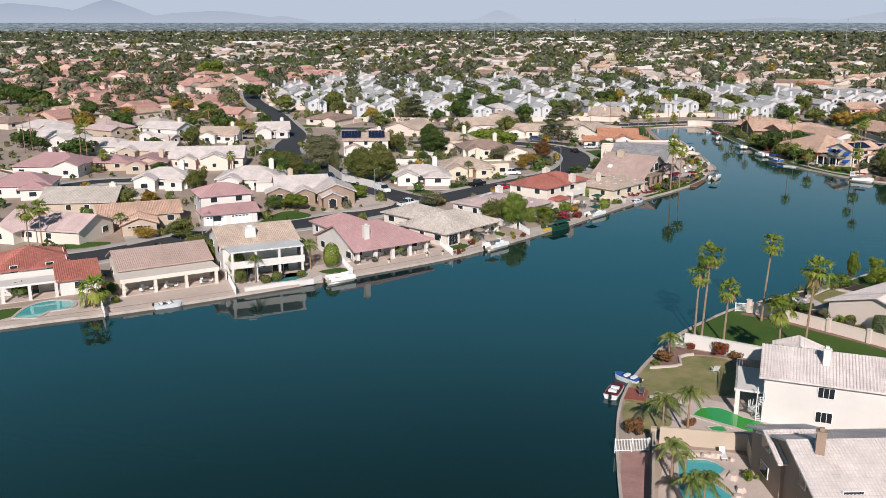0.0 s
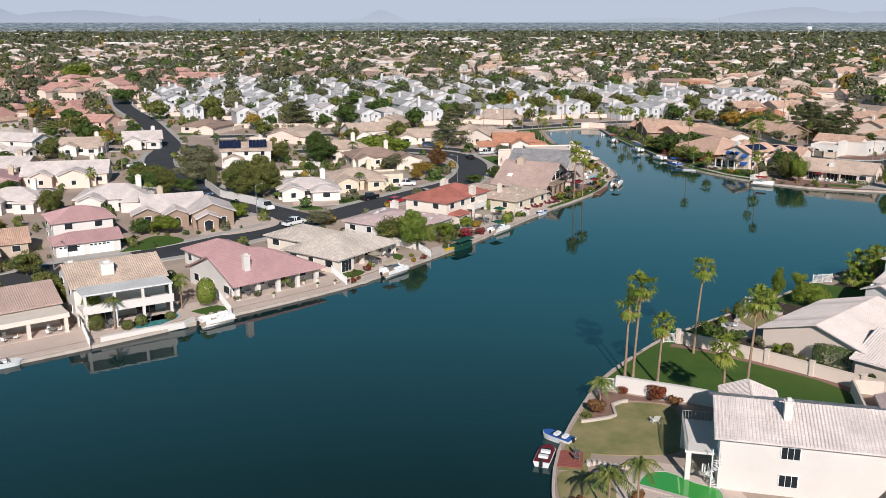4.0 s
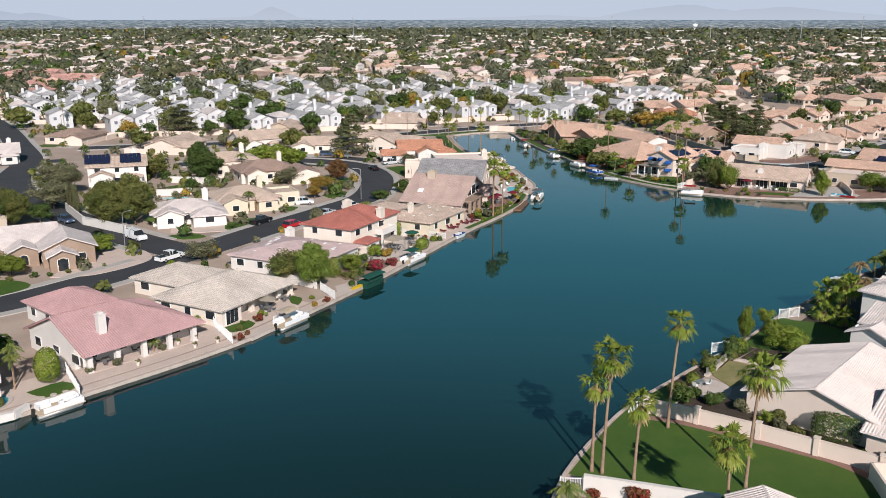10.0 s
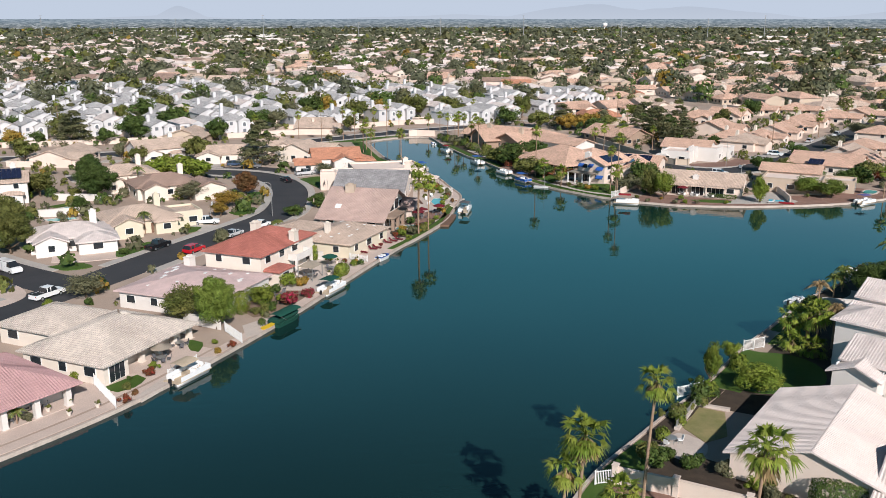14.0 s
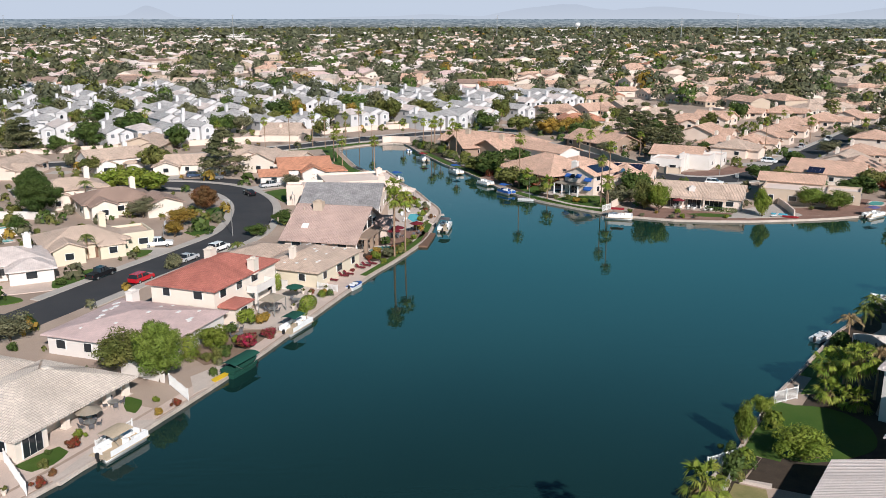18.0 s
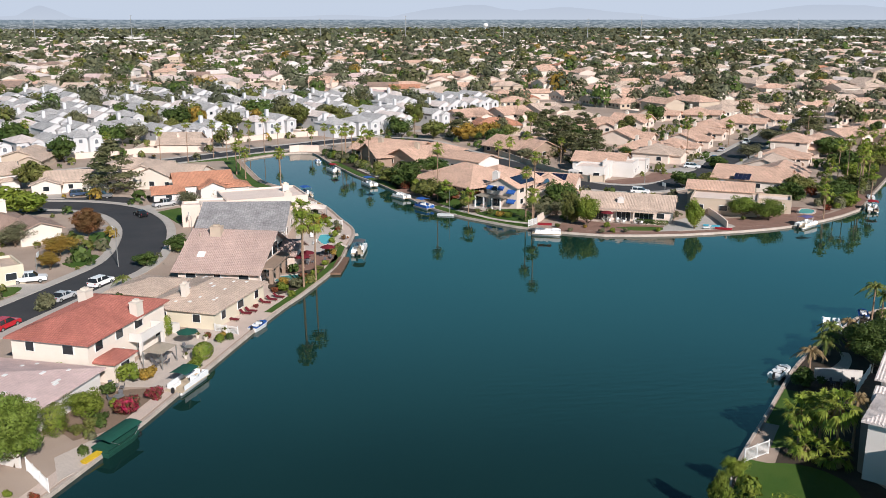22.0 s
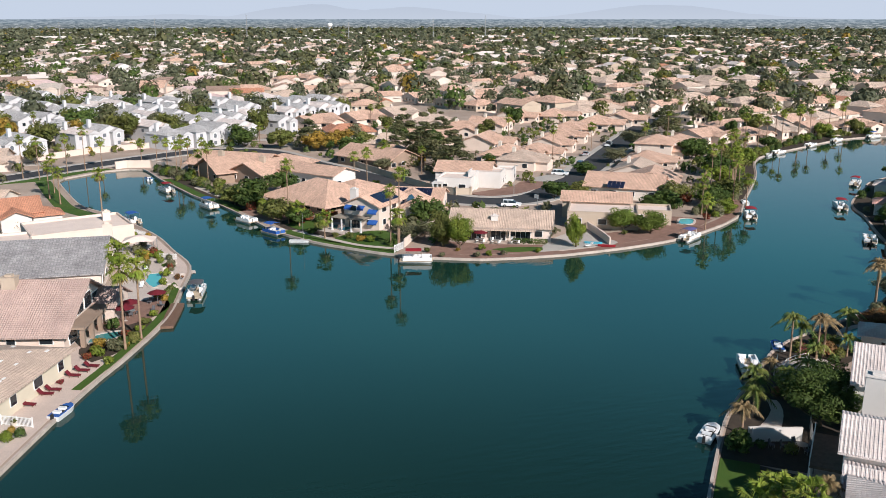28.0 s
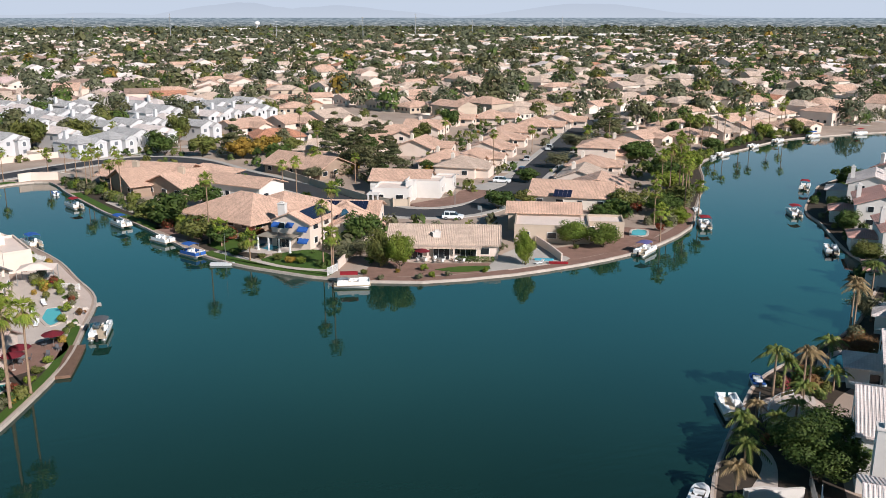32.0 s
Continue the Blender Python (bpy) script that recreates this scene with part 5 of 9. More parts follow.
def dress(h, block, wall, roof, side=1):
    """A front gable, an entry and a chimney, as the street houses have."""
    cx, cy, deg, l, d, eave = block[:6]
    at = local(cx, cy, deg)
    q = at(side * l * 0.26, -d / 2 - 1.0)
    wing(h, q[0], q[1], deg, 5.6, 4.2, min(eave, 3.2), "gablex", 0.42, M[wall], M[roof], windows="f", over=0.5)
    g = Geo()
    q = at(-side * l * 0.12, -d / 2 - 0.02)
    g.box(q[0], q[1], G, 1.1, 0.12, 2.1, radians(deg))
    part("front_door", g, M["wood"], h)
    q = at(-side * l * 0.3, d * 0.12)
    chimney(h, q[0], q[1], G + eave + d * 0.2 + 1.6, M[wall], 1.3, 3, deg)
    q = at(-side * l * 0.27, -d / 2 - 0.9)
    wing(h, q[0], q[1], deg, 4.6, 2.6, min(eave, 2.7), "hip", 0.4, M[wall], M[roof], windows="f", over=0.4)


T = 0.34
h = home("white stucco house with a red clay tile roof", [(-113, 118.5, 45, 11, 12, 4.4, "hip", 0.4), (-104.2, 119.2, 45, 6, 9, 2.8, "gable", 0.4)], "white", "roof_red", T)
patio(h, -107.5, 111.8, 45, 9, 4, 2.9, 3, M["white"], floor=M["cooldeck"])
h = home("cream house with a long rosy tan tile roof and open terrace", [(-94.6, 129.2, 48, 15.2, 10, 3.5, "gable", 0.42)], "cream", "roof_rose", T)
patio(h, -89.4, 124.1, 48, 16.5, 5.0, 3.0, 4, M["cream"], thick=0.7, floor=M["cooldeck"])
h = home("white two-storey house with a lakeside balcony and sand tile roof", [(-82.6, 141.2, 43, 13.5, 12, 5.6, "gable", 0.36)], "white", "roof_tan", T)
patio(h, -76.4, 134.6, 43, 13.2, 4.6, 5.7, 4, M["white"], M["foam"], 0.25, 0.4, M["cooldeck"])
_at = local(-76.4, 134.6, 43)
g = Geo()
q = _at(0, 0)
g.box(q[0], q[1], G + 2.65, 13.2, 4.6, 0.3, radians(43))
q = _at(0, -2.2)
g.box(q[0], q[1], G + 2.95, 13.2, 0.14, 0.95, radians(43))
part("balcony", g, M["white"], h)
chimney(h, -81.0, 137.6, 9.4, M["white"], 1.9, 5, 43)
chimney(h, -87.7, 138.5, 8.8, M["white"], 1.4, 5, 43)
h = home("white stucco house with a broad rose tile roof and columned terrace", [(-65.0, 157.6, 53, 17.0, 15.4, 2.9, "hipright", 0.42, {"recess": 3.0}), (-76.8, 168.2, 53, 9, 9, 2.9, "hip", 0.4)], "white", "roof_pink", T)
patio(h, -60.2, 154.0, 53, 16.8, 3.0, 3.0, 5, M["white"], None, 0.3, 0.65, M["cooldeck"], False)
chimney(h, -63.8, 150.9, 7.9, M["white"], 1.1, 4, 53)
h = home("cream house with a weathered beige tile roof and arched terrace", [(-54.8, 175.6, 65, 17, 13.5, 2.8, "hip", 0.36, {"recess": 2.4}), (-65.4, 183.4, 65, 10, 10, 2.8, "hip", 0.36)], "cream", "roof_beige", T)
patio(h, -48.8, 177.6, 65, 11.0, 2.4, 2.8, 4, M["cream"], None, 0.35, 0.7, M["cooldeck"], False)
g = Geo()
_at = local(-54.8, 175.6, 65)
q = _at(-6.4, -5.4)
g.box(q[0], q[1], G - 0.2, 4.2, 2.6, 3.0, radians(65))
part("wall", g, M["cream"], h)
window(h, _at, -6.4, -6.72, G + 0.1, 2.6, 2.2, radians(65), panes=3)
chimney(h, -53.6, 177.6, 6.3, M["cream"], 1.3, 4, 65)
h = home("white house with a low mauve tile roof behind trees", [(-49.4, 200.2, 68, 15.5, 17.5, 2.8, "hip", 0.22)], "white", "roof_mauve")
chimney(h, -52.5, 209, 5.9, M["white"], 1.6, 3.4, 68)
mended(h, -49.4, 200.2, 68, 15.5, 17.5, 2.8, 0.22, 20, 3)
h = home("cream two-storey house with a red clay tile hip roof", [(-41.6, 216.4, 67, 17.6, 11, 5.5, "hip", 0.36)], "cream", "roof_red", T)
_at = local(-41.6, 216.4, 67)
q = _at(-5.6, -6.8)
wing(h, q[0], q[1], 67, 4.4, 3.0, 2.7, "hip", 0.4, M["cream"], M["roof_red"], windows="f", over=0.4)
q = _at(8.0, 5.8)
wing(h, q[0], q[1], 67, 6.0, 6.0, 2.8, "hip", 0.4, M["cream"], M["roof_red"], windows="f")
g = Geo()
q = _at(2.4, -6.5)
g.box(q[0], q[1], G + 2.6, 5.4, 2.0, 0.25, radians(67))
q = _at(2.4, -7.43)
g.box(q[0], q[1], G + 2.85, 5.4, 0.14, 0.95, radians(67))
for u in (-0.22, 5.02):
    q = _at(u, -6.5)
    g.box(q[0], q[1], G + 2.85, 0.14, 1.72, 0.95, radians(67))
    q = _at(u, -7.3)
    g.box(q[0], q[1], G - 0.2, 0.4, 0.4, 2.8, radians(67))
part("balcony", g, M["white"], h, "white walled balcony on posts")
chimney(h, -35.7, 216.2, 8.6, M["cream"], 1.5, 6, 67)
chimney(h, -43.3, 221.5, 9.0, M["cream"], 1.7, 6, 67)
h = home("butter yellow house with a sand tile hip roof", [(-28.4, 233.6, 65, 15.6, 11.5, 2.8, "hip", 0.3), (-38, 240, 65, 9, 8, 2.7, "hip", 0.25)], "yellow", "roof_tan", 0)
chimney(h, -31.0, 229.6, 6.9, M["cream"], 1.1, 4, 65)
mended(h, -28.4, 233.6, 65, 15.6, 11.5, 2.8, 0.3, 14, 4)
h = home("pinkish brown house with a great rose gable towards the lake", [(-25.2, 256.9, -17, 14.2, 19, 2.5, "gable", 0.5)], "pinkish", "roof_rose", T, over=0.9)
_at = local(-27.5, 257.6, -17)
# dark panes on the flat wall stand in for the shaded lakeside recess
for u, zz, w_, t_ in ((-6.4, 0.1, 2.6, 2.2), (-3.2, 0.1, 2.6, 2.2), (0.4, 0.1, 3.0, 2.3), (4.0, 0.1, 2.6, 2.2), (7.0, 0.6, 1.6, 1.5), (-3.0, 3.2, 2.4, 1.4), (0.2, 3.2, 2.6, 2.2), (3.2, 3.2, 2.4, 1.4)):
    window(h, _at, 9.52, u, G + zz, w_, t_, radians(73), panes=3)
g = Geo()
for u in (-8.2, -4.8, -1.4, 2.2, 5.6, 8.4):
    q = _at(11.6, u)
    g.box(q[0], q[1], G - 0.2, 0.6, 0.6, 3.0, radians(-17))
q = _at(10.9, 0)
g.box(q[0], q[1], G + 2.7, 2.4, 17.4, 0.35, radians(-17))
part("terrace_frame", g, M["brown"], h)
wing(h, -16.6, 259.6, -17, 5.6, 7.0, 2.8, "gable", 0.5, M["pinkish"], M["roof_rose"], tiles=T, windows="s", over=0.6)
chimney(h, -28.4, 256.6, 9.4, M["tan"], 2.0, 5, -17)
g = Geo()
_ring = [(-2.2, -6.9), (-0.9, -6.9), (-0.9, -5.8), (-2.2, -5.8)]
g.solid([_at(u, v, G + 2.72 + (9.5 + v) * 0.5) for u, v in _ring], [_at(u, v, G + 2.9 + (9.5 + v) * 0.5) for u, v in _ring])
part("skylight", g, M["trim"], h, "white domed skylight in the slope")
for u, v in ((-5.5, -4.0), (-7.8, -5.2), (-3.4, -2.0)):
    q = _at(u, v)
    g = Geo()
    g.tube([(q[0], q[1], G + 2.5 + (9.5 + v) * 0.5), (q[0], q[1], G + 3.3 + (9.5 + v) * 0.5)], [0.12, 0.12], 7)
    part("vent_pipe", g, M["tan"], h)
h = home("stucco house with a broad grey slate shingle roof", [(-24.5, 284.6, -6, 17, 21, 3.2, "gable", 0.34)], "pinkish", "roof_slate", 0)
chimney(h, -16.0, 288.6, 9.2, M["pinkish"], 1.6, 5, 0)
h = home("blush stucco house with stepped flat roofs", [(-22.5, 309.8, 14, 19, 13.5, 3.5, "flat", 0), (-33.5, 301.5, 4, 7, 8, 3.4, "flat", 0), (-37.2, 295.2, 4, 4, 4.5, 4.4, "flat", 0), (-29.0, 297.4, 4, 6, 5, 2.8, "hip", 0.4)], "pinkish", "roof_flat")
chimney(h, -17.0, 313.0, 6.6, M["pinkish"], 1.5, 4, 14)
h = home("white house with an orange tile roof by the water", [(-38.5, 331, 12, 14, 11, 3.6, "gable", 0.42), (-46.0, 322.5, 12, 7, 6, 2.7, "gable", 0.4), (-35.5, 325.0, 12, 6, 5, 3.2, "gablex", 0.45), (-30.0, 329.4, 12, 6, 6, 2.8, "hip", 0.4)], "white", "roof_orange", 0)
h = home("cream house with a pale sand gable roof", [(-50.5, 345, -20, 13, 11, 3.2, "gablex", 0.42), (-44, 350, -20, 10, 9, 3.0, "gable", 0.4)], "cream", "roof_tan", 0)
h = home("cream house with an arched entry and wide pale roof", [(-71.2, 345, 8, 19, 11, 3.0, "gable", 0.36), (-78.5, 338.5, 8, 7, 4, 2.7, "gablex", 0.36)], "cream", "roof_tan", 0)

# ---- houses across the street ----
h = home("white two-storey house with rose tile roofs and garages", [(-112.4, 179.4, 43, 11.5, 9.5, 5.5, "hip", 0.4), (-106.8, 172.3, 43, 12.0, 6.5, 2.7, "hipleft", 0.4)], "white", "roof_pink", T)
_at = local(-106.8, 172.3, 43)
for u in (-3.2, 2.4):
    q = _at(u, -3.28)
    garage_door(h, q[0], q[1], 43, 4.6)
h = home("brown stucco house with pale stepped gables and an arched entry", [(-104, 203.5, 32, 13, 12, 3.2, "gable", 0.42), (-93.5, 201.0, 32, 9, 10, 3.4, "gablex", 0.42), (-99.6, 196.6, 32, 5, 4.4, 3.0, "gablex", 0.45), (-91.2, 194.6, 32, 4.4, 4, 2.9, "gablex", 0.45), (-106.4, 196.2, 32, 6, 4, 2.8, "gablex", 0.42)], "brown", "roof_white", 0)
for wx, wy, v_, z_, w_, t_ in ((-91.2, 194.6, -2.02, 0.0, 1.6, 1.6), (-99.6, 196.6, -2.22, 0.5, 1.4, 1.1), (-93.5, 201.0, -5.02, 0.6, 1.5, 1.3)):
    g = Geo()
    arch(g, local(wx, wy, 32), 0.0 if v_ > -4 else -2.6, v_, G + z_, w_, t_)
    part("arched_window", g, M["glass"], h, "dark arched opening")
    g = Geo()
    arch(g, local(wx, wy, 32), 0.0 if v_ > -4 else -2.6, v_ + 0.04, G + z_ - 0.05, w_ + 0.5, t_)
    part("arch_surround", g, M["tan"], h, "pale arched surround")
chimney(h, -108.5, 206.5, 7.8, M["tan"], 1.3, 4, 32)
h = home("tan house with a peach tile roof and two-car garage", [(-125.5, 165.5, 40, 17, 10, 2.8, "gable", 0.36), (-119.6, 157.2, 40, 7, 7, 2.6, "gablex", 0.36)], "tan", "roof_peach", T)
_at = local(-119.6, 157.2, 40)
q = _at(0, -3.53)
garage_door(h, q[0], q[1], 40, 4.9, M["tan"])
h = home("white house with pale roof and chimney behind a palm", [(-124, 214, 20, 17, 13, 3.2, "hip", 0.36)], "white", "roof_white")
dress(h, (-124, 214, 20, 17, 13, 3.2, "hip", 0.36), "white", "roof_white", -1)
h = home("white house with a bleached tile roof", [(-147, 207, 20, 14, 11, 3.2, "hip", 0.36)], "white", "roof_white")
dress(h, (-147, 207, 20, 14, 11, 3.2, "hip", 0.36), "white", "roof_white", -1)
h = home("tan house with a wide bleached gable roof and arched porch", [(-156, 243, 25, 22, 13, 3.3, "gable", 0.4), (-149.5, 236, 25, 8, 5, 3.6, "gablex", 0.4)], "pinkish", "roof_white")
dress(h, (-156, 243, 25, 22, 13, 3.3, "gable", 0.4), "pinkish", "roof_white", -1)
h = home("tan house with a rose tile roof and wide garage", [(-168, 229, 25, 11, 9, 2.8, "gablex", 0.34), (-181, 227, 25, 12, 9, 2.8, "hip", 0.34)], "tan", "roof_pink")
dress(h, (-168, 229, 25, 11, 9, 2.8, "gablex", 0.34), "tan", "roof_pink", -1)
h = home("low house with a bleached grey roof", [(-185, 253, 15, 19, 11, 3.0, "gable", 0.36)], "tan", "roof_white")
dress(h, (-185, 253, 15, 19, 11, 3.0, "gable", 0.36), "tan", "roof_white", -1)
h = home("white two-storey house with stepped gables", [(-202, 288, -5, 16, 10, 5.6, "gable", 0.36), (-198, 281, -5, 8, 5, 2.8, "gable", 0.36)], "white", "roof_white")
dress(h, (-202, 288, -5, 16, 10, 5.6, "gable", 0.36), "white", "roof_white", -1)
h = home("cream house with a pale gable roof", [(-184, 296, 20, 14, 11, 3.2, "gable", 0.4)], "white", "roof_tan")
dress(h, (-184, 296, 20, 14, 11, 3.2, "gable", 0.4), "white", "roof_tan", -1)
h = home("white house with arched doorway and pale roof", [(-172, 314, 30, 13, 11, 3.4, "gable", 0.42)], "white", "roof_white")
dress(h, (-172, 314, 30, 13, 11, 3.4, "gable", 0.42), "white", "roof_white", -1)
h = home("white two-storey house with solar panels on its roof", [(-118, 281, 22, 15, 11, 5.4, "gable", 0.33)], "white", "roof_tan")
dress(h, (-118, 281, 22, 15, 11, 5.4, "gable", 0.33), "white", "roof_tan", -1)
solar_panels(h, -121.3, 276.2, 22, 8.2, 0.5, 6, 2, 1.05, 1.9)
solar_panels(h, -113.4, 279.4, 22, 8.2, 0.5, 5, 2, 1.05, 1.9)
h = home("white low house with an open carport and bleached roof", [(-83, 236.5, 24, 15, 11, 2.8, "hip", 0.32), (-76.5, 232.5, 24, 7, 7, 2.6, "hip", 0.3)], "white", "roof_white")
dress(h, (-83, 236.5, 24, 15, 11, 2.8, "hip", 0.32), "white", "roof_white", -1)
h = home("butter yellow house with sand tile roof and garage", [(-74, 251, 30, 15, 12, 3.0, "hip", 0.34), (-66.4, 255.0, 30, 8.5, 8, 3.0, "flat", 0)], "yellow", "roof_tan")
dress(h, (-74, 251, 30, 15, 12, 3.0, "hip", 0.34), "yellow", "roof_tan", -1)
h = home("cream house with a mauve brown hip roof", [(-79, 289.5, 30, 16, 12, 3.3, "hip", 0.36), (-67.5, 286, 30, 8, 9, 3.0, "gablex", 0.36)], "cream", "roof_brown")
dress(h, (-79, 289.5, 30, 16, 12, 3.3, "hip", 0.36), "cream", "roof_brown", -1)
h = home("cream house with stepped pale roofs", [(-93, 300, 30, 16, 12, 4.2, "hip", 0.3), (-86, 296, 30, 8, 8, 3, "flat", 0)], "cream", "roof_tan")
dress(h, (-93, 300, 30, 16, 12, 4.2, "hip", 0.3), "cream", "roof_tan", -1)
h = home("white house with a tall sand gable roof", [(-97, 348, 35, 16, 11, 4.2, "gable", 0.42)], "white", "roof_tan")
dress(h, (-97, 348, 35, 16, 11, 4.2, "gable", 0.42), "white", "roof_tan", -1)
h = home("tan house with a long beige tile roof", [(-147.3, 174.2, 23, 17, 12, 2.9, "gable", 0.42), (-138.5, 179.5, 23, 7, 8, 2.9, "gable", 0.36)], "tan", "roof_beige", 0)
chimney(h, -141.0, 177.0, 7.4, M["cream"], 1.4, 4, 23)
h = home("white house with a broad mauve hip roof and arched front", [(-192, 216, 22, 20, 14, 3.2, "hip", 0.4), (-183.5, 211.6, 22, 7, 6, 3.6, "gablex", 0.42)], "white", "roof_pink", 0)
chimney(h, -196, 219, 8.0, M["white"], 1.2, 4, 22)
h = home("white house under a rose tile hip roof", [(-176, 186, 30, 15, 12, 3.2, "hip", 0.4), (-168.6, 181.4, 30, 6, 6, 3.0, "hip", 0.4)], "white", "roof_pink", 0)
h = home("white house with wide bleached roofs and two gables", [(-207, 256, 8, 21, 12, 3.0, "hip", 0.36), (-213, 249.6, 8, 8, 6, 3.0, "gablex", 0.4)], "white", "roof_white", 0)
h = home("white house with stepped bleached roofs", [(-237, 271, -8, 19, 12, 3.0, "gable", 0.36), (-230, 264.6, -8, 8, 6, 3.0, "gablex", 0.4)], "white", "roof_white", 0)
h = home("cream house with long pale roofs", [(-262, 293, -14, 24, 12, 3.2, "hip", 0.4), (-252, 285, -14, 10, 8, 3.2, "gablex", 0.4)], "cream", "roof_white", 0)

h = home("white house with a wide pink barrel tile roof", [(-133.5, 148.6, 3, 19, 11.5, 2.9, "gable", 0.4), (-140.5, 142.6, 3, 7, 6, 2.7, "gablex", 0.4)], "cream", "roof_mauve", T)
# ---- houses on the far point ----
h = home("peach roofed house with dark eaves among palms", [(17.5, 386, -40, 24, 14, 3.2, "gable", 0.38), (13.5, 376, -73, 15, 11, 3.2, "gablex", 0.40), (23.0, 368.5, -55, 14, 13, 3.0, "gablex", 0.40), (31, 382, -40, 14, 12, 3.0, "hip", 0.36)], "brown", "roof_peach", over=1.1)
chimney(h, 12.5, 378, 8.7, M["tan"], 1.5, 4, -40)
chimney(h, 22.5, 367, 8.2, M["tan"], 1.5, 4, -40)
h = home("white walled house with a long peach roof", [(35.5, 359, -54, 21, 9, 4.0, "gable", 0.32)], "white", "roof_peach", over=0.9)
h = home("brown house with a great peach hip roof", [(31.8, 330.5, -60, 21, 17, 2.8, "hip", 0.42), (41.5, 336.5, -60, 10, 12, 2.8, "hip", 0.38)], "brown", "roof_peach", over=1.6)
h = home("two-storey blush house with blue awnings and solar panels", [(39.1, 307.4, -45, 8.6, 13, 5.2, "gablex", 0.42), (49.0, 309.6, -8, 10.5, 14, 3.4, "gablex", 0.42), (51.0, 317.6, -28, 14, 10, 3.6, "gable", 0.36)], "pinkish", "roof_peach", T)
chimney(h, 36.0, 315.4, 7.6, M["white"], 1.6, 4, -40)
_at = local(39.1, 307.4, -45)
q = _at(2.4, -0.6)
solar_panels(h, q[0], q[1], 45, G + 6.3, 0.40, 7, 2, 1.0, 1.7)
_at2 = local(51.0, 317.6, -28)
q = _at2(0.0, -2.7)
solar_panels(h, q[0], q[1], -28, G + 3.6 + 0.36 * 2.9 + 0.32, 0.345, 9, 2)
_at2 = local(49.0, 309.6, -8)
q = _at2(-2.7, -3.0)
solar_panels(h, q[0], q[1], -98, G + 4.95, 0.40, 4, 2)
for u, zz, w_ in ((-3.6, 5.0, 1.9), (0.2, 5.1, 1.9), (3.6, 4.5, 2.6), (3.6, 2.2, 2.6)):
    q = _at(u * 0.84, -6.55)
    awning(h, q[0], q[1], -45, w_ * 0.85, G + zz)
for v in (-3.0, 1.5):
    q = _at(-4.35, v)
    awning(h, q[0], q[1], -135, 2.0, G + 4.9)
q = _at(-1.6, -8.4)
patio(h, q[0], q[1], -45, 7.6, 3.8, 2.9, 4, M["trim"], M["cloth_taupe"], 0.15, 0.25)
h = home("blush house with long sand tile roof and chimney by water", [(61.2, 288.6, -27, 20.5, 11, 2.9, "gable", 0.42)], "pinkish", "roof_tan", T)
chimney(h, 58.4, 286.0, 5.9, M["white"], 1.4, 3.2, -27)
patio(h, 57.8, 282.6, -27, 15, 2.0, 2.8, 4, M["pinkish"], M["roof_tan"], 0.3, 0.3, M["cooldeck"])
h = home("low tan house with flat parapets and a peach tile ridge", [(86, 290.5, -30, 15, 11, 3.2, "flat", 0), (89.0, 299.0, -30, 15, 8, 4.0, "gable", 0.34, {"roof": M["roof_peach"]}), (97, 289, -30, 9, 7, 2.8, "flat", 0)], "tan", "roof_flat")
h = home("peach roofed house with solar panels", [(108, 318, -38, 19, 14, 3.0, "gable", 0.36), (118, 322, -38, 14, 12, 3.0, "gablex", 0.36)], "cream", "roof_peach")
solar_panels(h, 101.5, 312, -38, 5.0, 0.33, 4, 2)
h = home("white house of flat cubes and a peach gable", [(69.5, 339.0, -32, 9, 9, 3.3, "flat", 0), (79.0, 342.0, -32, 9, 8, 3.8, "flat", 0), (76.0, 350.0, -32, 15, 10, 3.4, "gable", 0.42, {"roof": M["roof_peach"]}), (86.5, 346.5, -32, 5, 7, 3.2, "flat", 0), (73.8, 338.4, -32, 2.2, 3.0, 4.2, "flat", 0)], "white", "roof_flat")
patio(h, 64.4, 338.0, -32, 3.0, 7.0, 2.8, 3, M["white"], None, 0.3, 0.35)
home("brown house with a peach roof behind the wall", [(60, 385, -60, 22, 13, 3.0, "gable", 0.42), (67, 392, -60, 12, 10, 3.0, "hip", 0.4)], "brown", "roof_peach", over=1.0)
for (x, y, d_, l_) in [(100, 366, 50, 13), (112, 381, 50, 13), (124, 397, 50, 14), (138, 415, 50, 15), (123, 338, 50, 14), (136, 354, 50, 14), (150, 371, 50, 14), (168, 385, 50, 15), (186, 398, 20, 15), (204, 396, 20, 14), (222, 400, 20, 13), (262, 404, 5, 20), (150, 432, 50, 15), (240, 404, 15, 14)]:
    h = home("blush house with a peach tile roof", [(x, y, d_, l_, 11.5, rnd.choice([2.9, 2.9, 3.2, 5.2]), rnd.choice(["hip", "gable"]), 0.36), (x + 4, y - 5, d_, 6.5, 6, 2.8, "gablex", 0.36)], "pinkish", rnd.choice(["roof_peach", "roof_tan", "roof_peach"]))
    chimney(h, x - 2, y + 1, 7.2, M["cream"], 1.2, 3.4, d_)

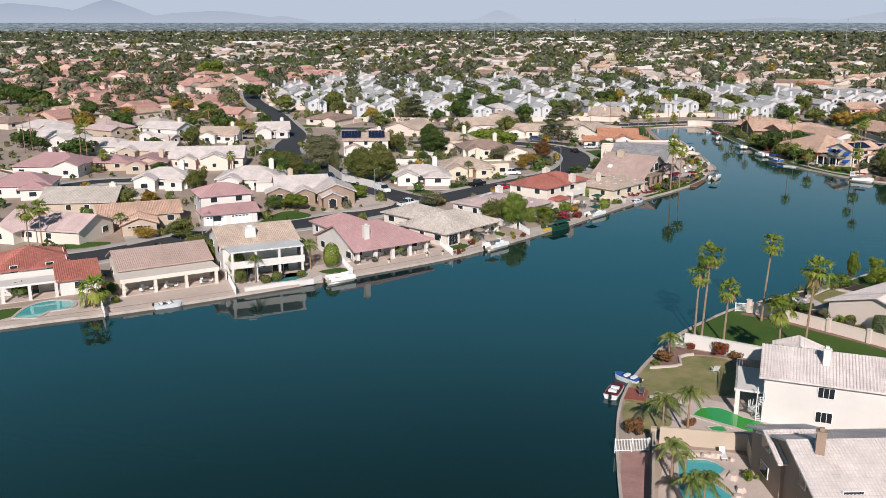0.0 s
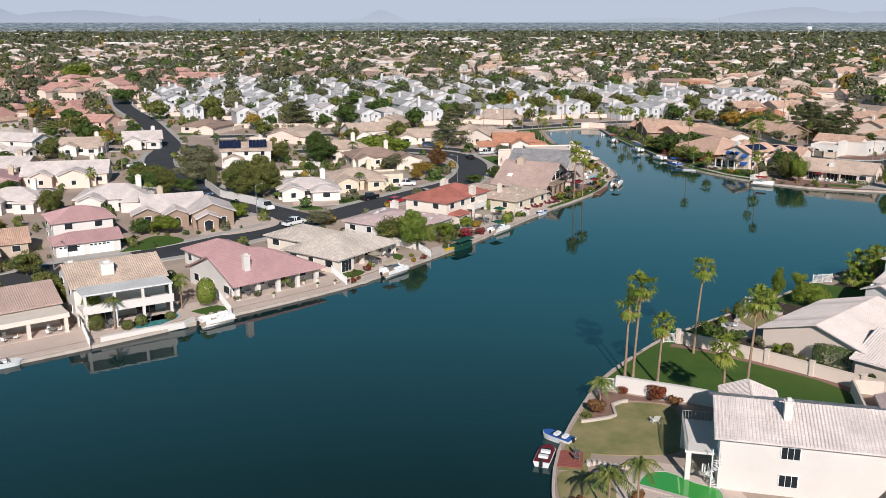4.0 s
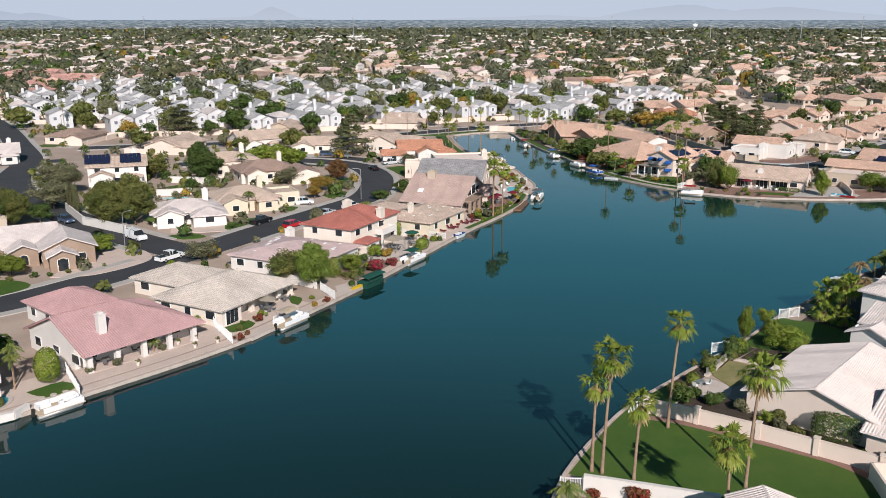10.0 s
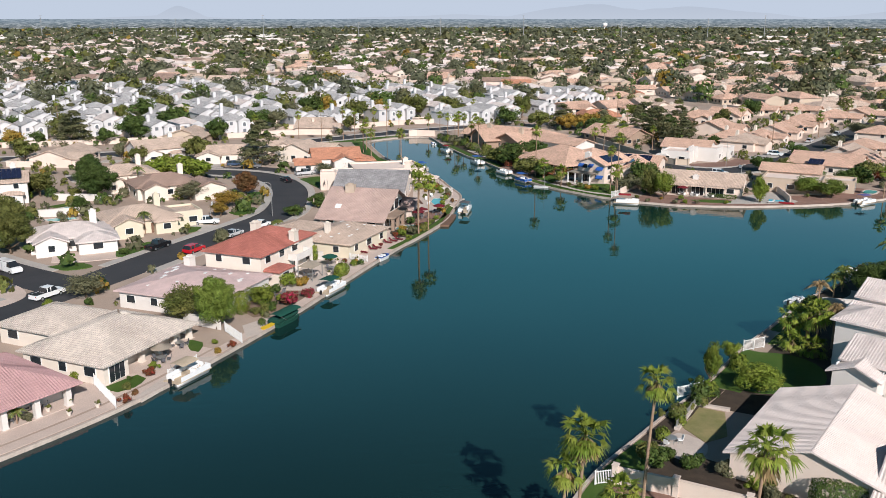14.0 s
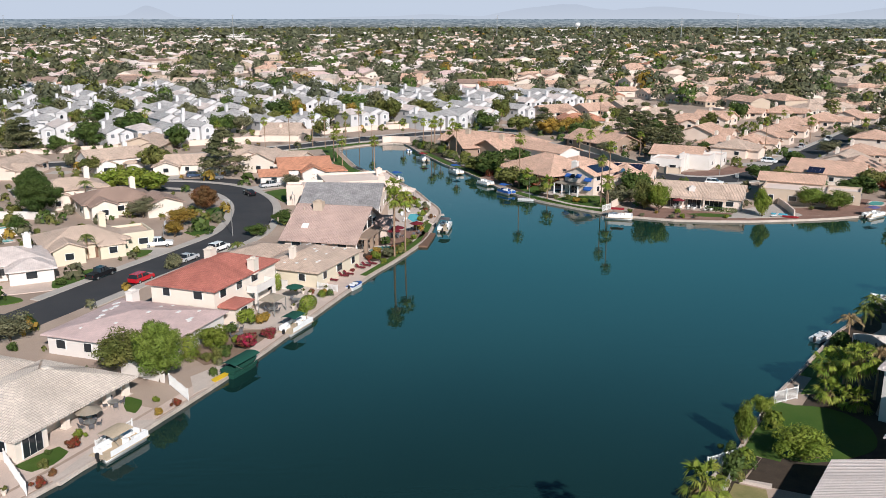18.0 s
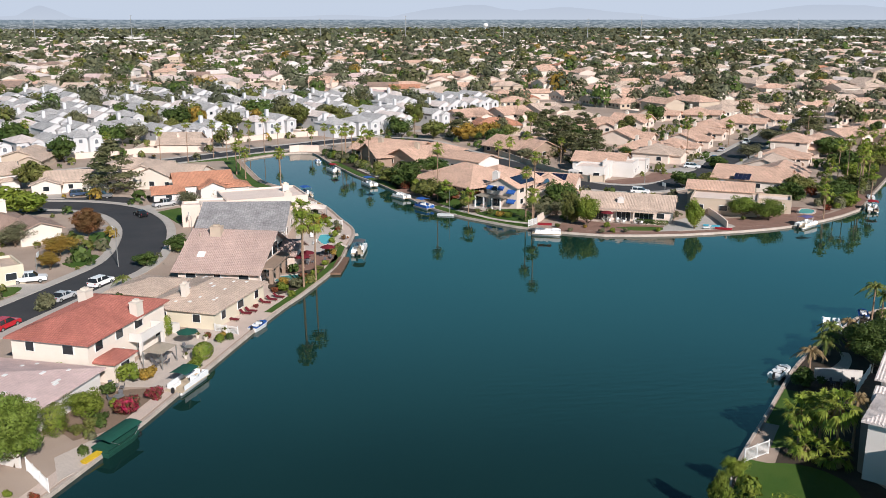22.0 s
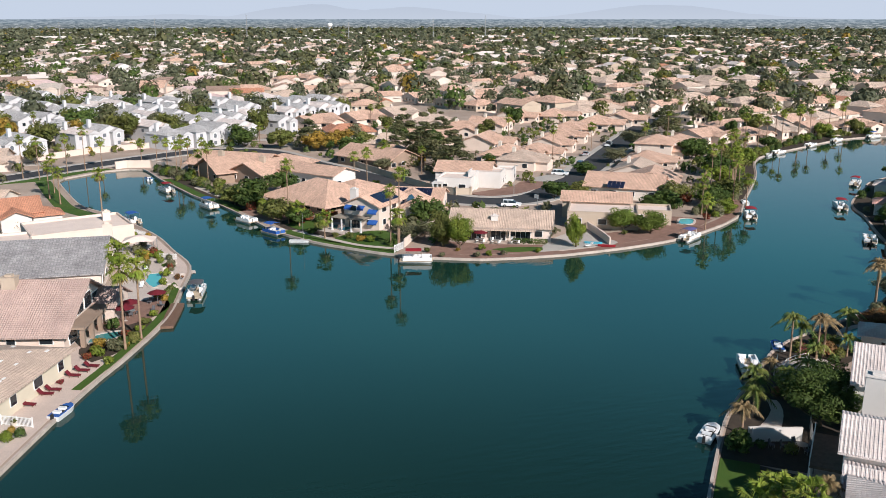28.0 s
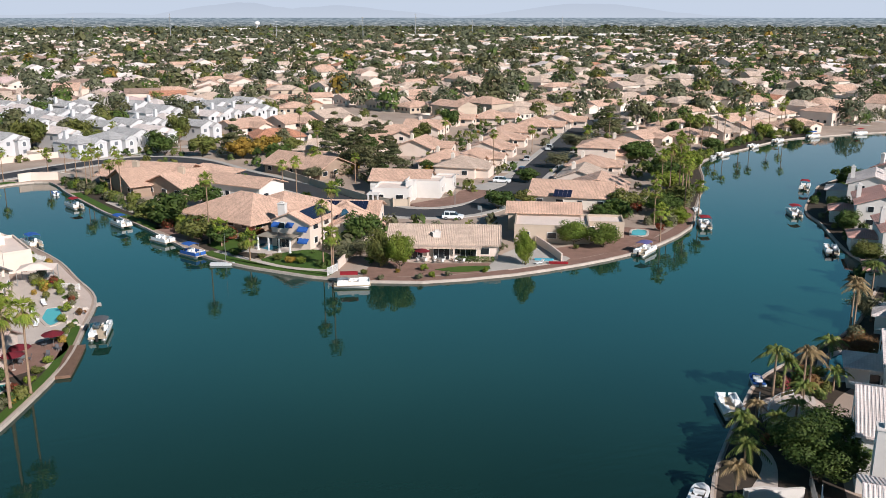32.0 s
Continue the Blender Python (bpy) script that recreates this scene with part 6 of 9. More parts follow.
for x, y, d_, l_, rf in [(100, 377, 50, 14, "roof_peach"), (109, 442, -35, 17, "roof_peach"), (106, 469, -35, 17, "roof_tan"), (61, 487, 30, 17, "roof_peach"), (82, 495, 30, 17, "roof_peach"), (101, 506, 30, 16, "roof_tan"), (146, 480, 50, 17, "roof_peach"), (165, 478, 50, 16, "roof_peach"), (168, 444, 50, 16, "roof_peach"), (126, 455, -40, 15, "roof_peach"), (88, 420, -35, 16, "roof_peach"), (104, 408, 50, 14, "roof_peach"), (72, 418, -20, 15, "roof_tan"), (185, 455, 50, 16, "roof_peach")]:
    if not any((x - a) ** 2 + (y - b) ** 2 < 120 for a, b, q in TAKEN):
        h = home("blush house with broad peach tile roofs", [(x, y, d_, l_, 12.5, rnd.choice([2.9, 2.9, 3.2]), rnd.choice(["hip", "gable"]), 0.40), (x + 4 * math.sin(radians(d_)) + 3, y - 4 * math.cos(radians(d_)) - 2, d_, 7, 8, 2.9, "gablex", 0.4)], "pinkish", rf, over=0.8)
        chimney(h, x - 2, y + 1, 7.6, M["cream"], 1.2, 3.4, d_)

# ---- houses on the right shore ----
h = home("white two-storey house with a bleached barrel tile roof", [(14.2, 103.6, -3, 15.5, 10, 5.7, "gable", 0.36), (10.5, 110.5, -3, 5, 4, 5.0, "gablex", 0.36)], "white", "roof_white", T, windows="s")
_at = local(14.2, 103.6, -3)
for zz in (1.0, 3.9):
    window(h, _at, -1.3, -5.0, G + zz, 1.7, 1.3, radians(-3), panes=3)
chimney(h, 12.6, 101.4, 9.9, M["white"], 0.75, 7)
h = home("brown stucco house with bleached tile roofs", [(13.5, 82.5, 20, 12, 12, 4.6, "gable", 0.36), (8.4, 85.2, 20, 5, 7, 4.4, "gable", 0.36)], "brown", "roof_white", T)
chimney(h, 10.2, 79.6, 9.7, M["brown"], 0.8, 6)
h = home("blush house with a wide bleached gable roof", [(28.4, 143.3, 52, 18, 15, 2.8, "gable", 0.31), (35.0, 133.8, 52, 14, 10, 2.6, "gablex", 0.30)], "pinkish", "roof_pale", T, windows="f")
h = home("white two-storey house with stepped bleached tile gables", [(43.8, 157.2, -45, 12, 9, 5.4, "gable", 0.36), (37.6, 156.6, -45, 5, 4.4, 4.6, "gablex", 0.42)], "white", "roof_white", T, windows="fs")
h = home("white two-storey house with a bleached tile hip roof", [(47.8, 166.9, -45, 14, 6.8, 6.4, "hip", 0.36), (50.5, 171.6, -45, 12, 6.0, 5.4, "gable", 0.36)], "white", "roof_white", T, windows="s")
h = home("white two-storey house with a bleached tile gable and raised deck", [(55.8, 176.2, -45, 14, 8.4, 6.6, "gable", 0.36)], "white", "roof_white", T, windows="s")
chimney(h, 60.4, 187.4, 9.6, M["white"], 2.2, 0.8, -45)
chimney(h, 54.9, 177.6, 8.9, M["white"], 1.5, 6.4, -45)
h = home("white two-storey house with a bleached tile roof and chimney", [(71.1, 189.5, -45, 16, 12.4, 6.2, "gable", 0.36)], "white", "roof_white", T, windows="s")
chimney(h, 69.0, 194.2, 10.4, M["white"], 1.2, 6.4, -45)
for (x, y, d_, rf) in [(89, 203, -45, "roof_white"), (108, 216, 40, "roof_white"), (126, 234, 45, "roof_salmon"), (142, 252, 48, "roof_salmon"), (158, 272, 45, "roof_salmon"), (176, 290, 40, "roof_white"), (200, 302, 25, "roof_salmon")]:
    h = home("white stucco house with a chimney by the channel", [(x, y, d_, 14, 11, 5.4, "gable", 0.36), (x - 5, y + 6, d_, 6, 5, 2.9, "hip", 0.36)], "white", rf)
    chimney(h, x - 4, y + 3, 9.8, M["white"], 1.2, 5, d_)
    chimney(h, x + 2, y - 1, 9.4, M["white"], 1.0, 5, d_)

# garden walls between the lakeside lots
for pts_ in ([(-100.5, 121.5), (-96.4, 115.2)], [(-86.2, 135.8), (-82.0, 130.6)], [(-71.6, 152.0), (-67.6, 147.4)], [(-48.6, 188.6), (-42.4, 185.2)], [(-35.6, 225.6), (-31.4, 223.6)]):
    block_wall(pts_, 1.5, "white", False, "white garden wall between two lots")

# ---- palms of the right shore ----
for x, y, hh, rr, ln in [(-2.2, 125.6, 9.6, 1.9, (0.1, 0)), (-1.2, 125.2, 12.6, 2.3, (0.5, 0)), (1.8, 124.2, 8.2, 2.0, (0.3, 0)), (7.2, 136.0, 12.4, 2.0, (0.6, 0)), (12.4, 123.4, 12.2, 2.5, (0.5, 0)), (8.6, 115.5, 8.5, 2.3, (-0.2, 0))]:
    palm(x, y, hh, rr, lean=ln)

# ---- left shore gardens ----
g = Geo()
ribbon(g, spline(SHORE_LEFT[2:8], 4.0), 1.7, 8.5, G - 0.3, G + 0.02)
setting("terrace", g, M["cooldeck"], "pinkish terrace paving behind the seawall", "terrace")
pool([(-102.2, 102.6), (-104, 107.6), (-103, 111), (-99.2, 112), (-97.4, 109.2), (-99.4, 106.6), (-99, 103.6)])
patch("lawn", [(-112, 100.5), (-104.2, 107.2), (-102.8, 103.4), (-103.5, 101.2), (-108, 97)], M["grass"], "bright green lawn by the pool", "lawn")
palm(-93.7, 110.4, 3.4, 3.0, "fan", thick=0.32, label="short thick fan palm by the seawall")
shrub(-95.6, 116.2, 1.9, "leaf_dark")
shrub(-92.2, 113.6, 1.1, "leaf_lime")
shrub(-96.8, 117.5, 1.4, "flower")
fence(-95.2, 113.4, -89.2, 107.2)
fence(-81.2, 130.0, -75.6, 123.0)
fence(-67.0, 146.8, -62.0, 140.0)
fence(-53.7, 165.4, -48.9, 158.6)
fence(-41.6, 184.4, -38.2, 179.4)
for x, y in [(-94.0, 142.0), (-89.4, 139.6), (-90.8, 143.5)]:
    tree(x, y, 5.2, 2.8, "leaf", "round")
for x, y, s, k in [(-81.6, 133.6, 1.5, 1.5), (-78.6, 129.6, 1.2, 1.0), (-67.6, 143.4, 1.5, 1.6), (-73.3, 133.0, 0.9, 0.9), (-70.2, 136.2, 0.8, 0.8), (-74.4, 131.0, 0.9, 0.8)]:
    hedge(x, y, 45, 2 * s, 2 * s, 2 * s * k, "leaf_lime" if k > 1.2 else "leaf", "clipped rounded green shrub", 1.0)
palm(-76.2, 130.6, 4.6, 1.8, "feather", thick=0.15)
palm(-70.9, 141.4, 4.2, 1.8, "feather", thick=0.15)
palm(-71.8, 143.0, 4.8, 1.8, "feather", thick=0.15)
pool([(-74.7, 132.4), (-71.6, 131.0), (-70.0, 135.2), (-69.7, 137.8), (-71.0, 139.3), (-72.9, 138.3), (-74.2, 136.5), (-75.3, 134.9)], "pool_dark", "small garden pool behind a low hedge")
patch("lawn", [(-69, 140.6), (-66.2, 144.2), (-63.8, 142.4), (-65.8, 139.4)], M["grass"], "small round lawn with stepping stones", "lawn")
for x, y in [(-66.4, 139.2), (-65.4, 140.2), (-64.4, 141.2), (-65.6, 138.4)]:
    g = Geo()
    g.tube([(x, y, G - 0.1), (x, y, G + 0.09)], [0.42, 0.4], 9)
    tagged(part("stepping_stone", g, M["concrete"], None), "round pale stepping stone in the grass", "stone", "stepping stones")
block_wall([(-75.5, 125.5), (-71.1, 130.1), (-66.8, 133.8), (-66.3, 136.1)], 0.7, "white", False, "low thick white wall along the seawall", 0.5)
put("pont_open", -63.2, 137.0, 52, 0.0)
put("run_white", -83.4, 115.4, 45, 0.0)
for x, y in [(-91.5, 120.6), (-88.6, 123.4), (-84.4, 127.6)]:
    seating(x, y, 30, 3, dark=False)
for x, y in [(-63.4, 150.4), (-60.2, 154.6), (-58.0, 158.4)]:
    seating(x, y, 20, 4)
for x, y in [(-73.8, 134.4), (-77.0, 131.6)]:
    seating(x, y, 20, 3)
for x, y in [(-64.0, 147.0), (-61.6, 149.6), (-57.8, 155.6)]:
    shrub(x, y, 0.8, "leaf_grey", 1.2)
palm(-58.6, 154.8, 1.6, 1.3, "feather", thick=0.12, label="small feathery palm by the terrace")
palm(-56.2, 162.6, 1.8, 1.3, "feather", thick=0.12, label="small feathery palm by the terrace")
for x, y in [(-56.4, 157.9), (-53.6, 156.8), (-51.1, 158.9), (-54.6, 159.6), (-58.9, 150.0)]:
    put("pot", x, y)
block_wall([(-57.6, 168.6), (-53.5, 165.6)], 1.2, "white", False, "low white garden wall")
# beige house garden
patch("lawn", [(-52.4, 164.6), (-49.4, 168.6), (-48.0, 167.4), (-48.6, 164.6), (-50.2, 163.2)], M["grass"], "small curved lawn", "lawn")
for x, y, s, k in [(-47.9, 168.1, 1.0, "flower_red"), (-49.4, 164.0, 0.9, "leaf"), (-47.6, 170.2, 0.9, "leaf_lime"), (-47.8, 162.4, 0.7, "leaf_rust"), (-48.4, 159.9, 0.9, "flower_red"), (-52.8, 166.2, 0.7, "leaf"), (-56.4, 167.2, 1.0, "leaf_lime"), (-40.8, 176.0, 0.8, "leaf_gold"), (-39.4, 177.8, 0.8, "flower_red"), (-42.0, 179.4, 0.7, "leaf_lime"), (-49.8, 166.9, 0.5, "leaf_dark")]:
    shrub(x, y, s, k)
patch("boat_ramp", [(-47.6, 161.4), (-45.6, 168.6), (-43.2, 174.4), (-40.6, 174.6), (-44.8, 165.0), (-46.6, 160.8)], M["concrete"], "pale concrete boat ramp by the wall", "ramp", 0.07, False)
fence(-45.4, 168.0, -44.8, 169.4, 0.9, label="short white handrail at the ramp")
fence(-43.6, 171.6, -43.0, 173.0, 0.9, label="short white handrail at the ramp")
seating(-47.6, 173.0, 10, 5, "taupe")
seating(-46.6, 178.4, 30, 4)
patch("terrace", [(-50.6, 168.8), (-46.0, 170.2), (-43.6, 177.6), (-46.8, 182.6), (-52, 180)], M["cooldeck"], "pinkish paved terrace", "terrace", 0.03, False)
patch("lawn", [(-46.6, 181.4), (-43.8, 180.0), (-43.6, 176.4), (-44.8, 177.0)], M["grass"], "narrow lawn under the trees", "lawn")
put("pont_beige", -43.0, 168.4, 62, 0.0)
# mauve house
tree(-43.0, 185.6, 7.6, 3.5, "leaf_green", "round", "tall fresh green tree over the lakeside garden")
tree(-48.6, 188.8, 6.2, 3.7, "leaf", "open")
tree(-67.6, 201.4, 4.4, 3.3, "leaf_grey", "open")
hedge(-40.8, 192.6, 65, 2.4, 2.0, 3.4, "leaf_lime", "tall clipped green hedge block")
tree(-38.4, 196.0, 3.6, 2.1, "leaf_lime", "round", "small citrus tree with bright leaves")
for x, y, s, k in [(-38.6, 192.4, 1.1, "leaf"), (-37.2, 193.2, 1.0, "leaf"), (-36.6, 195.0, 1.2, "leaf_dark"), (-34.2, 196.6, 1.9, "flower"), (-31.6, 200.6, 1.5, "flower"), (-35.2, 206.0, 1.9, "leaf_lime"), (-33.2, 206.8, 1.7, "leaf_gold"), (-37.4, 202.6, 1.3, "leaf_dark"), (-33.6, 199.0, 1.0, "leaf_grey"), (-35.6, 198.6, 0.9, "leaf_lime"), (-46.6, 225.2, 2.0, "leaf_lime"), (-44.4, 206.6, 2.2, "leaf_lime"), (-65.8, 197.4, 1.2, "leaf_dark"), (-70.6, 195.2, 1.4, "leaf_lime"), (-53.4, 238.4, 2.6, "leaf_grey")]:
    shrub(x, y, s, k)
patch("boat_ramp", [(-38.0, 181.6), (-39.6, 186.8), (-36.6, 190.4), (-33.6, 190.2), (-36.0, 184.4)], M["concrete"], "pale sloping boat ramp", "ramp", 0.06, False)
patch("garden_bed", [(-38.6, 190.6), (-41.6, 196), (-37.6, 203), (-31.4, 203.4), (-31.4, 199.0), (-34.2, 193.6)], M["dirt"], "planted bed of dark soil", "garden bed", 0.02)
put("kayak_y", -35.4, 186.4, 60, G + 0.07)
put("run_cover", -33.6, 189.4, 62, 0.0)
seating(-35.6, 200.4, 0, 4)
seating(-36.8, 203.8, 0, 3)
# red roofed house
patch("terrace", [(-37, 205), (-30.6, 203.8), (-26.2, 213.6), (-22.0, 223.2), (-27.6, 226.6), (-34.2, 224)], M["concrete"], "pale paved terrace by the water", "terrace", 0.03, False)
gazebo(-32.4, 211.6, 66, 3.6, 3.0, 2.3, "cloth_taupe", "square gazebo with a taupe canvas top")
seating(-32.4, 211.6, 66, 4)
put("umb_green", -29.6, 218.2)
seating(-29.2, 216.0, 10, 3)
hedge(-27.0, 212.6, 66, 3.2, 2.2, 2.3, "leaf_lime", "rounded bright green hedge", 0.8)
hedge(-33.0, 222.6, 66, 1.2, 1.4, 3.2, "leaf_lime", "green climber against the wall", 0.6)
hedge(-26.0, 228.2, 66, 0.9, 2.4, 2.6, "leaf_lime", "green climber on the yellow wall", 0.4)
shrub(-30.2, 222.0, 0.9, "leaf_lime")
put("pont_green", -28.2, 204.8, 64, 0.0)
put("run_blue", -20.2, 225.0, 62, 0.0)
fence(-26.4, 223.6, -23.0, 221.6, 1.2)
for x, y in [(-28.6, 221.0), (-27.4, 220.0), (-29.4, 213.2), (-25.0, 222.6)]:
    put("pot", x, y)
# butter house and rose gable house
patch("terrace", [(-26.6, 224.6), (-21.4, 223.6), (-15.8, 236.4), (-9.6, 251.6), (-12.4, 254), (-20.4, 246)], M["cooldeck"], "sandy terrace by the water", "terrace", 0.03, False)
for x, y, d_ in [(-24.1, 228.0, 150), (-22.4, 230.6, 160), (-21.6, 231.6, 160), (-19.6, 235.6, 155), (-18.6, 237.0, 155), (-17.5, 238.2, 155)]:
    put("lounger_red", x, y, d_)
for x, y, s, k in [(-16.9, 242.0, 1.5, "leaf_lime"), (-14.4, 243.4, 1.5, "leaf_grey"), (-15.4, 239.0, 1.0, "leaf_lime"), (-12.4, 246.0, 1.2, "leaf"), (-10.6, 253.4, 1.1, "leaf"), (-16.6, 245.6, 1.2, "leaf_gold"), (-13.4, 248.8, 1.1, "flower_red"), (-18.2, 241.0, 0.8, "flower_red"), (-11.4, 250.6, 1.0, "leaf_lime"), (-9.4, 256.8, 0.9, "leaf_lime"), (-21.0, 233.8, 0.6, "flower"), (-15.0, 252.2, 1.4, "leaf_dark")]:
    shrub(x, y, s, k)
for x, y, hh in [(-13.5, 246.4, 13.2), (-13.4, 243.6, 11.4), (-11.3, 247.2, 10.6)]:
    palm(x, y, hh, 2.1, lean=(0.2, 0.2))
pool([(-18.4, 247.6), (-14.8, 248.6), (-13.9, 251.2), (-17.4, 250.6)], "pool_dark", "small dark teal pool between the terrace and palms")
put("umb_maroon", -12.6, 258.6)
put("umb_maroon", -13.4, 256.0)
put("umb_maroon", -8.6, 262.4)
seating(-12.6, 258.6, 0, 4)
for x, y in [(-9.4, 259.0), (-8.0, 261.0), (-7.4, 264.6), (-9.8, 263.4)]:
    put("chair_dark", x, y, x * 40)
patch("wooden_dock", [(-8.6, 251.4), (-6.8, 251.2), (-5.4, 257.6), (-4.6, 262.0), (-6.6, 262.4), (-7.6, 257.6)], M["wood"], "brown planked dock along the water", "dock", 0.1, False)
put("pont_grey", -2.4, 266.8, 78, 0.0)
# slate house pool garden
patch("terrace", [(-13, 262), (-6.2, 264), (-4.2, 276), (-5.0, 292), (-9.6, 306), (-14.8, 300), (-14.6, 274)], M["concrete"], "pale rocky pool terrace", "terrace", 0.03, False)
pool([(-10.2, 276.4), (-9.4, 281), (-8.0, 281), (-7.4, 275.6), (-9.0, 272.4)], label="turquoise pool ringed by rocks")
patch("lawn", [(-7.4, 286.6), (-5.4, 288.4), (-5.0, 284.6), (-6.4, 284.0)], M["grass"], "small lawn above the water", "lawn", 0.08)
patch("lawn", [(-7.0, 271.4), (-5.6, 274.4), (-5.2, 270.4)], M["grass"], "small lawn above the water", "lawn", 0.08)
for x, y, s, k in [(-9.5, 291.6, 1.4, "leaf_lime"), (-7.5, 292.0, 1.5, "leaf_lime"), (-7.0, 278.4, 1.2, "leaf_lime"), (-7.5, 273.6, 1.2, "leaf_lime"), (-4.6, 275.8, 0.9, "leaf_rust"), (-11.6, 282.6, 1.0, "leaf"), (-6.0, 281.0, 0.8, "leaf_grey")]:
    shrub(x, y, s, k)
fence(-7.4, 291.4, -4.4, 289.6, 1.1)
gazebo(-10.8, 297.4, -10, 6.0, 4.0, 2.6, "roof_flat", "flat-topped garden pavilion on posts")
for x, y, d_ in [(-9.9, 283.4, 100), (-11.4, 279.4, 90), (-10.9, 273.4, 80)]:
    put("lounger_white", x, y, d_)
for k in range(26):
    a = k * 0.7
    x, y, s = -6.0 + 1.6 * math.cos(a) + rnd.uniform(-0.6, 0.6), 270 + k * 0.95, rnd.uniform(0.3, 0.65)
    g = Geo()
    ring = [(x + s * math.cos(t + a) * rnd.uniform(0.8, 1.1), y + s * math.sin(t + a) * rnd.uniform(0.8, 1.1)) for t in (0, 1.05, 2.1, 3.14, 4.2, 5.2)]
    g.solid([(*p, G - 0.2) for p in ring], [(x + (p[0] - x) * 0.6, y + (p[1] - y) * 0.6, G + s * 0.7) for p in ring])
    tagged(part("boulder", g, M["concrete"], None), "pale rounded boulder at the pool edge", "boulder", "boulders by the pool")
patch("wooden_dock", [(-4.6, 279.6), (-1.6, 280.4), (-1.6, 282.2), (-4.6, 282.4)], M["concrete"], "small pale dock on the water", "dock", -0.25, False)
fence(-12.6, 315.0, -9.6, 311.0, 1.0)
patch("terrace", [(-14, 301), (-7.4, 306.6), (-11.6, 319), (-17.6, 330), (-22, 322), (-15, 312)], M["concrete"], "pale terrace round the stepped house", "terrace", 0.03, False)
put("pont_blue", -12.2, 326.8, 110, 0.0)
palm(-18.4, 330.5, 10.5, 1.9)
palm(-28.6, 352.0, 8.0, 1.8)
palm(-31.6, 360.0, 8.4, 1.8)
# ---- street side of the left shore ----
patch("lawn", [(-57.6, 265.6), (-54.2, 262.6), (-51.8, 270.0), (-54.4, 271)], M["grass"], "front lawn beside the curved street", "lawn", 0.16)
patch("lawn", [(-55.2, 276.2), (-52.0, 278.0), (-53.8, 290.0), (-57.4, 288.6)], M["grass"], "front lawn beside the curved street", "lawn", 0.16)
patch("lawn", [(-46.8, 309.4), (-42, 313.6), (-38.6, 310.4), (-39.8, 297.0), (-42.6, 301.4)], M["grass"], "front lawn on the outer bend", "lawn", 0.16)
patch("lawn", [(-64.4, 251.2), (-60.4, 250.6), (-61.6, 246.0), (-64.8, 247.6)], M["grass"], "front lawn by the street", "lawn", 0.16)
patch("lawn", [(-72.4, 231.2), (-68.6, 237.4), (-66.2, 238.2), (-67.0, 232.0), (-70.4, 226.2)], M["grass"], "front lawn by the street", "lawn", 0.16)
patch("lawn", [(-81.2, 219.6), (-77.0, 222.4), (-73.0, 219.8), (-76.8, 217.4)], M["grass"], "oval lawn at the street corner", "lawn", 0.16)
patch("lawn", [(-99.4, 171.6), (-99.6, 185.0), (-94.0, 185.6), (-91.0, 182.2), (-94.6, 176.0)], M["grass"], "striped front lawn", "lawn", 0.16)
patch("lawn", [(-131, 134.8), (-125.6, 144.6), (-119, 147), (-121, 142.4), (-126.6, 138)], M["grass"], "curved front lawn by the street", "lawn", 0.16)
patch("driveway", [(-110, 165.6), (-100.4, 175.6), (-96.2, 171.2), (-104.6, 162.4)], M["pavement"], "pale concrete driveway", "driveway", 0.1, False)
patch("driveway", [(-90.6, 188.6), (-90.8, 204.4), (-84, 209.4), (-78, 203.4), (-78.8, 197.6), (-84, 190.6)], M["cooldeck"], "wide paved forecourt", "driveway", 0.1)
patch("driveway", [(-122.6, 155.4), (-116.6, 160.0), (-112.0, 152.6), (-114.4, 146.2)], M["pavement"], "concrete driveway before a garage", "driveway", 0.1, False)
patch("driveway", [(-83.6, 228.6), (-73.6, 233.6), (-69.6, 225.6), (-75.6, 223.4), (-81.6, 222.6)], M["cooldeck"], "paved driveway", "driveway", 0.1, False)
patch("driveway", [(-69.0, 250.0), (-62.0, 253.4), (-56.6, 252.4), (-58.6, 247.6)], M["pavement"], "concrete driveway", "driveway", 0.1, False)
patch("driveway", [(-52.0, 317.0), (-48.4, 312.6), (-41.4, 318.4), (-44.6, 322.4)], M["pavement"], "concrete driveway", "driveway", 0.1, False)
patch("driveway", [(-82, 338), (-74, 337.4), (-72.4, 330.4), (-80.4, 330.6)], M["pavement"], "concrete driveway", "driveway", 0.1, False)
put("car_blackpickup", -64.8, 233.0, 66)
put("car_redsuv", -57.0, 229.8, 66)
put("car_whitepickup", -60.2, 254.2, 10)
put("car_whitesuv", -47.6, 250.4, 62)
put("car_silversedan", -52.0, 243.0, 62)
put("car_bluesuv", -69.6, 333.8, 20)
put("car_greypickup", -63.6, 329.6, 0)
put("car_blacksedan", -50.0, 306.2, 120)
put("car_silverpickup", -46.0, 316.8, 30)
put("car_whitevan", -86.6, 216.8, -38)
put("car_whitepickup", -73.8, 201.6, 62, label="white work truck parked by the kerb")
put("car_bluesuv", -108.6, 231.2, -40, label="dark car parked on the side street")
put("car_whitepickup", -150.2, 270.0, 30)
put("street_lamp", -46.9, 262.0, 180)
put("street_lamp", -85.0, 207.6, 60)
put("street_lamp", -104.6, 158.4, 140)
put("hoop", -60.6, 260.4, 0)
put("hoop", -36.9, 290.5, 180)
